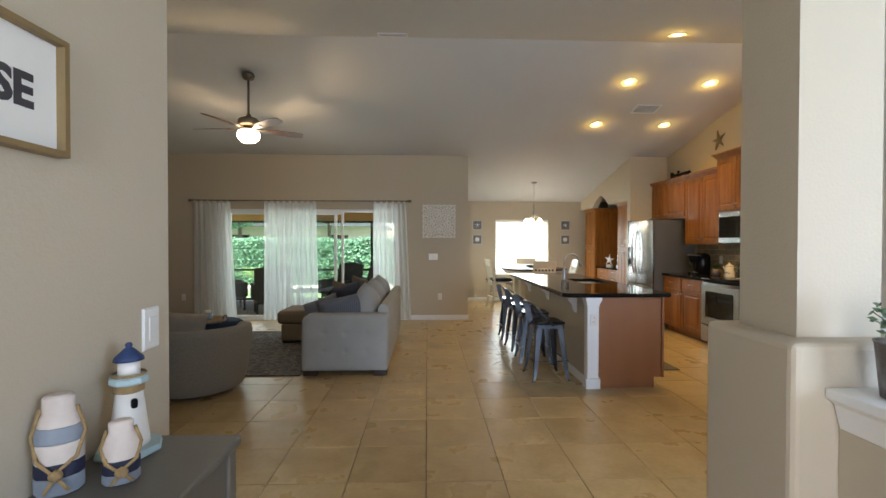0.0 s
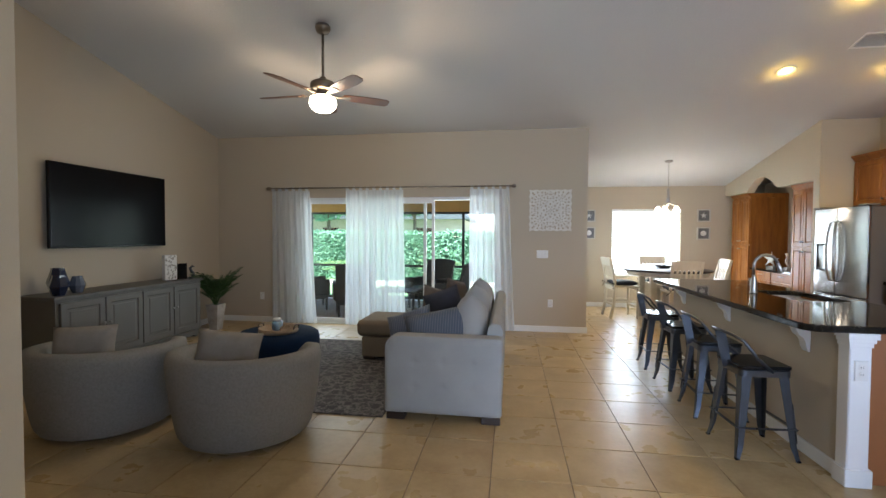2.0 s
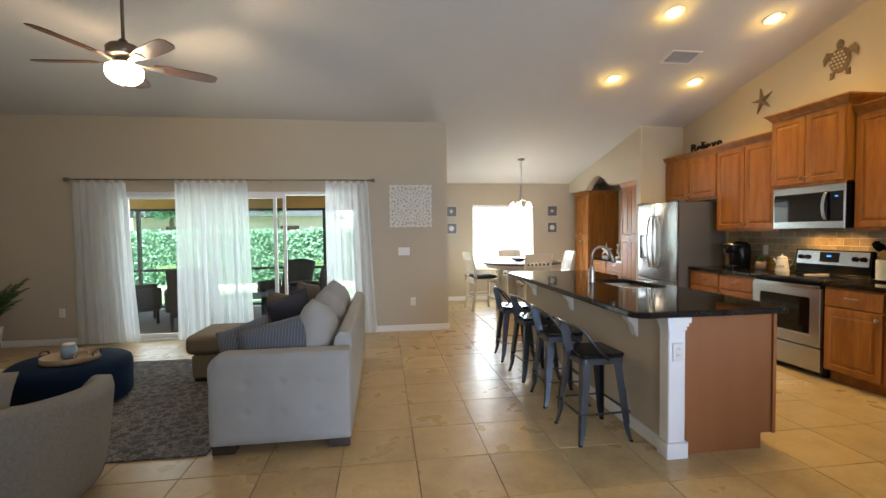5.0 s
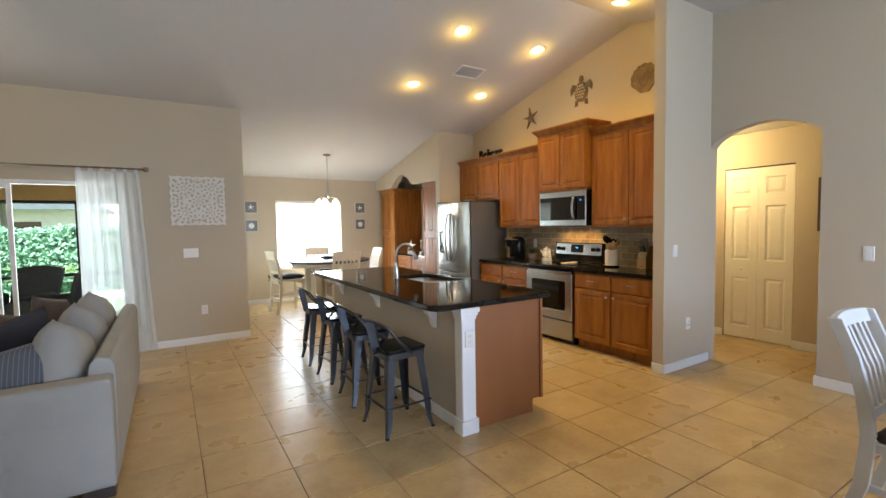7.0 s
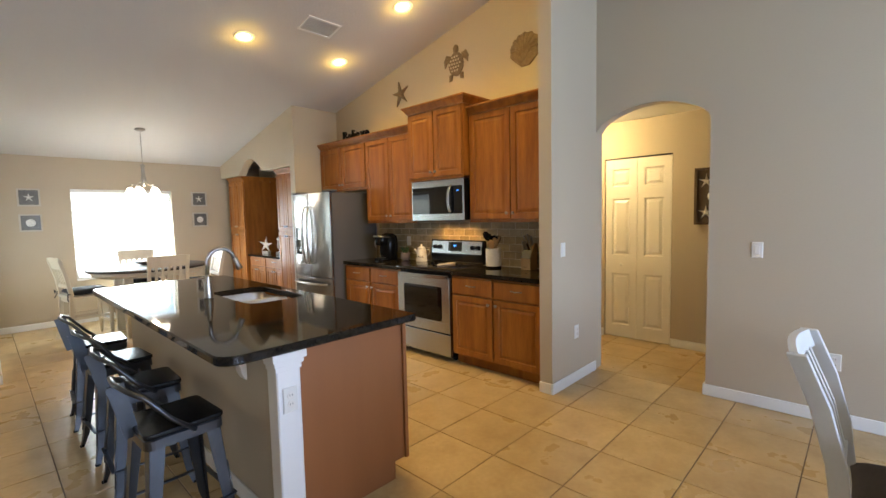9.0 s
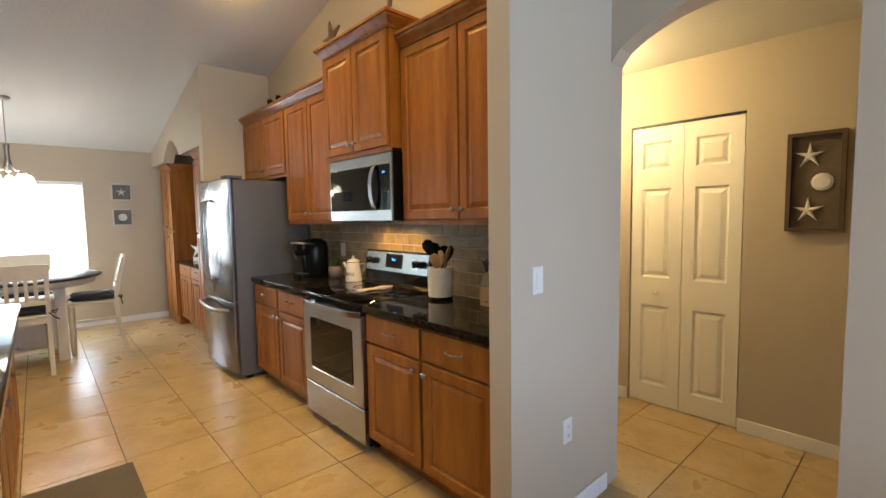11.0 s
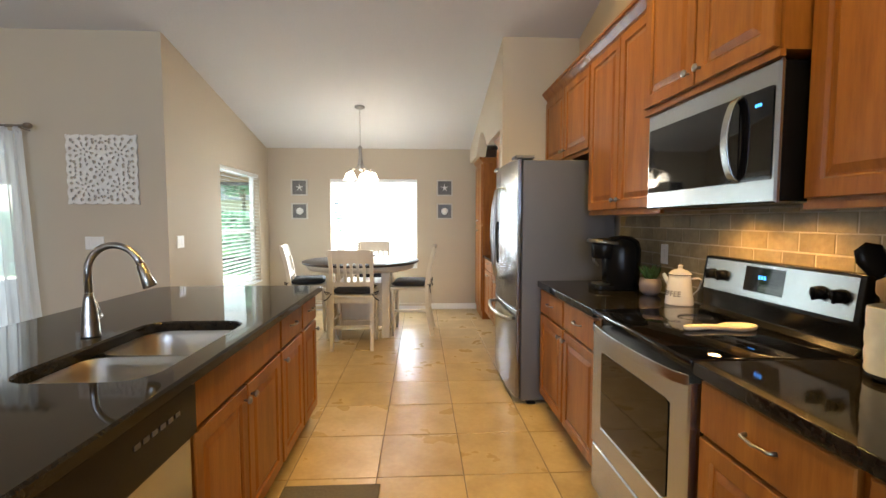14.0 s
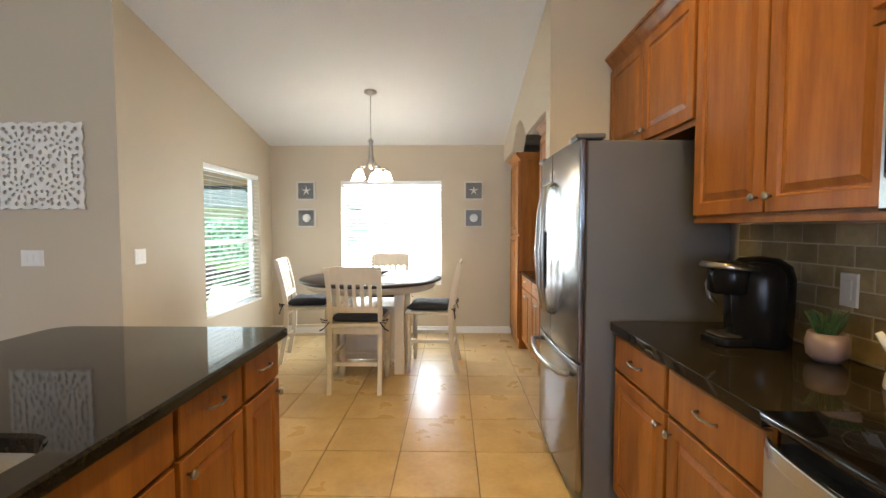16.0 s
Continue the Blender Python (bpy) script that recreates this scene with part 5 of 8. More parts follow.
bd = thing("bead_garland", (-2.28, 5.98, 0.396), 0, "loop of dark wooden beads on the tray", "decoration")
bm = B()
for i in range(18):
    a = 2 * math.pi * i / 18
    lathe(bm, [(0, 0), (0.009, 0.004), (0.011, 0.011), (0.009, 0.018), (0, 0.022)], 8, (0.05 * math.cos(a), 0.045 * math.sin(a), 0.002 + 0.02 * (1 + math.sin(a))))
part("beads", bm, TRAYW, bd, smooth=True)

# ---- media cabinet and television ----
mc = thing("media_cabinet", (-4.19, 5.22, 0), 90, "long gray painted media cabinet with four panelled doors", "cabinet")
MW = 2.05
bm = B()
box(bm, 0.03, MW - 0.03, 0.03, 0.44, 0.10, 0.765, 0.003)
part("body", bm, GRAYW, mc)
bm = B()
box(bm, 0.0, MW, 0.0, 0.47, 0.766, 0.80)
soften(part("top", bm, GRAYW, mc), 0.008, 3)
bm = B()
box(bm, 0.015, MW - 0.015, 0.015, 0.46, 0.035, 0.099, 0.006)
part("base_molding", bm, GRAYW, mc)
for x in (0.06, MW - 0.12):
    for y in (0.05, 0.39):
        bm = B()
        box(bm, x, x + 0.06, y, y + 0.05, 0, 0.0345)
        part("foot", bm, GRAYW, mc)
dw = (MW - 0.12) / 4
for i in range(4):
    a = 0.06 + i * dw
    bm = B()
    panel(bm, a + 0.006, a + dw - 0.006, 0.125, 0.735, 0.006, ((0.0, 0.003), (0.003, 0.0), (0.06, 0.0), (0.068, 0.010), (0.09, 0.010), (0.10, 0.006), (0.11, 0.006)), 0.0235)
    d = part("door", bm, GRAYW, mc)
    knob(d, a + dw - 0.035 if i % 2 == 0 else a + 0.035, 0.006, 0.47)
tv = thing("television", (-4.60, 5.53, 1.25), 90, "large black flat television mounted on the beige wall", "television")
bm = B()
box(bm, 0, 1.54, 0.0, 0.035, 0, 0.90, 0.004)
part("housing", bm, BLACKP, tv)
bm = B()
box(bm, 0.012, 1.528, -0.0015, -0.0004, 0.02, 0.888)
part("screen", bm, material("matte_screen", (0.003, 0.003, 0.004), 0.22, bump=0, spec=0.12), tv, "glossy black screen")
bm = B()
box(bm, 0.5, 1.04, 0.0355, 0.078, 0.25, 0.65)
part("wall_mount", bm, BLACKP, tv)
BLUEG = material("dark_blue_glass", (0.01, 0.018, 0.05), 0.08, scale=5, bump=0, coat=0.5)
SMOKEG = material("smoky_blue_glass", (0.12, 0.15, 0.20), 0.08, scale=5, bump=0, coat=0.5)


def faceted(at, r, h, mat, label, seg=6):
    c = thing("vase", at, random.random() * 40, label, "vase", "glass vases on the media cabinet")
    bm = B()
    lathe(bm, [(0, 0), (r * 0.6, 0), (r, h * 0.45), (r * 0.62, h * 0.9), (r * 0.6, h), (r * 0.5, h), (r * 0.5, h * 0.88), (0, h * 0.5)], seg)
    part("body", bm, mat, c)
    return c


faceted((-4.43, 5.46, 0.80), 0.095, 0.26, BLUEG, "faceted dark blue glass vase on the media cabinet")
faceted((-4.31, 5.36, 0.80), 0.085, 0.20, BLUEG, "short faceted dark blue glass vase")
faceted((-4.36, 5.60, 0.80), 0.075, 0.17, SMOKEG, "smoky clear glass vase on the media cabinet", 10)
deco = thing("carved_block", (-4.42, 6.92, 0.80), 70, "white openwork decorative block on the media cabinet", "decoration")
bm = B()
box(bm, -0.08, 0.08, -0.035, 0.035, 0, 0.33, 0.006)
part("body", bm, WHITER, deco)
bm = B()
rn = random.Random(3)
for i in range(60):
    x, z = rn.uniform(-0.068, 0.068), rn.uniform(0.015, 0.315)
    lathe(bm, [(0, 0), (0.007, 0.0005), (0.008, 0)], 6, (0, 0, 0))
    bm.verts.ensure_lookup_table()
    for v in bm.verts[-13:]:
        v.co = Vector((v.co.x + x, -0.0352 - v.co.z, v.co.y * 1.4 + z))
part("relief_marks", bm, PILLOWG, deco, kind="stuff")
dk = thing("book", (-4.36, 7.07, 0.80), 62, "black upright book on the media cabinet", "book")
bm = B()
box(bm, -0.06, 0.06, -0.015, 0.015, 0, 0.21, 0.003)
part("cover", bm, BLACKP, dk)
fg = thing("seahorse_figurine", (-4.30, 7.17, 0.80), 60, "small gray seahorse figurine on a stand", "figurine")
bm = B()
tube(bm, [(0.0, 0, 0.03), (0.03, 0, 0.04), (0.035, 0, 0.07), (0.0, 0, 0.10), (-0.015, 0, 0.14), (0.015, 0, 0.17), (0.04, 0, 0.16)], [0.006, 0.01, 0.014, 0.018, 0.016, 0.014, 0.007], 8)
lathe(bm, [(0, 0), (0.035, 0), (0.035, 0.012), (0.006, 0.016), (0.004, 0.04), (0, 0.04)], 14)
part("figure", bm, GUN, fg, smooth=True)


# ---- palm plant ----
def frond(bm, base, yaw, length, rise, droop, leaves=15, wide=0.13):
    pts = []
    for i in range(12):
        t = i / 11
        pts.append(Vector((base[0] + math.cos(yaw) * length * t * (0.55 + 0.45 * t), base[1] + math.sin(yaw) * length * t * (0.55 + 0.45 * t), base[2] + rise * t - droop * t * t)))
    tube(bm, pts, [0.005 * (1 - 0.7 * i / 11) for i in range(12)], 4)
    for k in range(leaves):
        t = 0.25 + 0.75 * k / leaves
        i = min(int(t * 11), 10)
        p = pts[i].lerp(pts[i + 1], t * 11 - i)
        d = (pts[i + 1] - pts[i]).normalized()
        side = d.cross(Vector((0, 0, 1))).normalized()
        ln = wide * (1.15 - abs(t - 0.5)) * random.uniform(0.85, 1.1)
        for s in (-1, 1):
            tip = p + (side * s * 0.8 + d * 0.75 + Vector((0, 0, -0.18 + random.uniform(-0.1, 0.1)))) * ln
            mid = p.lerp(tip, 0.45) + Vector((0, 0, 0.012))
            nrm_ = d * 0.012
            a, b, c, e = bm.verts.new(p - nrm_ * 0.4), bm.verts.new(mid - nrm_), bm.verts.new(tip), bm.verts.new(mid + nrm_)
            bm.faces.new((a, b, c, e))


pl = thing("potted_palm", (-4.26, 7.62, 0), 0, "leafy green palm in a tapered gray planter beside the media cabinet", "plant")
bm = B()
prev = None
for h, r in ((0, 0.062), (0.36, 0.095), (0.38, 0.097), (0.38, 0.084), (0.33, 0.08)):
    cur = [bm.verts.new((sx * r, sy * r, h)) for sx, sy in ((-1, -1), (1, -1), (1, 1), (-1, 1))]
    if prev:
        for k in range(4):
            bm.faces.new((prev[k], prev[(k + 1) % 4], cur[(k + 1) % 4], cur[k]))
    else:
        bm.faces.new(cur[::-1])
    prev = cur
bm.faces.new(prev)
soften(part("planter", bm, material("gray_washed_planter", (0.30, 0.28, 0.25), 0.7, color2=(0.45, 0.44, 0.42), scale=9, amount=0.7, bump=0.2), pl, "whitewashed square planter"), 0.003)
bm = B()
for i in range(24):
    a = i * 2.399
    frond(bm, (0.01 * math.cos(a), 0.01 * math.sin(a), 0.33), a, 0.26 + 0.10 * random.random(), 0.52 + 0.20 * random.random(), 0.10 + 0.20 * random.random(), wide=0.14)
part("fronds", bm, LEAF, pl, "dense green fronds", kind="stuff")

# ---- ceiling fan ----
fan = thing("ceiling_fan", (-1.84, 5.93, roof(5.93)), 0, "bronze ceiling fan with five walnut blades and a lit glass bowl", "ceiling fan")
bm = B()
lathe(bm, [(0, 0.01), (0.075, 0.01), (0.078, -0.02), (0.06, -0.06), (0.025, -0.075), (0, -0.075)], 28)
part("canopy", bm, BRONZE, fan, smooth=True)
bm = B()
tube(bm, [(0, 0, -0.07), (0, 0, -0.52)], 0.013, 12)
part("downrod", bm, BRONZE, fan, smooth=True)
bm = B()
lathe(bm, [(0, -0.50), (0.03, -0.50), (0.035, -0.53), (0.10, -0.545), (0.125, -0.57), (0.125, -0.62), (0.10, -0.64), (0.06, -0.645), (0.06, -0.675), (0.095, -0.685), (0.095, -0.70), (0, -0.70)], 32)
part("motor", bm, BRONZE, fan, "bronze motor housing", True)
bm = B()
lathe(bm, [(0.105, -0.702), (0.128, -0.72), (0.134, -0.76), (0.122, -0.80), (0.085, -0.835), (0.03, -0.85), (0, -0.852)], 32)
ob = part("light_bowl", bm, LIT, fan, "lit frosted glass bowl", True)
ob.visible_shadow = False
bm = B()
lathe(bm, [(0, -0.853), (0.008, -0.855), (0.01, -0.87), (0, -0.878)], 10)
part("finial", bm, BRONZE, fan, smooth=True)
for i in range(5):
    a = radians(33 + 72 * i)
    m = Matrix.Rotation(a, 4, "Z") @ Matrix.Rotation(radians(-13), 4, "X")
    bm = B()
    pr = [(0.20, -0.045), (0.30, -0.062), (0.55, -0.07), (0.65, -0.062), (0.685, -0.035), (0.685, 0.035), (0.65, 0.062), (0.55, 0.07), (0.30, 0.062), (0.20, 0.045)]
    prism(bm, pr, -0.004, 0.004)
    for v in bm.verts:
        v.co = Matrix.Translation((0, 0, -0.675)) @ m @ v.co
    bl = soften(part("blade", bm, FANW, fan, "walnut fan blade"), 0.003)
    bm = B()
    prism(bm, [(0.09, -0.015), (0.16, -0.02), (0.26, -0.04), (0.28, 0.0), (0.26, 0.04), (0.16, 0.02), (0.09, 0.015)], -0.012, -0.0045)
    for v in bm.verts:
        v.co = Matrix.Translation((0, 0, -0.675)) @ m @ v.co
    part("blade_iron", bm, BRONZE, bl)

# ---- recessed lamps and vents ----
# the baffle is no lamp; its glow stands for lamplight falling on it
BAFFLE = glow("self_lit_baffle", (0.9, 0.55, 0.22), 0.9)
MIDG = material("gray_duct_shadow", (0.55, 0.53, 0.50), 0.8, bump=0)
TILT_N = math.degrees(math.atan(SLOPE))
for i, (cx, cy) in enumerate(CANS):
    s = -TILT_N if cy > RIDGE_Y else TILT_N
    c = thing("recessed_light", (cx, cy, roof(cy) - 0.002), 0, "lit round recessed ceiling light with a white trim ring", "light", "recessed kitchen lights")
    c.rotation_euler = (radians(s), 0, 0)
    bm = B()
    lathe(bm, [(0.068, 0.0), (0.092, -0.001), (0.098, -0.004), (0.095, -0.007), (0.072, -0.006), (0.066, -0.001)], 36)
    part("trim_ring", bm, TRIM, c, smooth=True)
    bm = B()
    lathe(bm, [(0.0, -0.010), (0.03, -0.009), (0.047, -0.004)], 32)
    ob = part("lamp_face", bm, LITCAN, c, "glowing lamp face", True)
    ob.visible_shadow = False
    bm = B()
    lathe(bm, [(0.047, -0.003), (0.066, -0.0012)], 32)
    part("baffle", bm, BAFFLE, c, "white baffle given a warm glow of its own", True)


def vent(x, y, w, d, label):
    s = -TILT_N if y > RIDGE_Y else TILT_N
    c = thing("ceiling_vent", (x, y, roof(y) - 0.001), 0, label, "vent", "ceiling vents")
    c.rotation_euler = (radians(s), 0, 0)
    bm = B()
    for a in ((-w / 2, w / 2, -d / 2, -d / 2 + 0.02), (-w / 2, w / 2, d / 2 - 0.02, d / 2), (-w / 2, -w / 2 + 0.02, -d / 2 + 0.02, d / 2 - 0.02), (w / 2 - 0.02, w / 2, -d / 2 + 0.02, d / 2 - 0.02)):
        box(bm, a[0], a[1], a[2], a[3], -0.008, 0.0)
    part("frame", bm, TRIM, c)
    bm = B()
    box(bm, -w / 2 + 0.02, w / 2 - 0.02, -d / 2 + 0.02, d / 2 - 0.02, -0.0012, 0.0)
    part("backing", bm, MIDG, c)
    k = int((d - 0.04) / 0.019)
    sl = B()
    box(sl, -w / 2 + 0.021, w / 2 - 0.021, -0.0065, 0.0065, -0.0006, 0.0006)
    bmesh.ops.rotate(sl, verts=sl.verts, cent=(0, 0, 0), matrix=Matrix.Rotation(radians(32), 3, "X"))
    me = bpy.data.meshes.new("slat")
    sl.to_mesh(me)
    sl.free()
    me.materials.append(TRIM)
    for i in range(k):
        o = new("slat", me)
        o.parent = c
        o.location = (0, -d / 2 + 0.03 + i * 0.019, -0.0052)


vent(3.55, 6.62, 0.36, 0.24, "white louvered ceiling vent over the island")
vent(0.02, 5.08, 0.32, 0.14, "narrow white louvered ceiling vent near the ridge")
vent(-3.72, 5.0, 0.32, 0.14, "narrow white louvered ceiling vent over the chairs")


# ---- curtains ----
def curtain(x0, x1, b0, b1, label, waves=9, seed=1):
    c = thing("curtain", ((x0 + x1) / 2, 8.19, 0), 0, label, "curtain", "sheer curtains at the sliding door")
    cx = (x0 + x1) / 2
    rn = random.Random(seed)
    ph = [rn.uniform(0, 6) for _ in range(4)]
    bm = B()

    def f(u_, v_):
        top = x0 + (x1 - x0) * u_
        bot = b0 + (b1 - b0) * u_
        k = v_
        x = bot + (top - bot) * k ** 0.8
        wv = 0.030 * math.sin(2 * math.pi * waves * u_ + ph[0] + 0.5 * math.sin(3 * k + ph[1])) + 0.014 * math.sin(2 * math.pi * waves * 1.7 * u_ + ph[2])
        return (x - cx + 0.008 * math.sin(20 * u_ + ph[3]), wv * (0.55 + 0.45 * (1 - k)), 0.025 + 2.065 * k)
    sheet(bm, f, waves * 12, 14)
    part("cloth", bm, CLOTHW, c, "sheer white cloth", True)
    n = 6 if x1 - x0 < 0.8 else 9
    tab = B()
    for s in (-1, 1):
        sheet(tab, lambda u_, v_: (-0.02 + 0.04 * u_, s * 0.018 * math.sin(math.pi * min(v_ * 1.2, 1)), 0.075 * v_ - 0.005), 3, 8)
    me = bpy.data.meshes.new("tab")
    tab.to_mesh(me)
    tab.free()
    me.materials.append(CLOTHW)
    for i in range(n):
        o = new("tab", me)
        o.parent = c
        o.location = (x0 - cx + 0.03 + (x1 - x0 - 0.06) * i / (n - 1), 0, 2.075)
    return c


curtain(-3.69, -3.07, -3.69, -2.95, "white sheer tab-top curtain drawn to the sliding door's closed end", 8, 1)
curtain(-2.47, -1.57, -2.48, -1.52, "wide white sheer tab-top curtain across the middle of the sliding door", 11, 2)
curtain(-0.56, 0.02, -0.56, 0.12, "white sheer tab-top curtain at the sliding door's open end", 7, 3)
rod = thing("curtain_rod", (-1.82, 8.19, 2.13), 0, "brown metal curtain rod with round end caps on brackets", "curtain rod")
bm = B()
tube(bm, [(-1.90, 0, 0), (1.88, 0, 0)], 0.011, 12)
part("bar", bm, BRONZE, rod, smooth=True)
for s in (-1.92, 1.90):
    bm = B()
    lathe(bm, [(0, -0.03), (0.018, -0.03), (0.026, -0.012), (0.026, 0.012), (0.018, 0.03), (0, 0.03)], 16)
    bmesh.ops.rotate(bm, verts=bm.verts, cent=(0, 0, 0), matrix=Matrix.Rotation(radians(90), 3, "Y"))
    bmesh.ops.translate(bm, verts=bm.verts, vec=(s, 0, 0))
    part("finial", bm, BRONZE, rod, "round end cap", True)
for x in (-1.84, 0.55, 1.83):
    bm = B()
    tube(bm, [(x, 0, -0.012), (x, 0.05, -0.02), (x, 0.108, -0.02)], 0.006, 8)
    part("bracket", bm, BRONZE, rod, smooth=True)

# ---- stools ----


def stool(at, rz):
    c = thing("counter_stool", at, rz, "gunmetal metal counter stool with low back and black seat", "stool", "stools along the island")
    H = 0.565
    bm = B()
    prev = None
    for ins, z in ((0.0, H - 0.045), (0.0, H - 0.006), (0.006, H), (0.02, H + 0.002)):
        cur = [bm.verts.new((p[0], p[1], z)) for p in rrect(-0.155 + ins, 0.155 - ins, -0.155 + ins, 0.155 - ins, 0.035, 4)]
        if prev:
            for i in range(len(cur)):
                bm.faces.new((prev[i], prev[(i + 1) % len(cur)], cur[(i + 1) % len(cur)], cur[i]))
        prev = cur
    bm.faces.new(prev)
    part("seat_frame", bm, GUN, c, smooth=False)
    bm = B()
    prism(bm, rrect(-0.158, 0.158, -0.158, 0.158, 0.03, 4), H + 0.0025, H + 0.024)
    soften(part("seat", bm, BLACKP, c, "black wooden seat"), 0.006)
    for sx in (-1, 1):
        for sy in (-1, 1):
            t, f = Vector((sx * 0.138, sy * 0.138, H - 0.01)), Vector((sx * 0.19, sy * 0.19, 0.0))
            k = t.lerp(f, 0.84) - Vector((sx * 0.007, sy * 0.007, 0))
            bm = B()
            # a folded leg: two flanges meeting at the outer corner
            for ax in (0, 1):
                wide0, wide1, wide2 = 0.062, 0.036, 0.022
                vs = []
                for p, w in ((t, wide0), (k, wide1), (f, wide2)):
                    o = Vector((-sx * w, 0, 0)) if ax == 0 else Vector((0, -sy * w, 0))
                    th = Vector((0, -sy * 0.003, 0)) if ax == 0 else Vector((-sx * 0.003, 0, 0))
                    vs.append([bm.verts.new(q) for q in (p, p + o, p + o + th, p + th)])
                for a, b in zip(vs, vs[1:]):
                    for j in range(4):
                        bm.faces.new((a[j], a[(j + 1) % 4], b[(j + 1) % 4], b[j]))
                bm.faces.new(vs[0])
                bm.faces.new(vs[-1])
            bmesh.ops.recalc_face_normals(bm, faces=bm.faces)
            lg = part("leg", bm, GUN, c)
            bm = B()
            o_ = Vector((sx * 0.0015, sy * 0.0015, 0))
            tube(bm, [t.lerp(k, 0.42) + o_, t.lerp(k, 0.66) + o_, t.lerp(k, 0.94) + o_], [0.0035, 0.005, 0.0035], 6)
            part("pressed_rib", bm, GUN, lg, smooth=True)
            bm = B()
            box(bm, f.x - 0.012 - sx * 0.008, f.x + 0.012 - sx * 0.008, f.y - 0.012 - sy * 0.008, f.y + 0.012 - sy * 0.008, 0.0, 0.012, 0.003)
            part("rubber_foot", bm, BLACKP, lg)
    q = 0.174
    for a, b in (((-q, -q), (q, -q)), ((q, -q), (q, q)), ((q, q), (-q, q)), ((-q, q), (-q, -q))):
        bm = B()
        z = 0.20
        beam(bm, (a[0], a[1], z), (b[0], b[1], z), 0.020, 0.006)
        part("footrest", bm, GUN, c)
    bm = B()
    pts = [(0.03, -0.165, H - 0.01), (-0.06, -0.172, H + 0.07), (-0.15, -0.170, H + 0.185), (-0.195, -0.13, H + 0.215), (-0.21, 0, H + 0.22), (-0.195, 0.13, H + 0.215), (-0.15, 0.170, H + 0.185), (-0.06, 0.172, H + 0.07), (0.03, 0.165, H - 0.01)]
    tube(bm, pts, 0.010, 8)
    bk = part("backrest", bm, GUN, c, "low bent-tube back", True)
    bm = B()
    beam(bm, (-0.158, 0, H - 0.02), (-0.208, 0, H + 0.215), 0.055, 0.003, 0.065)
    part("splat", bm, GUN, bk)
    return c


s0 = stool((1.628, 4.86, 0), 3)
for yy, rz in ((5.485, -2), (6.11, 4), (6.75, -3)):
    copy_thing(s0, pose(1.645, yy, 0, 0, 0, rz))

# ---- breakfast table and chairs ----
tb = thing("round_table", (2.65, 9.62, 0), 0, "round pub-height table with a dark top and a cream pedestal cabinet", "table")
TH = 0.865
bm = B()
lathe(bm, [(0, TH - 0.03), (0.675, TH - 0.03), (0.69, TH - 0.02), (0.69, TH - 0.006), (0.68, TH), (0, TH)], 64)
part("tabletop", bm, DARKW, tb, "dark espresso top", True)
bm = B()
lathe(bm, [(0, TH - 0.10), (0.60, TH - 0.10), (0.62, TH - 0.09), (0.655, TH - 0.031), (0, TH - 0.031)], 64)
part("apron", bm, CREAM, tb, "cream apron", True)
bm = B()
box(bm, -0.27, 0.27, -0.27, 0.27, 0.12, 0.62, 0.005)
part("storage_base", bm, CREAM, tb)
bm = B()
panel(bm, -0.22, 0.22, 0.16, 0.58, -0.29, SLABR, 0.0195)
dd = part("door", bm, CREAM, tb)
bm = B()
lathe(bm, [(0, 0), (0.012, 0.004), (0.012, 0.016), (0, 0.02)], 10)
bmesh.ops.rotate(bm, verts=bm.verts, cent=(0, 0, 0), matrix=Matrix.Rotation(radians(90), 3, "X"))
bmesh.ops.translate(bm, verts=bm.verts, vec=(0.18, -0.29, 0.40))
part("knob", bm, BLACKP, dd, "black knob", True)
for sx in (-1, 1):
    for sy in (-1, 1):
        bm = B()
        box(bm, sx * 0.31 - 0.045, sx * 0.31 + 0.045, sy * 0.31 - 0.045, sy * 0.31 + 0.045, 0.0, TH - 0.101)
        soften(part("leg", bm, CREAM, tb), 0.006)


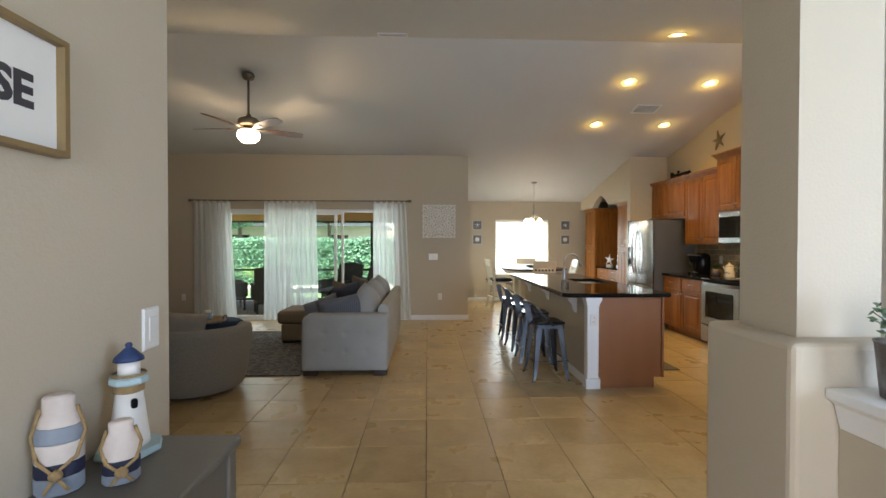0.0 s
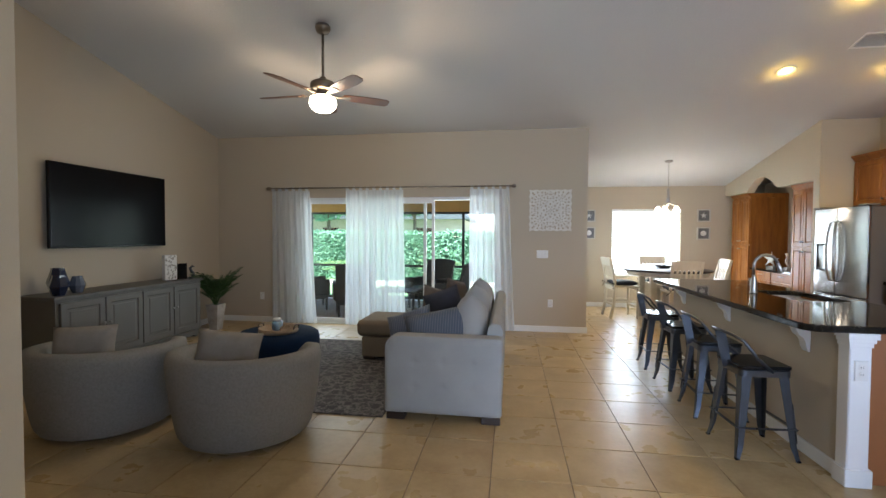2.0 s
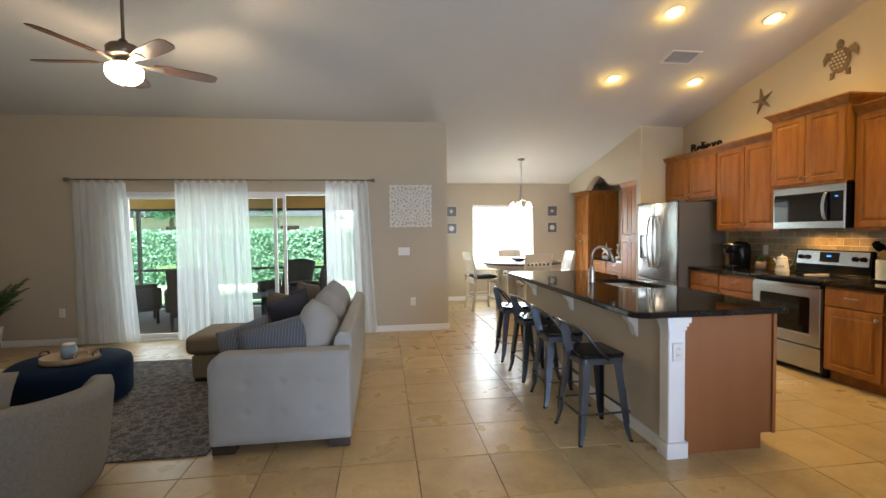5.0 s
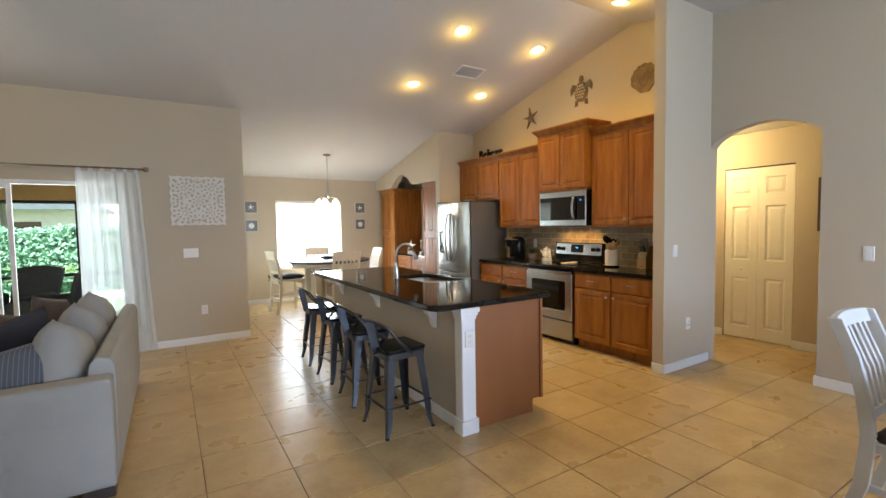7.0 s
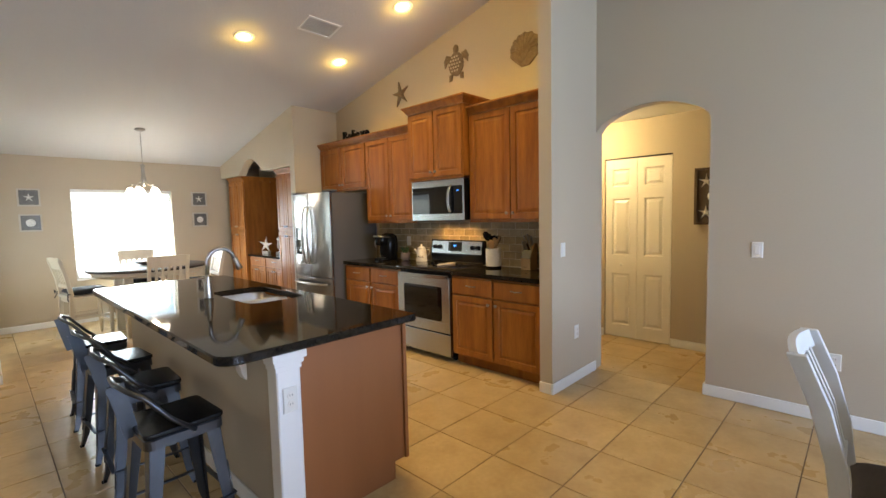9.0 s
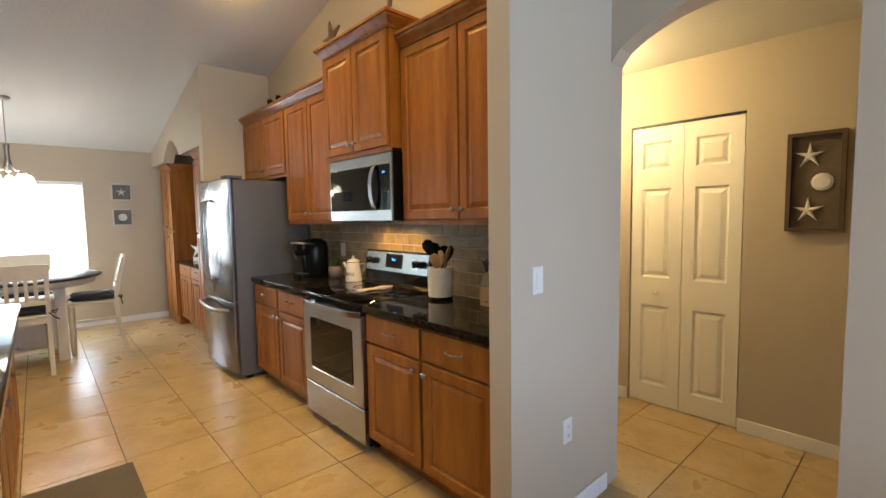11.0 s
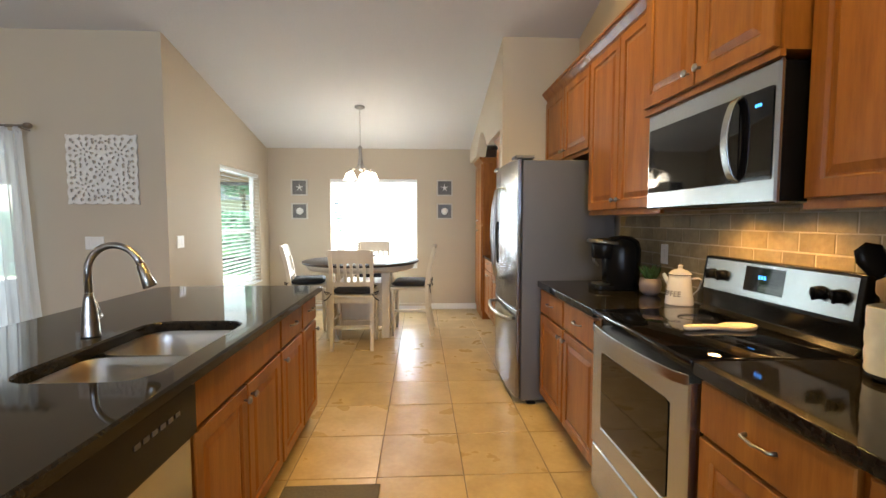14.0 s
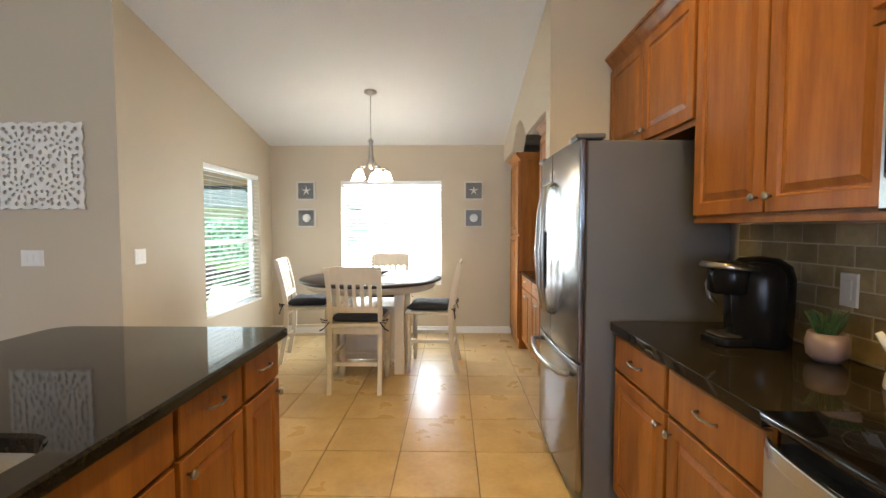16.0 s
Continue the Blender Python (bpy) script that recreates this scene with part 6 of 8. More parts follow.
def pub_chair(at, rz, label, mat=None):
    """Counter-height chair facing local +y."""
    mat = mat or CREAM
    c = thing("pub_chair", at, rz, label, "chair", "chairs round the breakfast table")
    S = 0.57
    for sx in (-1, 1):
        bm = B()
        pts = [(sx * 0.205, -0.27, 0.0), (sx * 0.205, -0.215, 0.28), (sx * 0.205, -0.20, S), (sx * 0.205, -0.235, 0.80), (sx * 0.205, -0.29, 1.02)]
        for a, b in zip(pts, pts[1:]):
            beam(bm, a, b, 0.034, 0.042)
        part("back_leg", bm, mat, c)
        bm = B()
        lathe(bm, [(0, 0), (0.014, 0), (0.018, 0.05), (0.024, 0.07), (0.016, 0.085), (0.024, 0.10), (0.022, 0.30), (0.024, S - 0.06), (0.024, S - 0.03), (0, S - 0.03)], 12, (sx * 0.20, 0.19, 0))
        part("front_leg", bm, mat, c, "turned front leg", True)
    bm = B()
    box(bm, -0.225, 0.225, -0.225, 0.22, S - 0.03, S, 0.006)
    part("seat", bm, mat, c)
    for a in ((-0.19, 0.19, -0.21, -0.19), (-0.19, 0.19, 0.18, 0.20)):
        bm = B()
        box(bm, a[0], a[1], a[2], a[3], S - 0.085, S - 0.0305)
        part("seat_rail", bm, mat, c)
    for (a, b) in (((-0.18, -0.225, 0.24), (0.18, -0.225, 0.24)), ((-0.19, 0.19, 0.20), (0.19, 0.19, 0.20)), ((-0.20, -0.22, 0.29), (-0.20, 0.18, 0.29)), ((0.20, -0.22, 0.29), (0.20, 0.18, 0.29))):
        bm = B()
        beam(bm, a, b, 0.018, 0.030)
        part("stretcher", bm, mat, c)
    bm = B()
    top = [(-0.225, 0.90), (0.225, 0.90), (0.23, 1.035), (0.12, 1.045), (0.0, 1.04), (-0.12, 1.045), (-0.23, 1.035)]
    prism(bm, top, -0.012, 0.012, "y")
    for v in bm.verts:
        v.co.y += -0.262 - (v.co.z - 0.9) * 0.25
    part("top_rail", bm, mat, c, "broad curved top rail")
    bm = B()
    beam(bm, (-0.19, -0.213, 0.685), (0.19, -0.213, 0.685), 0.022, 0.045)
    part("lower_rail", bm, mat, c)
    for i in range(5):
        x = -0.13 + i * 0.065
        bm = B()
        beam(bm, (x, -0.217, 0.70), (x, -0.262, 0.91), 0.028, 0.012)
        part("slat", bm, mat, c)
    bm = B()
    cushion(bm, 0.44, 0.42, 0.075, Matrix.Translation((0, 0.0, S + 0.037)) @ pose(0, 0, 0, 90), 10, 6)
    cu = part("seat_cushion", bm, CHARC, c, "charcoal tied seat cushion", True)
    for sx in (-1, 1):
        bm = B()
        x = sx * 0.205
        tube(bm, [(x, -0.20, S + 0.03), (x + sx * 0.035, -0.24, S + 0.03), (x + sx * 0.07, -0.25, S + 0.05), (x + sx * 0.05, -0.25, S + 0.015), (x, -0.235, S + 0.02), (x + sx * 0.04, -0.25, S - 0.03), (x + sx * 0.075, -0.25, S - 0.05)], 0.006, 6)
        part("tie", bm, CHARC, cu)
    return c


pub_chair((2.655, 9.03, 0), 0, "cream slat-back counter-height chair with a charcoal cushion at the table")
pub_chair((1.98, 9.80, 0), -82, "cream slat-back counter-height chair angled beside the window")
pub_chair((3.24, 9.56, 0), 86, "cream slat-back counter-height chair beside the built-in desk")
pub_chair((2.70, 10.30, 0), 180, "cream slat-back counter-height chair with its back to the bright window")
bw = thing("bowl", (2.66, 9.78, TH + 0.003), 0, "dark shallow bowl on a white runner", "bowl")
bm = B()
lathe(bm, [(0, 0), (0.06, 0), (0.16, 0.045), (0.17, 0.05), (0.15, 0.042), (0.06, 0.008), (0, 0.008)], 28)
part("body", bm, DARKW, bw, smooth=True)
rn_ = thing("placemat", (2.80, 9.60, TH), 0, "pale cloth table runner on the dark table", "table runner")
bm = B()
box(bm, -0.17, 0.17, -0.45, 0.45, 0.0005, 0.0025)
part("cloth", bm, WHITER, rn_)

# ---- chandelier ----
ch = thing("chandelier", (2.65, 9.62, roof(9.62)), 0, "brushed nickel chandelier with lit frosted bell shades over the table", "chandelier")
bm = B()
lathe(bm, [(0, 0.01), (0.06, 0.01), (0.062, -0.012), (0.03, -0.03), (0, -0.03)], 24)
part("canopy", bm, NICKEL, ch, smooth=True)
bm = B()
tube(bm, [(0, 0, -0.03), (0, 0, -0.46)], 0.004, 8)
part("chain", bm, NICKEL, ch, smooth=True)
bm = B()
lathe(bm, [(0, -0.45), (0.012, -0.455), (0.028, -0.475), (0.018, -0.50), (0.022, -0.60), (0.034, -0.66), (0.02, -0.70), (0.03, -0.725), (0.012, -0.745), (0, -0.75)], 20)
part("column", bm, NICKEL, ch, smooth=True)
for i in range(5):
    a = radians(18 + 72 * i)
    ca, sa = math.cos(a), math.sin(a)
    bm = B()
    tube(bm, [(0.015 * ca, 0.015 * sa, -0.64), (0.05 * ca, 0.05 * sa, -0.70), (0.09 * ca, 0.09 * sa, -0.735), (0.145 * ca, 0.145 * sa, -0.725), (0.155 * ca, 0.155 * sa, -0.75)], 0.006, 8)
    lathe(bm, [(0, -0.735), (0.022, -0.74), (0.022, -0.765), (0, -0.765)], 14, (0.155 * ca, 0.155 * sa, 0))
    ar = part("arm", bm, NICKEL, ch, smooth=True)
    bm = B()
    lathe(bm, [(0.02, -0.766), (0.035, -0.785), (0.046, -0.82), (0.060, -0.855), (0.058, -0.855), (0.042, -0.82), (0.03, -0.785), (0.016, -0.768)], 22, (0.155 * ca, 0.155 * sa, 0))
    ob = part("shade", bm, glow("lit_frosted_shade", (1.0, 0.90, 0.72), 2.0) if i == 0 else bpy.data.materials["lit_frosted_shade"], ar, "lit frosted bell shade", True)
    ob.visible_shadow = False


# ---- wall things ----
def star_shape(r, w, n=5, rot=90):
    out = []
    for i in range(n * 2):
        a = radians(rot + 180 * i / n)
        q = r if i % 2 == 0 else w
        out.append((q * math.cos(a), q * math.sin(a)))
    return out


def puffed(bm, pts, depth, y=0.0, ridge=0.6):
    """A raised plate facing -y: outline pts in x and z, with a higher middle."""
    n = len(pts)
    cx, cz = sum(p[0] for p in pts) / n, sum(p[1] for p in pts) / n
    a = [bm.verts.new((p[0], y, p[1])) for p in pts]
    b = [bm.verts.new((p[0], y - depth * 0.5, p[1])) for p in pts]
    c = [bm.verts.new((cx + (p[0] - cx) * ridge, y - depth, cz + (p[1] - cz) * ridge)) for p in pts]
    for r1, r2 in ((a, b), (b, c)):
        for i in range(n):
            bm.faces.new((r1[i], r1[(i + 1) % n], r2[(i + 1) % n], r2[i]))
    o = bm.verts.new((cx, y - depth * 1.15, cz))
    for i in range(n):
        bm.faces.new((c[i], c[(i + 1) % n], o))
    bm.faces.new(a[::-1])
    bmesh.ops.recalc_face_normals(bm, faces=bm.faces)


WX = XR - 0.002
c = thing("starfish_decoration", (WX, 6.84, 2.945), -90, "tan carved starfish hung on the yellow-lit kitchen wall", "wall decoration")
bm = B()
puffed(bm, star_shape(0.155, 0.045, 5, 100), 0.03)
part("starfish", bm, TAN, c)
c = thing("turtle_decoration", (WX, 5.92, 3.08), -90, "tan carved openwork sea turtle hung above the cabinets", "wall decoration")
bm = B()
puffed(bm, [(0.105 * math.cos(radians(i * 20)), 0.125 * math.sin(radians(i * 20))) for i in range(18)], 0.025)
tu = part("turtle_shell", bm, TAN, c)
bm = B()
for i in range(-2, 3):
    for j in range(-2, 3):
        x, z = i * 0.036 + (0.018 if j % 2 else 0), j * 0.036
        if (x / 0.085) ** 2 + (z / 0.10) ** 2 < 1:
            puffed(bm, [(x + 0.013 * math.cos(radians(k * 60)), z + 0.013 * math.sin(radians(k * 60))) for k in range(6)], 0.006, -0.0285, 0.7)
part("shell_scutes", bm, MORTAR, tu, kind="stuff")
bm = B()
puffed(bm, [(0.035 * math.cos(radians(i * 30)), 0.155 + 0.05 * math.sin(radians(i * 30))) for i in range(12)], 0.03)
part("head", bm, TAN, c)
for sx in (-1, 1):
    bm = B()
    puffed(bm, [(sx * 0.08, 0.10), (sx * 0.14, 0.12), (sx * 0.175, 0.06), (sx * 0.165, -0.01), (sx * 0.13, 0.03), (sx * 0.09, 0.05)], 0.02)
    part("flipper", bm, TAN, c)
    bm = B()
    puffed(bm, [(sx * 0.05, -0.10), (sx * 0.10, -0.10), (sx * 0.10, -0.17), (sx * 0.06, -0.16)], 0.02)
    part("flipper", bm, TAN, c)
c = thing("scallop_decoration", (WX, 5.04, 3.0), -90, "tan carved scallop shell hung above the cabinets", "wall decoration")
bm = B()
rim = [(0.045, -0.15)]
for i in range(19):
    a = radians(-25 + 230 * i / 18)
    r = 0.165 + (0.008 if i % 2 else -0.006)
    rim.append((r * math.cos(a), r * math.sin(a) * 0.95))
rim.append((-0.045, -0.15))
puffed(bm, rim, 0.03, 0, 0.8)
part("shell", bm, TAN, c)
for i in range(9):
    a = radians(0 + 180 * i / 8)
    bm = B()
    tube(bm, [(0.0, -0.03, -0.10), (0.075 * math.cos(a), -0.036, 0.075 * math.sin(a)), (0.15 * math.cos(a), -0.026, 0.145 * math.sin(a))], [0.005, 0.010, 0.012], 6)
    part("rib", bm, TAN, c, smooth=True)


def text_mesh(body, size, depth=0.0, bold=0.0):
    cu_ = bpy.data.curves.new("text", "FONT")
    cu_.body, cu_.size, cu_.extrude, cu_.resolution_u = body, size, depth, 3
    cu_.offset = bold
    tmp = bpy.data.objects.new("text", cu_)
    scene.collection.objects.link(tmp)
    me = bpy.data.meshes.new_from_object(tmp.evaluated_get(bpy.context.evaluated_depsgraph_get()))
    bpy.data.objects.remove(tmp)
    bpy.data.curves.remove(cu_)
    return me


c = thing("word_sign", (4.62, 7.86, 2.4705), -90, "black cut-out word sign standing on the cabinet tops", "sign")
x = 0.0
for ltr in "Believe":
    me = text_mesh(ltr, 0.19, 0.012)
    me.transform(Matrix.Rotation(radians(90), 4, "X"))
    xs = [v.co.x for v in me.vertices]
    zs = [v.co.z for v in me.vertices]
    me.transform(Matrix.Translation((x - min(xs), 0, 0.012 - min(zs))))
    me.materials.append(BLACKP)
    o = new("letter", me)
    o.parent = c
    x += max(xs) - min(xs) + 0.022
bm = B()
box(bm, -0.01, x, -0.02, 0.02, 0.0, 0.0125)
part("base", bm, BLACKP, c)


def framed(name, at, rz, w, h, d, label, frame_mat, back_mat, motif, group="framed shell boxes"):
    c = thing(name, at, rz, label, "picture", group)
    f = 0.018
    bm = B()
    for a in ((-w / 2, w / 2, h / 2 - f, h / 2), (-w / 2, w / 2, -h / 2, -h / 2 + f), (-w / 2, -w / 2 + f, -h / 2 + f, h / 2 - f), (w / 2 - f, w / 2, -h / 2 + f, h / 2 - f)):
        box(bm, a[0], a[1], -d, 0, a[2], a[3])
    part("frame", bm, frame_mat, c)
    bm = B()
    box(bm, -w / 2 + f, w / 2 - f, -0.006, 0, -h / 2 + f, h / 2 - f)
    part("backing", bm, back_mat, c, "gray cloth backing")
    bm = B()
    if motif == "star":
        puffed(bm, star_shape(w * 0.27, w * 0.07, 5, 90), 0.012, -0.0065)
    else:
        puffed(bm, [(w * 0.22 * math.cos(radians(k * 30)), w * 0.22 * math.sin(radians(k * 30))) for k in range(12)], 0.012, -0.0065, 0.7)
    part("starfish" if motif == "star" else "sand_dollar", bm, WHITER, c, "white " + ("starfish" if motif == "star" else "sand dollar"))
    bm = B()
    box(bm, -w / 2 + f, w / 2 - f, -d + 0.004, -d + 0.006, -h / 2 + f, h / 2 - f)
    g = part("pane", bm, DULLG, c)
    g.visible_shadow = False


GRAYB = material("gray_linen_backing", (0.20, 0.19, 0.18), 0.9, scale=20, bump=0.3)
FRAMEW = material("whitewashed_frame", (0.56, 0.53, 0.47), 0.6, scale=8, bump=0.1)
for x in (1.59, 3.72):
    for z, m_ in ((1.82, "star"), (1.475, "dollar")):
        framed("shell_box", (x, YD - 0.001, z), 0, 0.235, 0.235, 0.035, "small whitewashed shadow box holding a white " + ("starfish" if m_ == "star" else "sand dollar"), FRAMEW, GRAYB, m_)
c = thing("shadow_box", (6.099, 3.77, 1.58), -90, "dark-framed shadow box with white shells on the hall wall", "picture")
bm = B()
w, h, f = 0.26, 0.56, 0.022
for a in ((-w / 2, w / 2, h / 2 - f, h / 2), (-w / 2, w / 2, -h / 2, -h / 2 + f), (-w / 2, -w / 2 + f, -h / 2 + f, h / 2 - f), (w / 2 - f, w / 2, -h / 2 + f, h / 2 - f)):
    box(bm, a[0], a[1], -0.04, 0, a[2], a[3])
part("frame", bm, material("dark_walnut_frame", (0.09, 0.055, 0.03), 0.5, scale=6, bump=0.05), c)
bm = B()
box(bm, -w / 2 + f, w / 2 - f, -0.006, 0, -h / 2 + f, h / 2 - f)
part("backing", bm, material("brown_linen_backing", (0.15, 0.115, 0.08), 0.9, scale=20, bump=0.3), c)
for z, st_ in ((0.15, 1), (0.0, 0), (-0.16, 1)):
    bm = B()
    if st_:
        puffed(bm, star_shape(0.075, 0.02), 0.014, -0.0065)
    else:
        puffed(bm, [(0.05 * math.cos(radians(k * 30)), 0.05 * math.sin(radians(k * 30))) for k in range(12)], 0.014, -0.0065, 0.7)
    bmesh.ops.translate(bm, verts=bm.verts, vec=(-0.03 if st_ else 0.03, 0, z))
    part("shell", bm, WHITER, c)

# carved medallion panel on the living room wall
c = thing("medallion", (0.605, YB - 0.001, 1.78), 0, "square white carved openwork medallion panel on the beige wall", "wall decoration")
bm = B()
W = 0.30
N = 120
cells = {}


def solid(x, z):
    """Whether the lattice is solid at x, z (from -1 to 1)."""
    edge = max(abs(x), abs(z))
    if edge > 0.965 + 0.035 * abs(math.cos(3 * math.pi * (x if abs(z) > abs(x) else z))):
        return False
    if edge > 0.91:
        return True
    ax, az = abs(x), abs(z)
    rosettes = [((0.0, 0.0), ((0.03, 0.10, 4, 0.2, 0.5), (0.13, 0.22, 8, 0.22), (0.25, 0.36, 8, 0.24, 0.5), (0.39, 0.47, 4, 0.10)))]
    rosettes.append(((0.50, 0.50), ((0.05, 0.13, 5, 0.24), (0.17, 0.29, 10, 0.24, 0.3), (0.33, 0.44, 12, 0.22))))
    rosettes.append(((0.0, 0.74), ((0.0, 0.09, 2, 0.30, 0.25), (0.12, 0.20, 6, 0.22))))
    rosettes.append(((0.74, 0.0), ((0.0, 0.09, 2, 0.30), (0.12, 0.20, 6, 0.22))))
    best = min(rosettes, key=lambda q: math.hypot(ax - q[0][0], az - q[0][1]) / q[1][-1][1])
    r, a = math.hypot(ax - best[0][0], az - best[0][1]), math.atan2(az - best[0][1], ax - best[0][0])
    for r0, r1, n, duty, *off in best[1]:
        if r0 < r < r1:
            t = (r - r0) / (r1 - r0)
            ph = ((a / (2 * math.pi) * n + (off[0] if off else 0.0)) % 1) - 0.5
            if abs(ph) < duty * math.sin(math.pi * t) ** 0.6:
                return False
    if math.hypot(ax - 0.84, az - 0.84) < 0.05 or math.hypot(ax - 0.86, az - 0.24) < 0.045 or math.hypot(ax - 0.24, az - 0.86) < 0.045:
        return False
    return True


vmap = {}


def vert(i, j, y):
    k = (i, j, y)
    if k not in vmap:
        vmap[k] = bm.verts.new((-W + 2 * W * i / N, y, -W + 2 * W * j / N))
    return vmap[k]


S_ = [[solid(-1 + 2 * (i + 0.5) / N, -1 + 2 * (j + 0.5) / N) for j in range(N)] for i in range(N)]
for i in range(N):
    for j in range(N):
        if not S_[i][j]:
            continue
        bm.faces.new((vert(i, j, -0.018), vert(i + 1, j, -0.018), vert(i + 1, j + 1, -0.018), vert(i, j + 1, -0.018)))
        for di, dj, p, q in ((-1, 0, (i, j + 1), (i, j)), (1, 0, (i + 1, j), (i + 1, j + 1)), (0, -1, (i, j), (i + 1, j)), (0, 1, (i + 1, j + 1), (i, j + 1))):
            a, b = i + di, j + dj
            if not (0 <= a < N and 0 <= b < N and S_[a][b]):
                bm.faces.new((vert(*p, -0.018), vert(*p, -0.004), vert(*q, -0.004), vert(*q, -0.018)))
part("lattice", bm, material("whitewashed_carving", (0.78, 0.76, 0.70), 0.7, color2=(0.66, 0.63, 0.57), scale=14, amount=0.5, bump=0.2), c)
for dx, dz in ((-0.2, -0.2), (0.2, 0.2)):
    bm = B()
    box(bm, dx - 0.01, dx + 0.01, -0.0035, 0, dz - 0.01, dz + 0.01)
    part("spacer", bm, MORTAR, c)

plate("light_switch", (0.50, YB, 1.14), 0, "triple white light switch beside the carved panel", n=3)
plate("wall_outlet", (0.62, YB, 0.42), 0, "white wall outlet low on the beige wall", "outlet")
plate("wall_outlet", (-3.92, YB, 0.42), 0, "white wall outlet beside the palm", "outlet")
plate("light_switch", (1.13, 8.49, 1.14), 90, "double white light switch near the nook window", n=2)
plate("light_switch", (4.33, 4.408, 1.15), 0, "white light switch on the wall end by the hall")
plate("wall_outlet", (4.56, 4.408, 0.43), 0, "white wall outlet low on the wall end by the hall", "outlet")
plate("light_switch", (4.935, 3.20, 1.15), -90, "white light switch beside the arched opening")
plate("wall_outlet", (4.935, 2.76, 0.42), -90, "white wall outlet in the dining room", "outlet")
plate("light_switch", (4.782, 6.76, 1.145), -90, "white rocker switch on the tiled backsplash")
plate("light_switch", (-0.37, 1.53, 1.15), 90, "white rocker light switch on the entry wall")

# ---- counter things ----
cm = thing("coffee_maker", (4.585, 6.955, 0.9145), -90, "black pod coffee maker with a silver handle on the granite", "coffee maker")
bm = B()
lathe(bm, [(0, 0), (0.104, 0), (0.110, 0.008), (0.116, 0.15), (0.116, 0.25), (0.104, 0.295), (0.066, 0.324), (0, 0.333)], 36, (0, 0.028, 0), sy=1.02)
part("body", bm, BLACKP, cm, "domed glossy black tank", True)
bm = B()
lathe(bm, [(0, 0.19), (0.066, 0.19), (0.076, 0.20), (0.080, 0.27), (0.070, 0.298), (0.04, 0.312), (0, 0.316)], 30, (0, -0.085, 0))
part("brew_head", bm, BLACKP, cm, "overhanging round brew head", True)
bm = B()
prism(bm, rrect(-0.082, 0.082, -0.165, 0.0, 0.045, 6), 0.0, 0.03)
soften(part("foot", bm, BLACKP, cm), 0.006, 3)
bm = B()
prism(bm, rrect(-0.062, 0.062, -0.15, -0.05, 0.03, 5), 0.0305, 0.037)
soften(part("drip_tray", bm, NICKEL, cm, "silver drip tray"), 0.003)
bm = B()
tube(bm, [(-0.085, -0.03, 0.285), (-0.078, -0.12, 0.296), (-0.045, -0.172, 0.300), (0.045, -0.172, 0.300), (0.078, -0.12, 0.296), (0.085, -0.03, 0.285)], [0.009, 0.011, 0.013, 0.013, 0.011, 0.009], 10, flat=0.6)
part("handle", bm, NICKEL, cm, "silver lift handle", True)
bm = B()
tube(bm, [(-0.074, -0.115, 0.255), (-0.088, -0.122, 0.215), (-0.080, -0.118, 0.165), (-0.070, -0.09, 0.135)], [0.007, 0.010, 0.009, 0.006], 10)
part("trim_arc", bm, NICKEL, cm, "curved silver side trim", True)
cm.scale = (0.97, 0.97, 1.0)
POTM = material("mauve_glaze", (0.30, 0.22, 0.20), 0.3, scale=5, bump=0.02)
pp = thing("succulent_pot", (4.68, 6.72, 0.9145), 0, "small mauve pot with a green succulent on the granite", "plant")
bm = B()
lathe(bm, [(0, 0), (0.035, 0), (0.055, 0.02), (0.06, 0.06), (0.052, 0.095), (0.047, 0.095), (0.045, 0.08), (0, 0.08)], 24)
part("pot", bm, POTM, pp, "round mauve pot", True)
bm = B()
rn = random.Random(5)
for i in range(60):
    a, t = rn.uniform(0, 6.28), rn.uniform(0.1, 0.95)
    l_n = rn.uniform(0.06, 0.10)
    p0 = Vector((0.02 * math.cos(a) * t, 0.02 * math.sin(a) * t, 0.08))
    p2 = p0 + Vector((math.cos(a) * t * 0.6, math.sin(a) * t * 0.6, 1)).normalized() * l_n
    tube(bm, [p0, p0.lerp(p2, 0.5), p2], [0.005, 0.006, 0.001], 5)
part("leaves", bm, LEAF, pp, "spiky green leaves", kind="stuff")
ENAM = material("cream_enamel", (0.82, 0.80, 0.76), 0.25, scale=5, amount=0.15, bump=0)
INK = material("dark_brown_ink", (0.03, 0.02, 0.016), 0.5, bump=0)
cf = thing("coffee_pot", (4.678, 6.43, 0.9145), -48, "cream enamel pitcher lettered COFFEE with a lid and handle", "pitcher")
bm = B()
lathe(bm, [(0, 0), (0.066, 0), (0.068, 0.006), (0.052, 0.13), (0.05, 0.15), (0.046, 0.15), (0.045, 0.14), (0, 0.14)], 32)
body = part("body", bm, ENAM, cf, smooth=True)
bm = B()
lathe(bm, [(0.054, 0.151), (0.054, 0.157), (0.035, 0.172), (0.012, 0.18), (0.010, 0.19), (0.013, 0.198), (0, 0.202)], 28)
lathe(bm, [(0, 0.1505), (0.054, 0.1505)], 28)
part("lid", bm, ENAM, cf, "domed lid", True)
bm = B()
lathe(bm, [(0.0535, 0.1495), (0.0562, 0.1515), (0.0535, 0.1535)], 28)
part("rim", bm, INK, cf, "dark rim line", True)
bm = B()
tube(bm, [(0.046, 0, 0.132), (0.085, 0, 0.140), (0.100, 0, 0.130), (0.088, 0, 0.085), (0.058, 0, 0.05)], [0.006, 0.007, 0.007, 0.006, 0.005], 8, flat=0.6)
part("handle", bm, ENAM, cf, smooth=True)
bm = B()
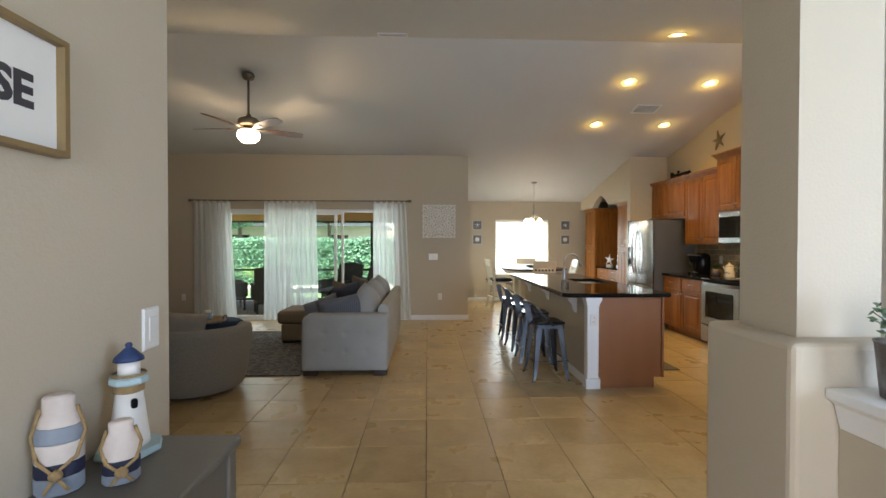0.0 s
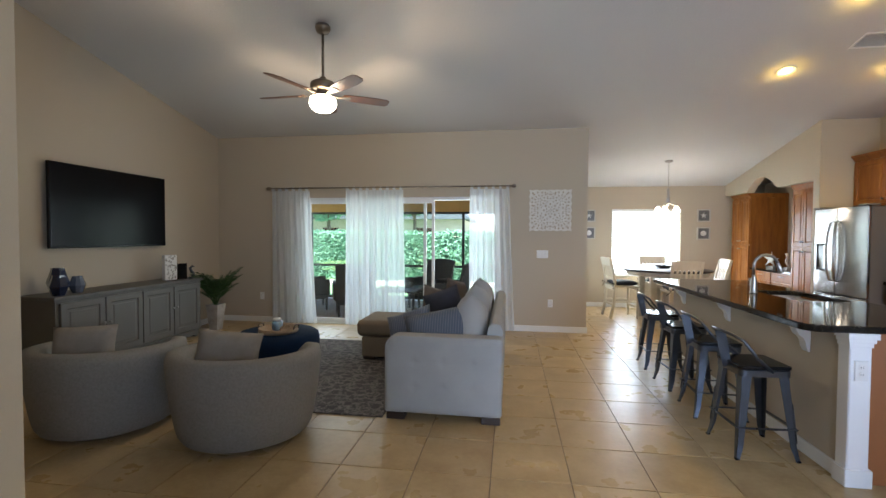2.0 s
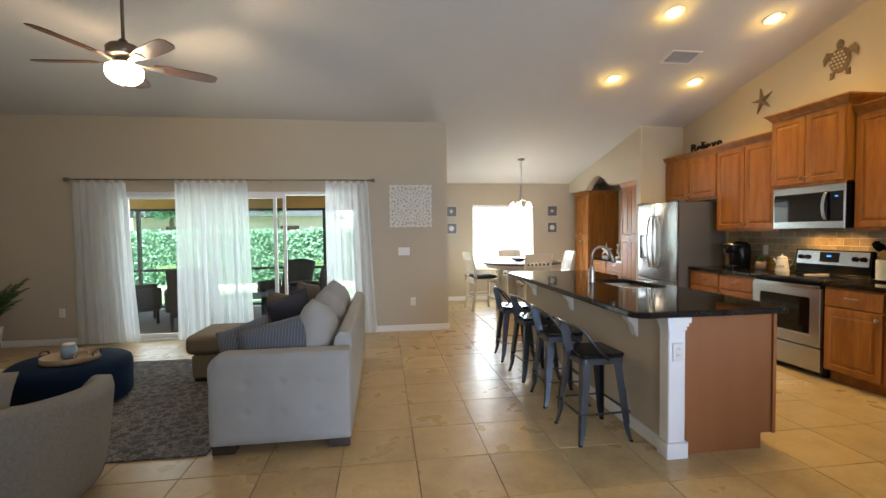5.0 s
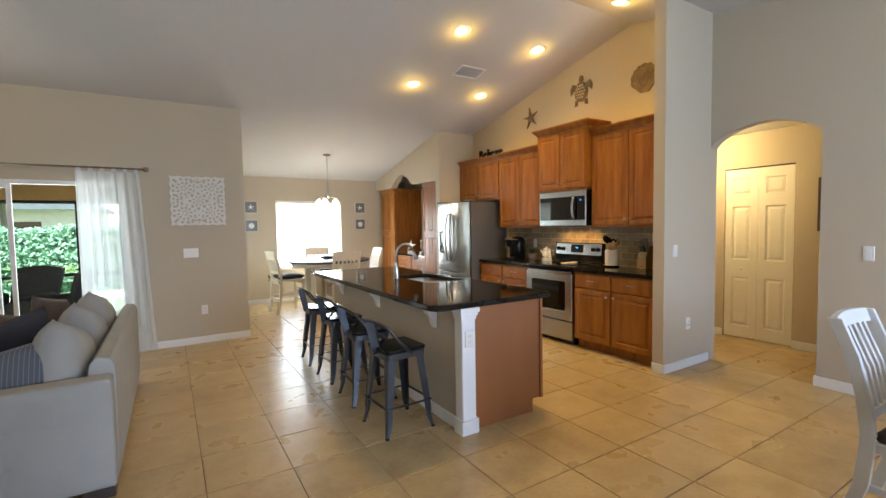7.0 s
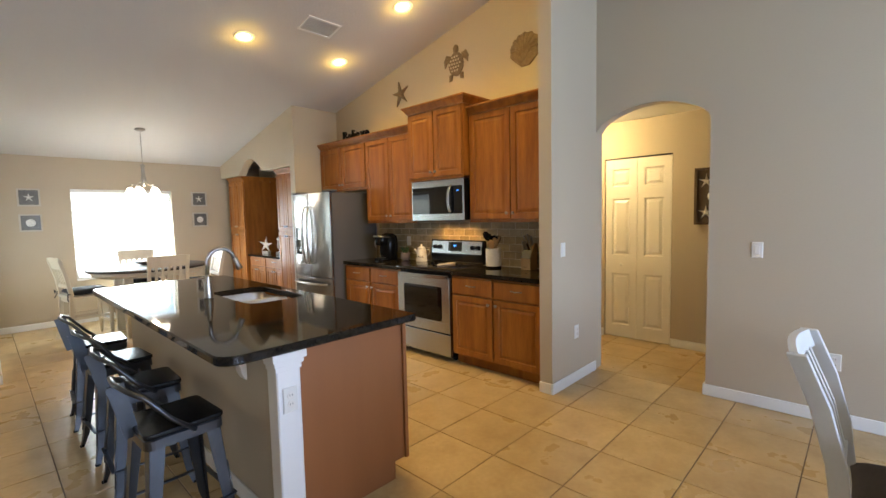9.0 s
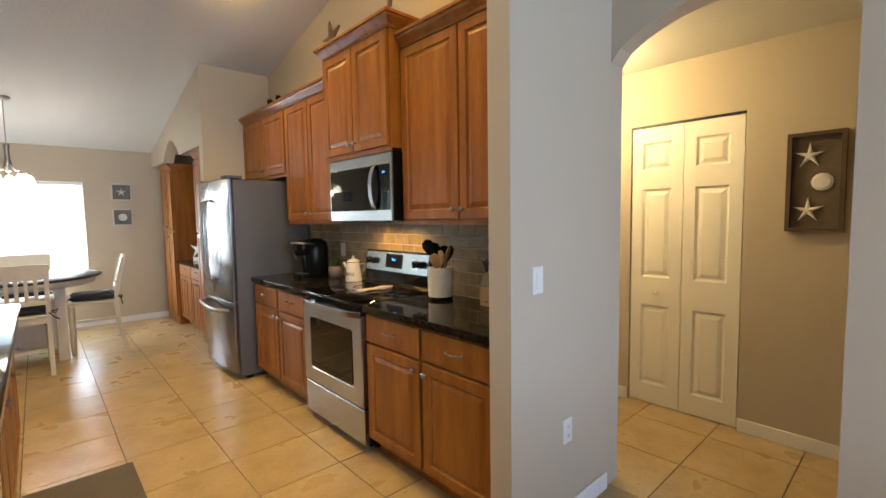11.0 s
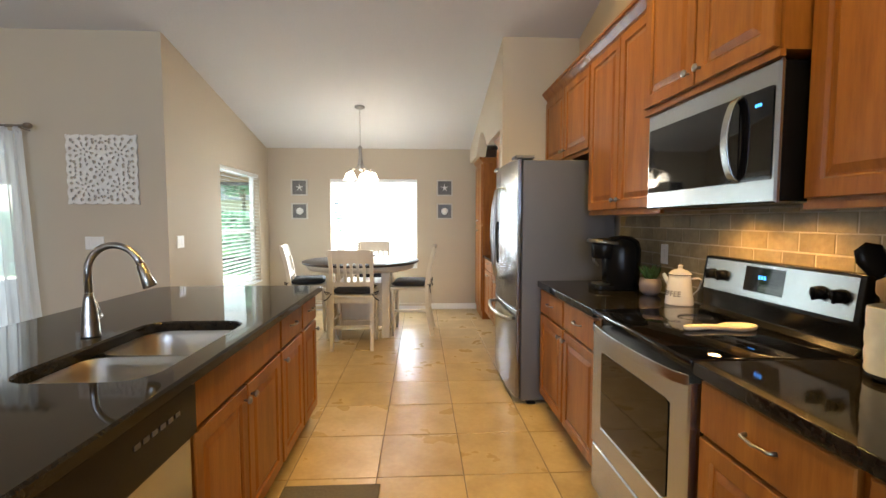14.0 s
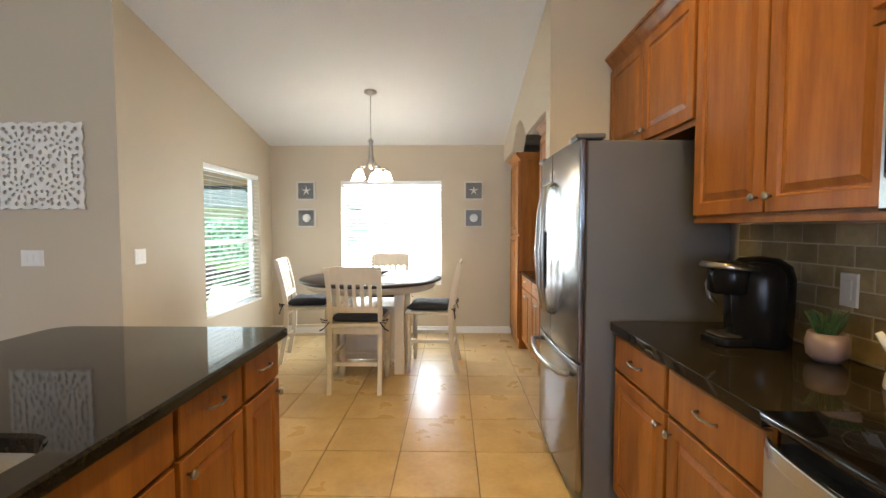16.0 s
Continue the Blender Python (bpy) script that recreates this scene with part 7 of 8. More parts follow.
tube(bm, [(-0.045, 0, 0.10), (-0.065, 0, 0.125), (-0.08, 0, 0.15)], [0.018, 0.012, 0.009], 10)
part("spout", bm, ENAM, cf, smooth=True)
me = text_mesh("COFFEE", 0.038, 0.0006)
me.transform(Matrix.Rotation(radians(90), 4, "X"))
xs = [v.co.x for v in me.vertices]
for v in me.vertices:
    a = (v.co.x - (max(xs) + min(xs)) / 2) / 0.064
    r = 0.0632 - v.co.y * 0.5 - v.co.z * 0.0
    zz = 0.045 + v.co.z
    rad = 0.068 - (0.068 - 0.052) * zz / 0.13 + 0.0007 - v.co.y
    v.co = Vector((rad * math.sin(a), -rad * math.cos(a), zz))
me.materials.append(INK)
o = new("lettering", me)
o.parent = cf
o.rotation_euler = (0, 0, radians(-34))

sr = thing("spoon_rest", (4.515, 5.88, 0.9200), 0, "tan ceramic spoon rest on the black cooktop", "spoon rest")
bm = B()
out = []
for i in range(28):
    a = -math.pi * 0.86 + 2 * math.pi * 0.86 * i / 27
    out.append((0.075 + 0.078 * math.cos(a), 0.047 * math.sin(a)))
out += [(-0.06, 0.011), (-0.13, 0.016), (-0.155, 0.010), (-0.160, 0.0), (-0.155, -0.010), (-0.13, -0.016), (-0.06, -0.011)]
prev = None
n_out = len(out)
for k_, z_ in ((0.90, 0.0), (0.97, 0.004), (1.0, 0.014), (0.97, 0.016), (0.90, 0.010), (0.72, 0.006)):
    cur = [bm.verts.new((0.075 + (p[0] - 0.075) * (k_ if p[0] > -0.02 else 1 - (1 - k_) * 0.3), p[1] * k_, z_ + (0.006 if p[0] < -0.05 else 0.0))) for p in out]
    if prev:
        for i in range(n_out):
            bm.faces.new((prev[i], prev[(i + 1) % n_out], cur[(i + 1) % n_out], cur[i]))
    else:
        bm.faces.new(cur[::-1])
    prev = cur
bm.faces.new(prev)
bmesh.ops.recalc_face_normals(bm, faces=bm.faces)
part("dish", bm, material("sand_glaze", (0.74, 0.62, 0.48), 0.25, scale=8, bump=0.02), sr, "spoon-shaped glazed dish", True)
sr.rotation_euler = (0, 0, radians(7))
ck = thing("utensil_crock", (4.63, 5.335, 0.9145), 0, "cream hammered crock full of wooden and black utensils", "utensil holder")
bm = B()


def crock(u_, v_):
    a = 2 * math.pi * u_
    r = 0.068 + 0.003 * math.sin(7 * a + 3 * math.sin(9 * v_)) * math.sin(10 * v_ + a)
    return (r * math.cos(a), r * math.sin(a), 0.018 + 0.162 * v_)


sheet(bm, crock, 40, 14, True)
lathe(bm, [(0.068, 0.18), (0.062, 0.182), (0.06, 0.17), (0.06, 0.03), (0, 0.03)], 40)
part("body", bm, material("cream_crock_glaze", (0.72, 0.68, 0.60), 0.35, scale=7, bump=0.2, bump_scale=18), ck, "hammered cream crock", True)
bm = B()
lathe(bm, [(0, 0), (0.064, 0), (0.068, 0.0175), (0, 0.0175)], 40)
part("base_ring", bm, BLACKP, ck, "black base band", True)
ck.scale = (1.12, 1.12, 1.08)
UW = material("utensil_wood", (0.42, 0.26, 0.12), 0.6, scale=9, stretch=(1, 1, 0.2), bump=0.05)
rn = random.Random(8)
for i, (a, mt, kind_) in enumerate(((3.3, UW, 1), (4.1, UW, 1), (4.9, UW, 0), (0.4, BLACKP, 1), (1.4, BLACKP, 0), (2.5, BLACKP, 1), (5.8, BLACKP, 1))):
    bm = B()
    ln = 0.215 + 0.02 * (i % 3) if mt is UW else 0.255 + 0.02 * (i % 3)
    d = Vector((math.cos(a) * 0.32, math.sin(a) * 0.32, 1)).normalized()
    p0 = Vector((-math.cos(a) * 0.02, -math.sin(a) * 0.02, 0.035))
    tube(bm, [p0, p0 + d * (ln - 0.06)], 0.006, 6)
    e_ = p0 + d * ln
    q = d.to_track_quat("Z", "Y").to_matrix().to_4x4()
    st_ = len(bm.verts)
    lathe(bm, [(0, -0.055), (0.02, -0.035), (0.034, 0.0), (0.029, 0.03), (0, 0.045)], 12, sy=0.3)
    bm.verts.ensure_lookup_table()
    for v in bm.verts[st_:]:
        v.co = Matrix.Translation(e_ - d * 0.02) @ q @ Matrix.Rotation(a * 2, 4, "Z") @ v.co
    part("wooden_spoon" if mt == UW else "black_utensil", bm, mt, ck, smooth=True)
kb_ = thing("knife_block", (4.685, 4.962, 0.9145), -90, "pale wooden knife block with steel-handled knives by the wall", "knife block")
BLK = material("stained_block_wood", (0.30, 0.17, 0.06), 0.5, color2=(0.22, 0.12, 0.04), scale=9, stretch=(1, 1, 0.2), bump=0.05)
bm = B()
prism(bm, [(-0.045, 0.0), (0.075, 0.0), (0.075, 0.245), (0.035, 0.255), (-0.045, 0.115)], -0.052, 0.052, "x")
soften(part("block", bm, BLK, kb_, "brown-stained wooden block"), 0.003)
bm = B()
box(bm, -0.050, 0.050, -0.050, -0.0455, 0.002, 0.108, 0.001)
part("front_board", bm, UW, kb_, "pale wooden front board")
bm = B()
box(bm, -0.020, 0.018, -0.0512, -0.0503, 0.026, 0.030)
part("label_bar", bm, INK, kb_)
bm = B()
beam(bm, (0, -0.052, 0.112), (0, -0.010, 0.186), 0.096, 0.006)
part("slate_face", bm, GRAYSIDE, kb_, "dark gray sloped face")
rn = random.Random(4)
for i, (x, t, ln) in enumerate(((-0.036, 0.50, 0.10), (-0.012, 0.50, 0.10), (0.012, 0.50, 0.085), (0.036, 0.50, 0.095), (-0.032, 0.86, 0.105), (0.0, 0.88, 0.12), (0.032, 0.86, 0.105))):
    y0, z0 = -0.045 + 0.08 * t, 0.115 + 0.14 * t
    lean = rn.uniform(-0.008, 0.008)
    d = Vector((lean * 6, -0.42, 0.9)).normalized()
    p0 = Vector((x, y0, z0)) - d * 0.008
    bm = B()
    tube(bm, [p0, p0 + d * 0.012, p0 + d * ln * 0.5 + Vector((0, 0.003, 0)), p0 + d * ln * 0.85, p0 + d * ln], [0.009, 0.010, 0.009, 0.012, 0.008], 10, flat=0.62)
    kn = part("knife", bm, BLACKP if i == 2 else NICKEL, kb_, "black knife handle" if i == 2 else "satin steel knife handle", True)

# desk niche things
c = thing("starfish_ornament", (4.40, 9.92, 0.8765), -62, "white starfish ornament standing on a gray base in the desk niche", "ornament")
bm = B()
puffed(bm, star_shape(0.14, 0.042, 5, 84), 0.02, 0.01)
bmesh.ops.translate(bm, verts=bm.verts, vec=(0, 0, 0.15))
part("starfish", bm, WHITER, c)
bm = B()
box(bm, -0.06, 0.06, -0.03, 0.04, 0, 0.045, 0.003)
part("base", bm, FRAMEW, c)
c = thing("seahorse_ornament", (4.42, 9.50, 0.8765), -90, "white seahorse ornament on a gray base in the desk niche", "ornament")
bm = B()
pts = [(-0.01, 0, 0.05), (0.02, 0, 0.055), (0.028, 0, 0.085), (0.0, 0, 0.095), (-0.02, 0, 0.12), (-0.015, 0, 0.16), (0.012, 0, 0.20), (0.0, 0, 0.245), (-0.02, 0, 0.265), (-0.045, 0, 0.245)]
tube(bm, pts, [0.008, 0.010, 0.012, 0.014, 0.020, 0.028, 0.026, 0.024, 0.022, 0.008], 10, flat=0.6)
part("seahorse", bm, WHITER, c, smooth=True)
bm = B()
box(bm, -0.05, 0.05, -0.03, 0.03, 0, 0.045, 0.003)
part("base", bm, FRAMEW, c)
c = thing("candle", (4.36, 9.22, 0.8765), 0, "small white candle in the desk niche", "candle")
bm = B()
lathe(bm, [(0, 0), (0.03, 0), (0.03, 0.06), (0.026, 0.065), (0, 0.065)], 18)
part("body", bm, WHITER, c, smooth=True)

mt_ = thing("floor_mat", (2.90, 5.62, 0.0), 0, "dark brown kitchen mat on the tiled floor before the sink", "mat")
bm = B()
box(bm, -0.22, 0.255, -0.60, 0.81, 0.0005, 0.012, 0.004)
part("mat", bm, material("brown_mat", (0.125, 0.105, 0.088), 0.8, scale=5, bump=0.4, bump_scale=60), mt_)

# ---- entry console and its ornaments ----
cs = thing("console_table", (-0.235, 0.80, 0), 0, "gray painted console table against the entry wall", "console table")
bm = B()
box(bm, -0.134, 0.158, -0.60, 0.625, 0.875, 0.90)
soften(part("tabletop", bm, GRAYW, cs), 0.006)
for x in (-0.11, 0.13):
    for y in (-0.57, 0.595):
        bm = B()
        box(bm, x - 0.018, x + 0.018, y - 0.018, y + 0.018, 0, 0.8745)
        soften(part("leg", bm, GRAYW, cs), 0.003)
bm = B()
box(bm, -0.12, 0.14, -0.55, 0.575, 0.76, 0.8745)
part("apron", bm, GRAYW, cs)
bm = B()
box(bm, -0.12, 0.12, -0.55, 0.575, 0.15, 0.17)
part("shelf", bm, GRAYW, cs)
NAVYP = material("navy_paint", (0.015, 0.04, 0.12), 0.5, scale=9, bump=0.05)
AQUA = material("pale_aqua_paint", (0.42, 0.56, 0.58), 0.6, scale=9, bump=0.05)
NAVYD = material("dark_navy_paint", (0.012, 0.015, 0.04), 0.6, scale=9, bump=0.1)
GRAYP = material("blue_gray_paint", (0.23, 0.26, 0.30), 0.6, scale=9, bump=0.1)
ROPE = material("jute_rope", (0.36, 0.24, 0.11), 0.9, scale=40, bump=0.8, bump_scale=120)
PINKW = material("weathered_white_paint", (0.62, 0.54, 0.48), 0.7, color2=(0.5, 0.42, 0.36), scale=12, amount=0.5, bump=0.15)
LX, LY = -0.298, 1.335
c = thing("lighthouse_ornament", (LX, LY, 0.9005), 50, "white wooden lighthouse ornament with a blue roof on the console", "ornament")
c.scale = (0.8, 0.8, 0.8)
bm = B()
lathe(bm, [(0, 0), (0.082, 0), (0.086, 0.006), (0.082, 0.02), (0.0, 0.02)], 8)
part("base", bm, AQUA, c, "pale aqua base")
bm = B()
lathe(bm, [(0, 0.0205), (0.052, 0.0205), (0.050, 0.04), (0.034, 0.175), (0, 0.175)], 28)
tw = part("tower", bm, WHITER, c, smooth=True)
bm = B()
prism(bm, rrect(-0.008, 0.008, 0.135, 0.162, 0.006, 3), -0.044, -0.037, "y")
part("window", bm, BLACKP, tw, "dark arched window")
bm = B()
for i in range(4):
    lathe(bm, [(0.035, 0.1755 + i * 0.006), (0.039, 0.1785 + i * 0.006), (0.035, 0.1815 + i * 0.006)], 24)
part("rope_wrap", bm, ROPE, c, "rope wrapping", True)
bm = B()
lathe(bm, [(0, 0.20), (0.046, 0.20), (0.050, 0.205), (0.050, 0.218), (0.044, 0.222), (0, 0.222)], 10)
part("gallery", bm, AQUA, c, "pale aqua gallery ring")
bm = B()
lathe(bm, [(0.042, 0.2225), (0.046, 0.226), (0.042, 0.230)], 20)
part("gallery_rope", bm, ROPE, c, smooth=True)
bm = B()
lathe(bm, [(0, 0.2225), (0.028, 0.2225), (0.027, 0.265), (0, 0.265)], 20)
part("lantern_room", bm, WHITER, c, smooth=True)
bm = B()
lathe(bm, [(0, 0.2655), (0.039, 0.2655), (0.037, 0.275), (0.012, 0.30), (0.007, 0.303), (0.010, 0.309), (0.007, 0.316), (0, 0.317)], 20)
part("roof", bm, NAVYP, c, "blue cone roof", True)


def buoy(at, rz, h, r, bands, label):
    c = thing("buoy_ornament", at, rz, label, "ornament", "wooden buoys on the console")
    prof = [(0.0, r * 0.92), (0.03, r), (0.60, r), (0.78, r * 0.74), (0.80, r * 0.66), (0.97, r * 0.66), (1.0, r * 0.5)]

    def rad(t):
        for (a, ra), (b, rb) in zip(prof, prof[1:]):
            if a <= t <= b:
                return ra + (rb - ra) * (t - a) / (b - a)
        return prof[-1][1]
    for a, b, mt, nm in bands:
        bm = B()
        ts = sorted({a, b} | {p[0] for p in prof if a < p[0] < b})
        pts = [(rad(t), t * h) for t in ts]
        if a > 0:
            pts = [(0, a * h)] + pts
        else:
            pts = [(0, 0)] + pts
        pts += [(0, b * h - (0.0 if b >= 1 else 0.0005))]
        pts = [(q[0], q[1] + (0.0004 if a > 0 else 0)) for q in pts]
        lathe(bm, pts, 10, sy=0.75)
        soften(part(nm, bm, mt, c), 0.002)
    bm = B()
    fr_ = -r * 0.78
    tube(bm, [(-r * 0.70, 0, h * 0.86), (-r * 1.02, -0.004, h * 0.6), (-r * 0.75, -r * 0.62, h * 0.38), (-0.004, fr_ - 0.008, h * 0.25), (r * 0.75, -r * 0.62, h * 0.38), (r * 1.02, -0.004, h * 0.6), (r * 0.70, 0, h * 0.86)], 0.0038, 6)
    lathe(bm, [(0, -0.012), (0.010, -0.006), (0.012, 0.0), (0.010, 0.006), (0, 0.012)], 8, (0, fr_ - 0.008, h * 0.24))
    for dx in (-0.012, 0.014):
        tube(bm, [(0, fr_ - 0.008, h * 0.23), (dx, fr_ - 0.012, h * 0.13), (dx * 1.4, fr_ - 0.01, h * 0.08)], 0.0035, 6)
    part("rope", bm, ROPE, c, "knotted jute rope", True)


buoy((-0.324, 1.171, 0.9005), 30, 0.19, 0.040, ((0.0, 0.18, GRAYP, "gray_band"), (0.18, 0.32, NAVYD, "navy_band"), (0.32, 0.52, PINKW, "white_band"), (0.52, 0.68, GRAYP, "gray_band"), (0.68, 1.0, PINKW, "top")),
     "tall wooden buoy with gray and navy bands and a jute rope")
buoy((-0.229, 1.205, 0.9005), 34, 0.125, 0.033, ((0.0, 0.16, GRAYP, "gray_band"), (0.16, 0.38, NAVYD, "navy_band"), (0.38, 1.0, PINKW, "top")),
     "short weathered pink-white wooden buoy with a navy band and jute rope")

sg = thing("word_picture", (-0.3695, 0.935, 1.675), 90, "white framed word picture with dark letters in a thin wooden frame", "picture")
w, h, f = 0.58, 0.235, 0.012
bm = B()
for a in ((-w / 2, w / 2, h / 2 - f, h / 2), (-w / 2, w / 2, -h / 2, -h / 2 + f), (-w / 2, -w / 2 + f, -h / 2 + f, h / 2 - f), (w / 2 - f, w / 2, -h / 2 + f, h / 2 - f)):
    box(bm, a[0], a[1], -0.03, 0, a[2], a[3])
part("frame", bm, material("light_oak_frame", (0.24, 0.16, 0.07), 0.5, scale=8, bump=0.05), sg, "thin light oak frame")
bm = B()
box(bm, -w / 2 + f, w / 2 - f, -0.012, 0, -h / 2 + f, h / 2 - f)
part("board", bm, WHITE, sg)
me = text_mesh("SE", 0.086, 0.0006, 0.0035)
me.transform(Matrix.Rotation(radians(90), 4, "X"))
me.transform(Matrix.Translation((0.142, -0.0128, -0.034)))
me.materials.append(material("charcoal_letters", (0.05, 0.045, 0.05), 0.7, bump=0))
o = new("lettering", me)
o.parent = sg

# plant on the low wall
c = thing("potted_plant", (1.392, 1.165, 1.0605), 0, "small leafy plant in a gray galvanized pot on the white sill", "plant")
c.scale = (0.88, 0.88, 0.88)
bm = B()
lathe(bm, [(0, 0), (0.05, 0), (0.062, 0.13), (0.066, 0.135), (0.060, 0.135), (0.058, 0.12), (0, 0.12)], 24)
part("pot", bm, material("galvanized_pot", (0.30, 0.30, 0.30), 0.5, 0.5, color2=(0.16, 0.14, 0.13), scale=14, amount=0.8, bump=0.1), c, smooth=True)
bm = B()
rn = random.Random(11)
for i in range(16):
    a = rn.uniform(0, 6.28)
    p0 = Vector((0, 0, 0.12))
    p1 = p0 + Vector((math.cos(a) * rn.uniform(0.03, 0.10), math.sin(a) * rn.uniform(0.03, 0.10), rn.uniform(0.05, 0.13)))
    tube(bm, [p0, p0.lerp(p1, 0.5) + Vector((0, 0, 0.015)), p1], 0.0015, 4)
    for k in range(9):
        q = p0.lerp(p1, 0.35 + 0.65 * k / 8) + Vector((rn.uniform(-1, 1), rn.uniform(-1, 1), rn.uniform(-1, 1))) * 0.012
        d = Vector((rn.uniform(-1, 1), rn.uniform(-1, 1), rn.uniform(-0.2, 0.8))).normalized()
        s = d.orthogonal().normalized() * 0.008
        vs = [bm.verts.new(q), bm.verts.new(q + d * 0.010 + s), bm.verts.new(q + d * 0.022), bm.verts.new(q + d * 0.010 - s)]
        bm.faces.new(vs)
part("leaves", bm, material("dusty_leaf", (0.10, 0.17, 0.09), 0.6, scale=20, vary=0.3, island=True, bump=0), c, "small dusty green leaves", kind="stuff")

# ---- dining room table and chairs ----
dt = thing("dining_table", (3.30, 1.95, 0), 0, "gray plank dining table with white legs", "table")
bm = B()
for i in range(6):
    box(bm, -0.82, 0.82, -0.50 + i * 0.1675, -0.50 + (i + 1) * 0.1675 - 0.003, 0.715, 0.76)
tp_ = part("tabletop", bm, GRAYTOP, dt, "gray-stained plank top")
soften(tp_, 0.003)
for sx in (-1, 1):
    for sy in (-1, 1):
        bm = B()
        box(bm, sx * 0.70 - 0.045, sx * 0.70 + 0.045, sy * 0.40 - 0.045, sy * 0.40 + 0.045, 0, 0.7145)
        soften(part("leg", bm, WHITEW, dt), 0.005)
bm = B()
box(bm, -0.65, 0.65, -0.41, -0.39, 0.62, 0.7145)
box(bm, -0.65, 0.65, 0.39, 0.41, 0.62, 0.7145)
part("apron", bm, WHITEW, dt)


def dining_chair(at, rz, label):
    """A white slat-back chair facing local +y."""
    c = thing("dining_chair", at, rz, label, "chair", "white dining chairs")
    prof = [(-0.30, 0.0), (-0.235, 0.22), (-0.215, 0.44), (-0.235, 0.62), (-0.28, 0.80), (-0.345, 0.965)]
    for sx in (-1, 1):
        bm = B()
        prev = None
        for y, z in prof:
            wd = 0.028
            cur = [bm.verts.new(q) for q in ((sx * 0.21 - 0.014, y - wd, z), (sx * 0.21 + 0.014, y - wd, z), (sx * 0.21 + 0.014, y + wd, z), (sx * 0.21 - 0.014, y + wd, z))]
            if prev:
                for k in range(4):
                    bm.faces.new((prev[k], prev[(k + 1) % 4], cur[(k + 1) % 4], cur[k]))
            else:
                bm.faces.new(cur)
            prev = cur
        bm.faces.new(prev)
        bmesh.ops.recalc_face_normals(bm, faces=bm.faces)
        soften(part("back_leg", bm, WHITEW, c), 0.004)
        bm = B()
        beam(bm, (sx * 0.20, 0.20, 0.43), (sx * 0.20, 0.22, 0.0), 0.042, 0.042, 0.03, 0.03)
        part("front_leg", bm, WHITEW, c)
        bm = B()
        beam(bm, (sx * 0.20, -0.21, 0.21), (sx * 0.20, 0.20, 0.21), 0.018, 0.03)
        part("stretcher", bm, WHITEW, c)
    bm = B()
    sheet(bm, lambda u_, v_: (-0.196 + 0.392 * u_, -0.335 - 0.012 - 0.02 * math.sin(math.pi * u_) - 0.02 * v_ + 0.0, 0.905 + 0.062 * v_ + 0.008 * math.sin(math.pi * u_) * v_), 12, 3)
    r_ = bmesh.ops.extrude_face_region(bm, geom=bm.faces[:])
    bmesh.ops.translate(bm, verts=[v for v in r_["geom"] if isinstance(v, bmesh.types.BMVert)], vec=(0, 0.024, 0))
    bmesh.ops.recalc_face_normals(bm, faces=bm.faces)
    part("top_rail", bm, WHITEW, c)
    bm = B()
    beam(bm, (-0.197, -0.225, 0.53), (0.197, -0.225, 0.53), 0.02, 0.045)
    part("lower_rail", bm, WHITEW, c)
    for i in range(5):
        x = -0.13 + i * 0.065
        bm = B()
        for a, b in (((x, -0.226, 0.55), (x, -0.262, 0.72)), ((x, -0.262, 0.72), (x, -0.338, 0.91))):
            beam(bm, a, b, 0.026, 0.012)
        part("slat", bm, WHITEW, c)
    bm = B()
    box(bm, -0.215, 0.215, -0.20, 0.235, 0.38, 0.43)
    soften(part("seat_frame", bm, WHITEW, c), 0.006)
    bm = B()
    cushion(bm, 0.45, 0.46, 0.11, Matrix.Translation((0, 0.02, 0.455)) @ pose(0, 0, 0, 90), 10, 5)
    part("seat", bm, material("brown_gray_seat_cloth", (0.065, 0.052, 0.043), 0.9, scale=10, bump=0.4, bump_scale=200), c, "brown-gray padded seat", True)
    return c


dining_chair((3.125, 2.445, 0), 180, "white slat-back dining chair with a padded seat at the gray table")
nb = thing("notepad", (3.12, 2.26, 0.7605), 20, "white spiral notepad on the dining table", "notepad")
bm = B()
box(bm, -0.07, 0.07, -0.10, 0.10, 0, 0.012)
part("pages", bm, WHITE, nb)
bm = B()
for i in range(14):
    tube(bm, [(-0.065, -0.09 + i * 0.0138, 0.012), (-0.078, -0.09 + i * 0.0138, 0.008), (-0.068, -0.09 + i * 0.0138, 0.001)], 0.0015, 5)
part("spiral", bm, NICKEL, nb)

# ---- lanai and garden ----
bm = B()
box(bm, -6.5, 1.0, YB + 0.14, 11.4, -0.14, -0.02)
part("lanai_floor", bm, PAVER, kind="structure")
bm = B()
box(bm, -6.6, 0.99, YB + 0.14, 11.55, 2.45, 2.55)
part("lanai_ceiling", bm, LANAIC, kind="structure")
bm = B()
box(bm, -6.6, 0.985, 11.28, 11.42, 1.93, 2.45)
part("lanai_beam", bm, LANAIC, kind="structure")
bm = B()
box(bm, -6.6, -6.5, YB + 0.14, 11.42, 0, 2.45)
part("lanai_end_wall", bm, STUCCO, kind="structure")
sc = tagged(thing("screen_enclosure", (0, 11.35, 0), 0, "dark bronze aluminium screen frame round the lanai", "screen"), kind="structure")
for x in (-6.2, -4.5, -2.72, -0.98, 0.82):
    bm = B()
    box(bm, x - 0.028, x + 0.028, -0.03, 0.03, -0.02, 1.93)
    part("post", bm, SCREENF, sc)
for z in (0.0, 0.72, 1.90):
    bm = B()
    box(bm, -6.5, 0.95, -0.025, 0.025, z - 0.02, z + 0.03)
    part("rail", bm, SCREENF, sc)


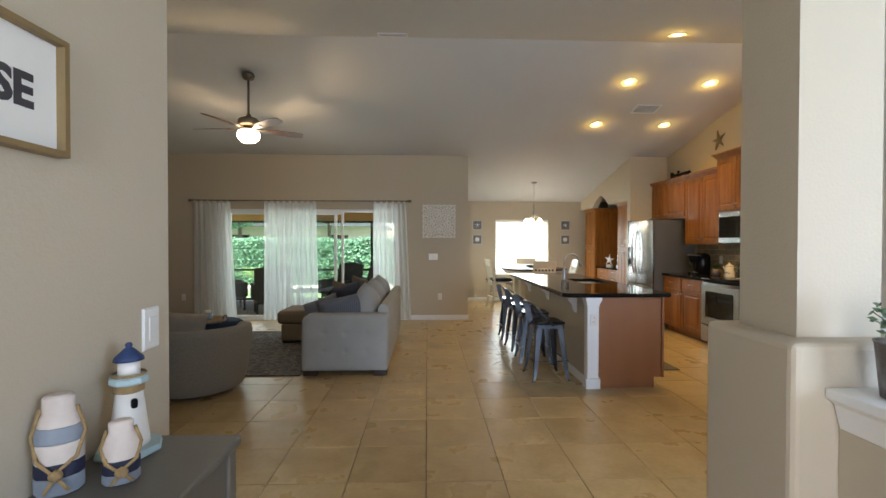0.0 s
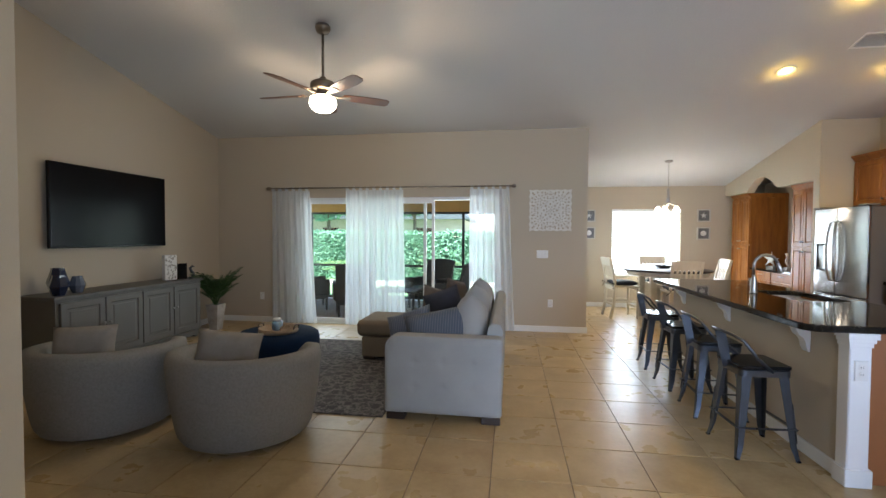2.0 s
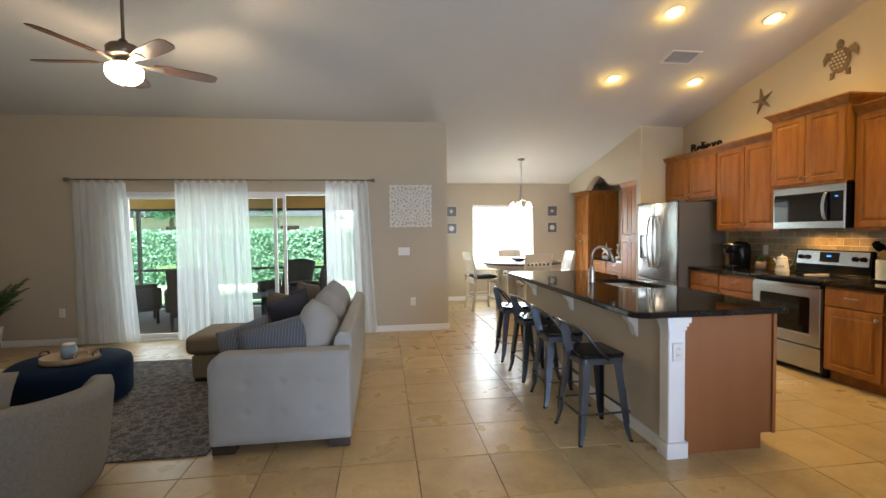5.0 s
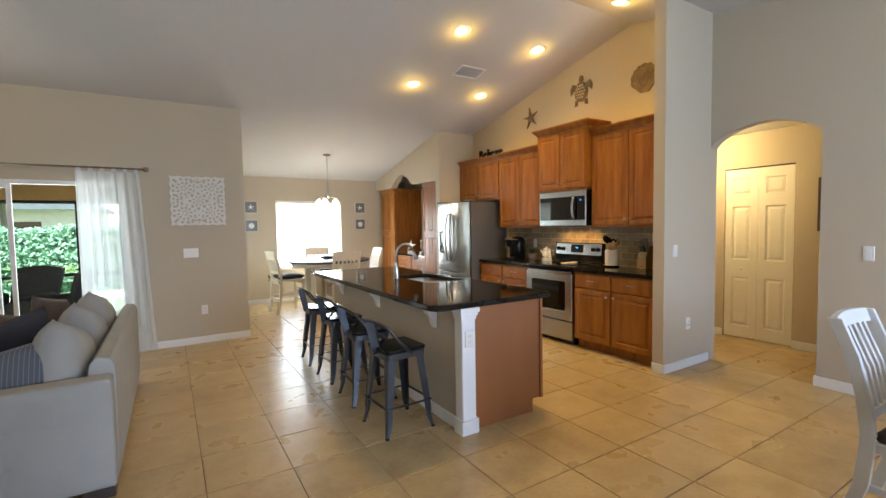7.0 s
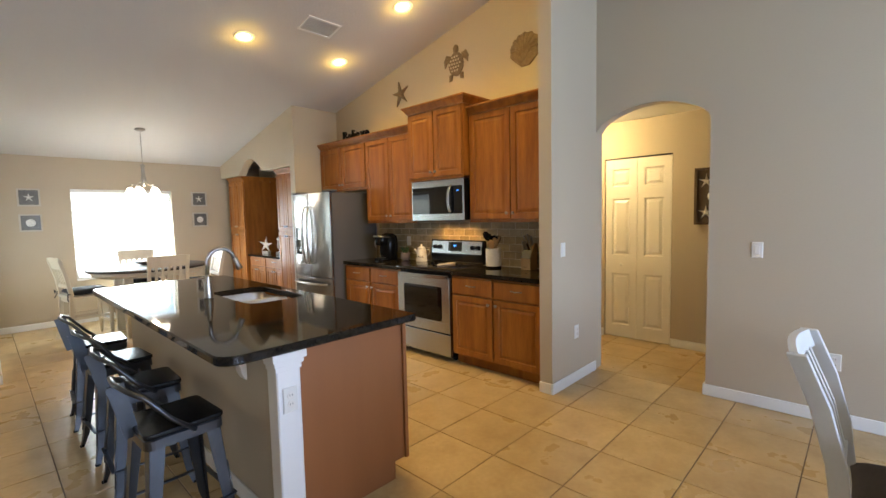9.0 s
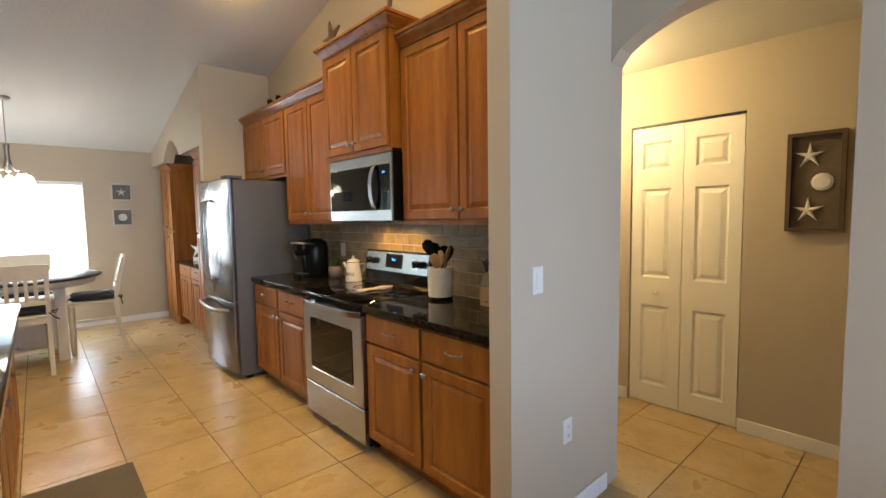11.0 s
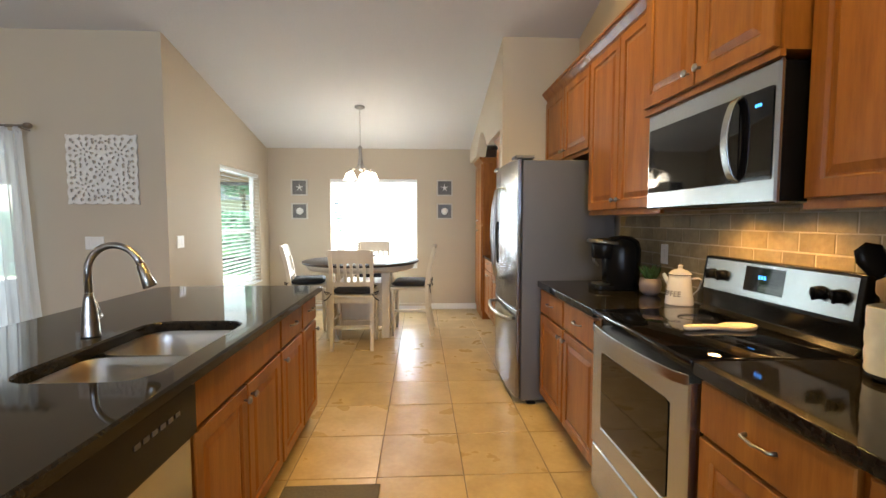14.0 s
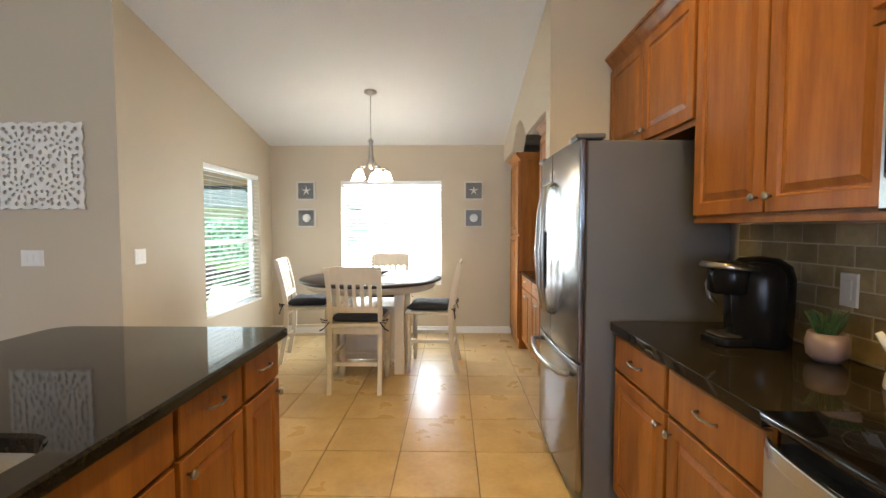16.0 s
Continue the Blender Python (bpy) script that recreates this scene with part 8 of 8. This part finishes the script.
def wicker_chair(at, rz, label, cush):
    c = thing("wicker_chair", at, rz, label, "chair", "wicker chairs on the lanai")
    bm = B()
    box(bm, -0.30, 0.30, -0.28, 0.28, 0.22, 0.34, 0.02)
    part("seat_base", bm, WICKER, c)
    bm = B()
    sheet(bm, lambda u_, v_: ((-0.31 + 0.62 * u_) * (1 + 0.12 * v_), -0.28 - 0.16 * v_ + 0.05 * math.sin(math.pi * u_) * -1, 0.30 + 0.62 * v_ + 0.04 * math.sin(math.pi * u_) * v_), 12, 6)
    r_ = bmesh.ops.extrude_face_region(bm, geom=bm.faces[:])
    bmesh.ops.translate(bm, verts=[v for v in r_["geom"] if isinstance(v, bmesh.types.BMVert)], vec=(0, 0.05, 0))
    bmesh.ops.recalc_face_normals(bm, faces=bm.faces)
    part("backrest", bm, WICKER, c, "curved wicker back")
    for sx in (-1, 1):
        bm = B()
        box(bm, sx * 0.33 - 0.035, sx * 0.33 + 0.035, -0.26, 0.30, 0.30, 0.60, 0.02)
        part("armrest", bm, WICKER, c)
        for sy in (-0.24, 0.24):
            bm = B()
            box(bm, sx * 0.28 - 0.02, sx * 0.28 + 0.02, sy - 0.02, sy + 0.02, 0, 0.225)
            part("leg", bm, WICKER, c)
    bm = B()
    cushion(bm, 0.52, 0.52, 0.11, Matrix.Translation((0, 0.0, 0.395)) @ pose(0, 0, 0, 90), 8, 6)
    part("seat_cushion", bm, cush, c, smooth=True)
    return c


TEAL = material("teal_gray_cushion", (0.07, 0.12, 0.13), 0.9, bump=0.2)
wicker_chair((-2.72, 9.25, -0.02), 25, "dark wicker lanai chair seen from behind", BROWNC)
wicker_chair((-3.75, 9.75, -0.02), -60, "teal-cushioned wicker lanai chair", TEAL)
wicker_chair((-1.55, 10.2, -0.02), 150, "dark wicker lanai chair facing the house", TEAL)
wicker_chair((-1.08, 9.60, -0.02), 80, "dark wicker lanai chair beside the open door", TEAL)
wicker_chair((0.30, 10.0, -0.02), 100, "dark wicker lanai chair by the nook window", BROWNC)
lt = thing("patio_table", (-2.0, 9.6, -0.02), 0, "low dark patio table on the lanai", "table")
bm = B()
box(bm, -0.4, 0.4, -0.3, 0.3, 0.40, 0.44, 0.01)
part("tabletop", bm, WICKER, lt)
for sx in (-1, 1):
    for sy in (-1, 1):
        bm = B()
        box(bm, sx * 0.34 - 0.02, sx * 0.34 + 0.02, sy * 0.24 - 0.02, sy * 0.24 + 0.02, 0, 0.3995)
        part("leg", bm, WICKER, lt)

bm = B()
box(bm, -300, 300, -300, 400, -0.6, -0.15)
part("ground", bm, GRASS, kind="structure")
bm = B()
box(bm, -30, 0.9, 15.0, 16.0, -0.149, -0.10)
# second box is an added sunlit reflector that whitens the nook window
box(bm, 0.9, 9, 12.2, 60, -0.149, -0.10)
part("path_and_bright_slab", bm, PAVER, kind="structure")


def leafy(name, at, sx, sy, sz, count, size, mat, label, category, seed, ball=False, trunk=None):
    """A hedge or a crown of many small leaves filling a box or an uneven round."""
    c = thing(name, at, 0, label, category)
    rn = random.Random(seed)
    vs, fs = [], []
    for i in range(count):
        if ball:
            while True:
                p = Vector((rn.uniform(-1, 1), rn.uniform(-1, 1), rn.uniform(-1, 1)))
                lump = 0.72 + 0.28 * noise.noise(p * 2.3 + Vector((seed, 0, 0)))
                if 0.35 < p.length < lump + 0.15:
                    break
            p = Vector((p.x * sx / 2, p.y * sy / 2, p.z * sz / 2 + sz / 2))
        else:
            x = rn.uniform(-sx / 2, sx / 2)
            top = sz * (0.92 + 0.07 * noise.noise(Vector((x * 0.8, seed, 0))) + 0.05 * noise.noise(Vector((x * 3, seed, 4))))
            if rn.random() < 0.7:
                p = Vector((x, -sy / 2 + abs(rn.gauss(0, 0.10)) + 0.12 * noise.noise(Vector((x * 1.5, i % 7, 2))), rn.uniform(0, top)))
            else:
                p = Vector((x, rn.uniform(-sy / 2, sy / 2), top + rn.gauss(0, 0.05)))
        d = Vector((rn.gauss(0, 1), rn.gauss(0, 1) - 0.8, rn.gauss(0, 1) + 0.5)).normalized()
        a = d.orthogonal().normalized()
        a.rotate(Matrix.Rotation(rn.uniform(0, 6.28), 3, d))
        b = d.cross(a)
        s = size * rn.uniform(0.6, 1.3)
        k = len(vs)
        vs += [tuple(p - a * s), tuple(p + b * s * 0.5), tuple(p + a * s), tuple(p - b * s * 0.5)]
        fs.append((k, k + 1, k + 2, k + 3))
    me = bpy.data.meshes.new("leaves")
    me.from_pydata(vs, [], fs)
    me.materials.append(mat)
    o = new("leaves", me)
    o.parent = c
    tagged(o, kind="stuff")
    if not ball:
        # core box in a darker green, standing for shade between the leaves
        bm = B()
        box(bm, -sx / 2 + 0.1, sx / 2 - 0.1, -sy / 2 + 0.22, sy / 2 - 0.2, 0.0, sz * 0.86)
        part("shaded_inner_growth", bm, material("shaded_deep_foliage", (0.13, 0.27, 0.17), 0.9, scale=5, bump=0.5), c)
    else:
        bm = B()
        tube(bm, [(0, 0, -trunk), (0.06, 0, -trunk * 0.4), (0, 0.05, sz * 0.35)], [0.16, 0.12, 0.05], 9)
        for i in range(5):
            a = i * 1.3
            tube(bm, [(0, 0, 0), (math.cos(a) * sx * 0.15, math.sin(a) * sy * 0.15, sz * 0.3), (math.cos(a) * sx * 0.3, math.sin(a) * sy * 0.3, sz * 0.55)], [0.06, 0.04, 0.015], 6)
        part("trunk", bm, BROWNC, c)
    return c


leafy("hedge", (-7, 17.4, -0.15), 17.2, 1.2, 1.75, 52000, 0.055, HEDGE, "long clipped green hedge beyond the lawn", "hedge", 21)
for i, (x, y, s, hgt) in enumerate(((-9.5, 24, 5.0, 2.3), (-5.5, 27, 4.5, 2.6), (-14, 28, 6.0, 2.5))):
    leafy("tree", (x, y, hgt - 0.15), s, s, s * 0.75, 9000, 0.13, HEDGE, "leafy green tree behind the hedge", "tree", 40 + i, True, hgt)
nh = thing("neighbor_house", (-9.2, 32, -0.15), 0, "pale neighboring house with a dark roof beyond the hedge", "house")
bm = B()
box(bm, -6, 6, 0, 8, 0, 2.7)
part("wall", bm, STUCCO, nh)
bm = B()
prism(bm, [(-6.6, 2.701), (6.6, 2.701), (4.0, 4.6), (-4.0, 4.6)], -0.5, 8.5, "y")
part("roof", bm, material("slate_roof", (0.10, 0.13, 0.15), 0.8, scale=3, bump=0.3), nh, "dark slate roof")
for x in (-3.5, 0.0, 3.4):
    bm = B()
    box(bm, x - 0.6, x + 0.6, -0.03, -0.001, 0.9, 2.1)
    part("window", bm, BLACKG, nh)
for i, (x, y) in enumerate(((-5.6, 15.9), (-2.3, 16.3))):
    c = thing("garden_palm", (x, y, -0.15), 0, "young light-green palm before the hedge", "plant")
    bm = B()
    for k in range(13):
        a = k * 2.399 + i
        frond(bm, (0, 0, 0.15), a, 0.75, 0.85 + 0.3 * random.random(), 0.55, 18, 0.22)
    part("fronds", bm, material("light_palm_leaf", (0.14, 0.26, 0.08), 0.6, vary=0.2, island=True, bump=0) if i == 0 else bpy.data.materials["light_palm_leaf"], c, kind="stuff")

# ---- pieces: splash tiles and floor tiles ----
tw_, th_, jt = 0.150, 0.0755, 0.005


def tile_mesh(name, w, d, h, ch, mat):
    bm = B()
    prev = None
    for ins, z in ((0, 0), (0, h - ch), (ch, h)):
        cur = [bm.verts.new(q) for q in ((ins, ins, z), (w - ins, ins, z), (w - ins, d - ins, z), (ins, d - ins, z))]
        if prev:
            for k in range(4):
                bm.faces.new((prev[k], prev[(k + 1) % 4], cur[(k + 1) % 4], cur[k]))
        prev = cur
    bm.faces.new(prev)
    me = bpy.data.meshes.new(name)
    bm.to_mesh(me)
    bm.free()
    me.materials.append(mat)
    return me


cache = {}
rn = random.Random(2)
row = 0
z = 0.003
while z < 0.47:
    hh = min(th_, 0.476 - z)
    x = -1.43 - (tw_ / 2 if row % 2 else 0)
    while x < 1.39:
        a, b = max(x, -1.43), min(x + tw_, 1.393)
        if b - a > 0.02:
            k = (round(b - a - jt, 3), round(hh - jt, 3))
            if k not in cache:
                cache[k] = tile_mesh("splash_tile", k[0], k[1], 0.007, 0.0025, STONE)
            o = new("splash_tile", cache[k])
            o.parent = bs
            o.matrix_basis = pose(a + jt / 2, 0.0006 + rn.uniform(-0.0006, 0.0004), z + jt / 2, 90)
        x += tw_
    z += th_
    row += 1

P, X0, Y0 = 0.457, 3.13, 7.415
cells = []
for i in range(-18, 8):
    for j in range(-21, 9):
        x0, y0 = X0 + i * P, Y0 + j * P
        x1, y1 = x0 + P, y0 + P
        cx, cy = (x0 + x1) / 2, (y0 + y1) / 2
        if cx > 4.95:
            if not (2.5 < cy < 5.95 and cx < 6.2):
                continue
            x1 = min(x1, 6.18)
        else:
            if cx < -4.8 or cy < -1.75:
                continue
            if cx < 1.05 and y0 > 8.29:
                continue
            x0, y1, y0 = max(x0, -4.74), min(y1, 10.98), max(y0, -1.85)
            if cx < -0.42 and cy < 2.3:
                continue
            if cy > 10.7 and y1 - y0 < 0.05:
                continue
        if x1 - x0 < 0.03 or y1 - y0 < 0.03:
            continue
        cells.append(((cx - 1.8) ** 2 + (cy - 5.2) ** 2, x0, x1, y0, y1))
cells.sort()
fc_ = {}
G = 0.0055
for _, x0, x1, y0, y1 in cells[:300]:
    k = (round(x1 - x0 - G, 3), round(y1 - y0 - G, 3))
    if k not in fc_:
        fc_[k] = tile_mesh("tile", k[0], k[1], 0.005, 0.0015, TILE)
    o = new("tile", fc_[k])
    o.parent = floor
    o.location = (x0 + G / 2, y0 + G / 2, -0.005)
vs, fs = [], []
for _, x0, x1, y0, y1 in cells[300:]:
    a, b, c_, d = x0 + G / 2, x1 - G / 2, y0 + G / 2, y1 - G / 2
    k = len(vs)
    for ins, zz in ((0, -0.005), (0, -0.0015), (0.0015, 0.0)):
        vs += [(a + ins, c_ + ins, zz), (b - ins, c_ + ins, zz), (b - ins, d - ins, zz), (a + ins, d - ins, zz)]
    for q in (0, 4):
        fs += [(k + q + e, k + q + (e + 1) % 4, k + q + 4 + (e + 1) % 4, k + q + 4 + e) for e in range(4)]
    fs.append((k + 8, k + 9, k + 10, k + 11))
me = bpy.data.meshes.new("far_tiles")
me.from_pydata(vs, [], fs)
me.materials.append(TILE)
o = new("far_tiles", me)
o.parent = floor
tagged(o, kind="stuff")
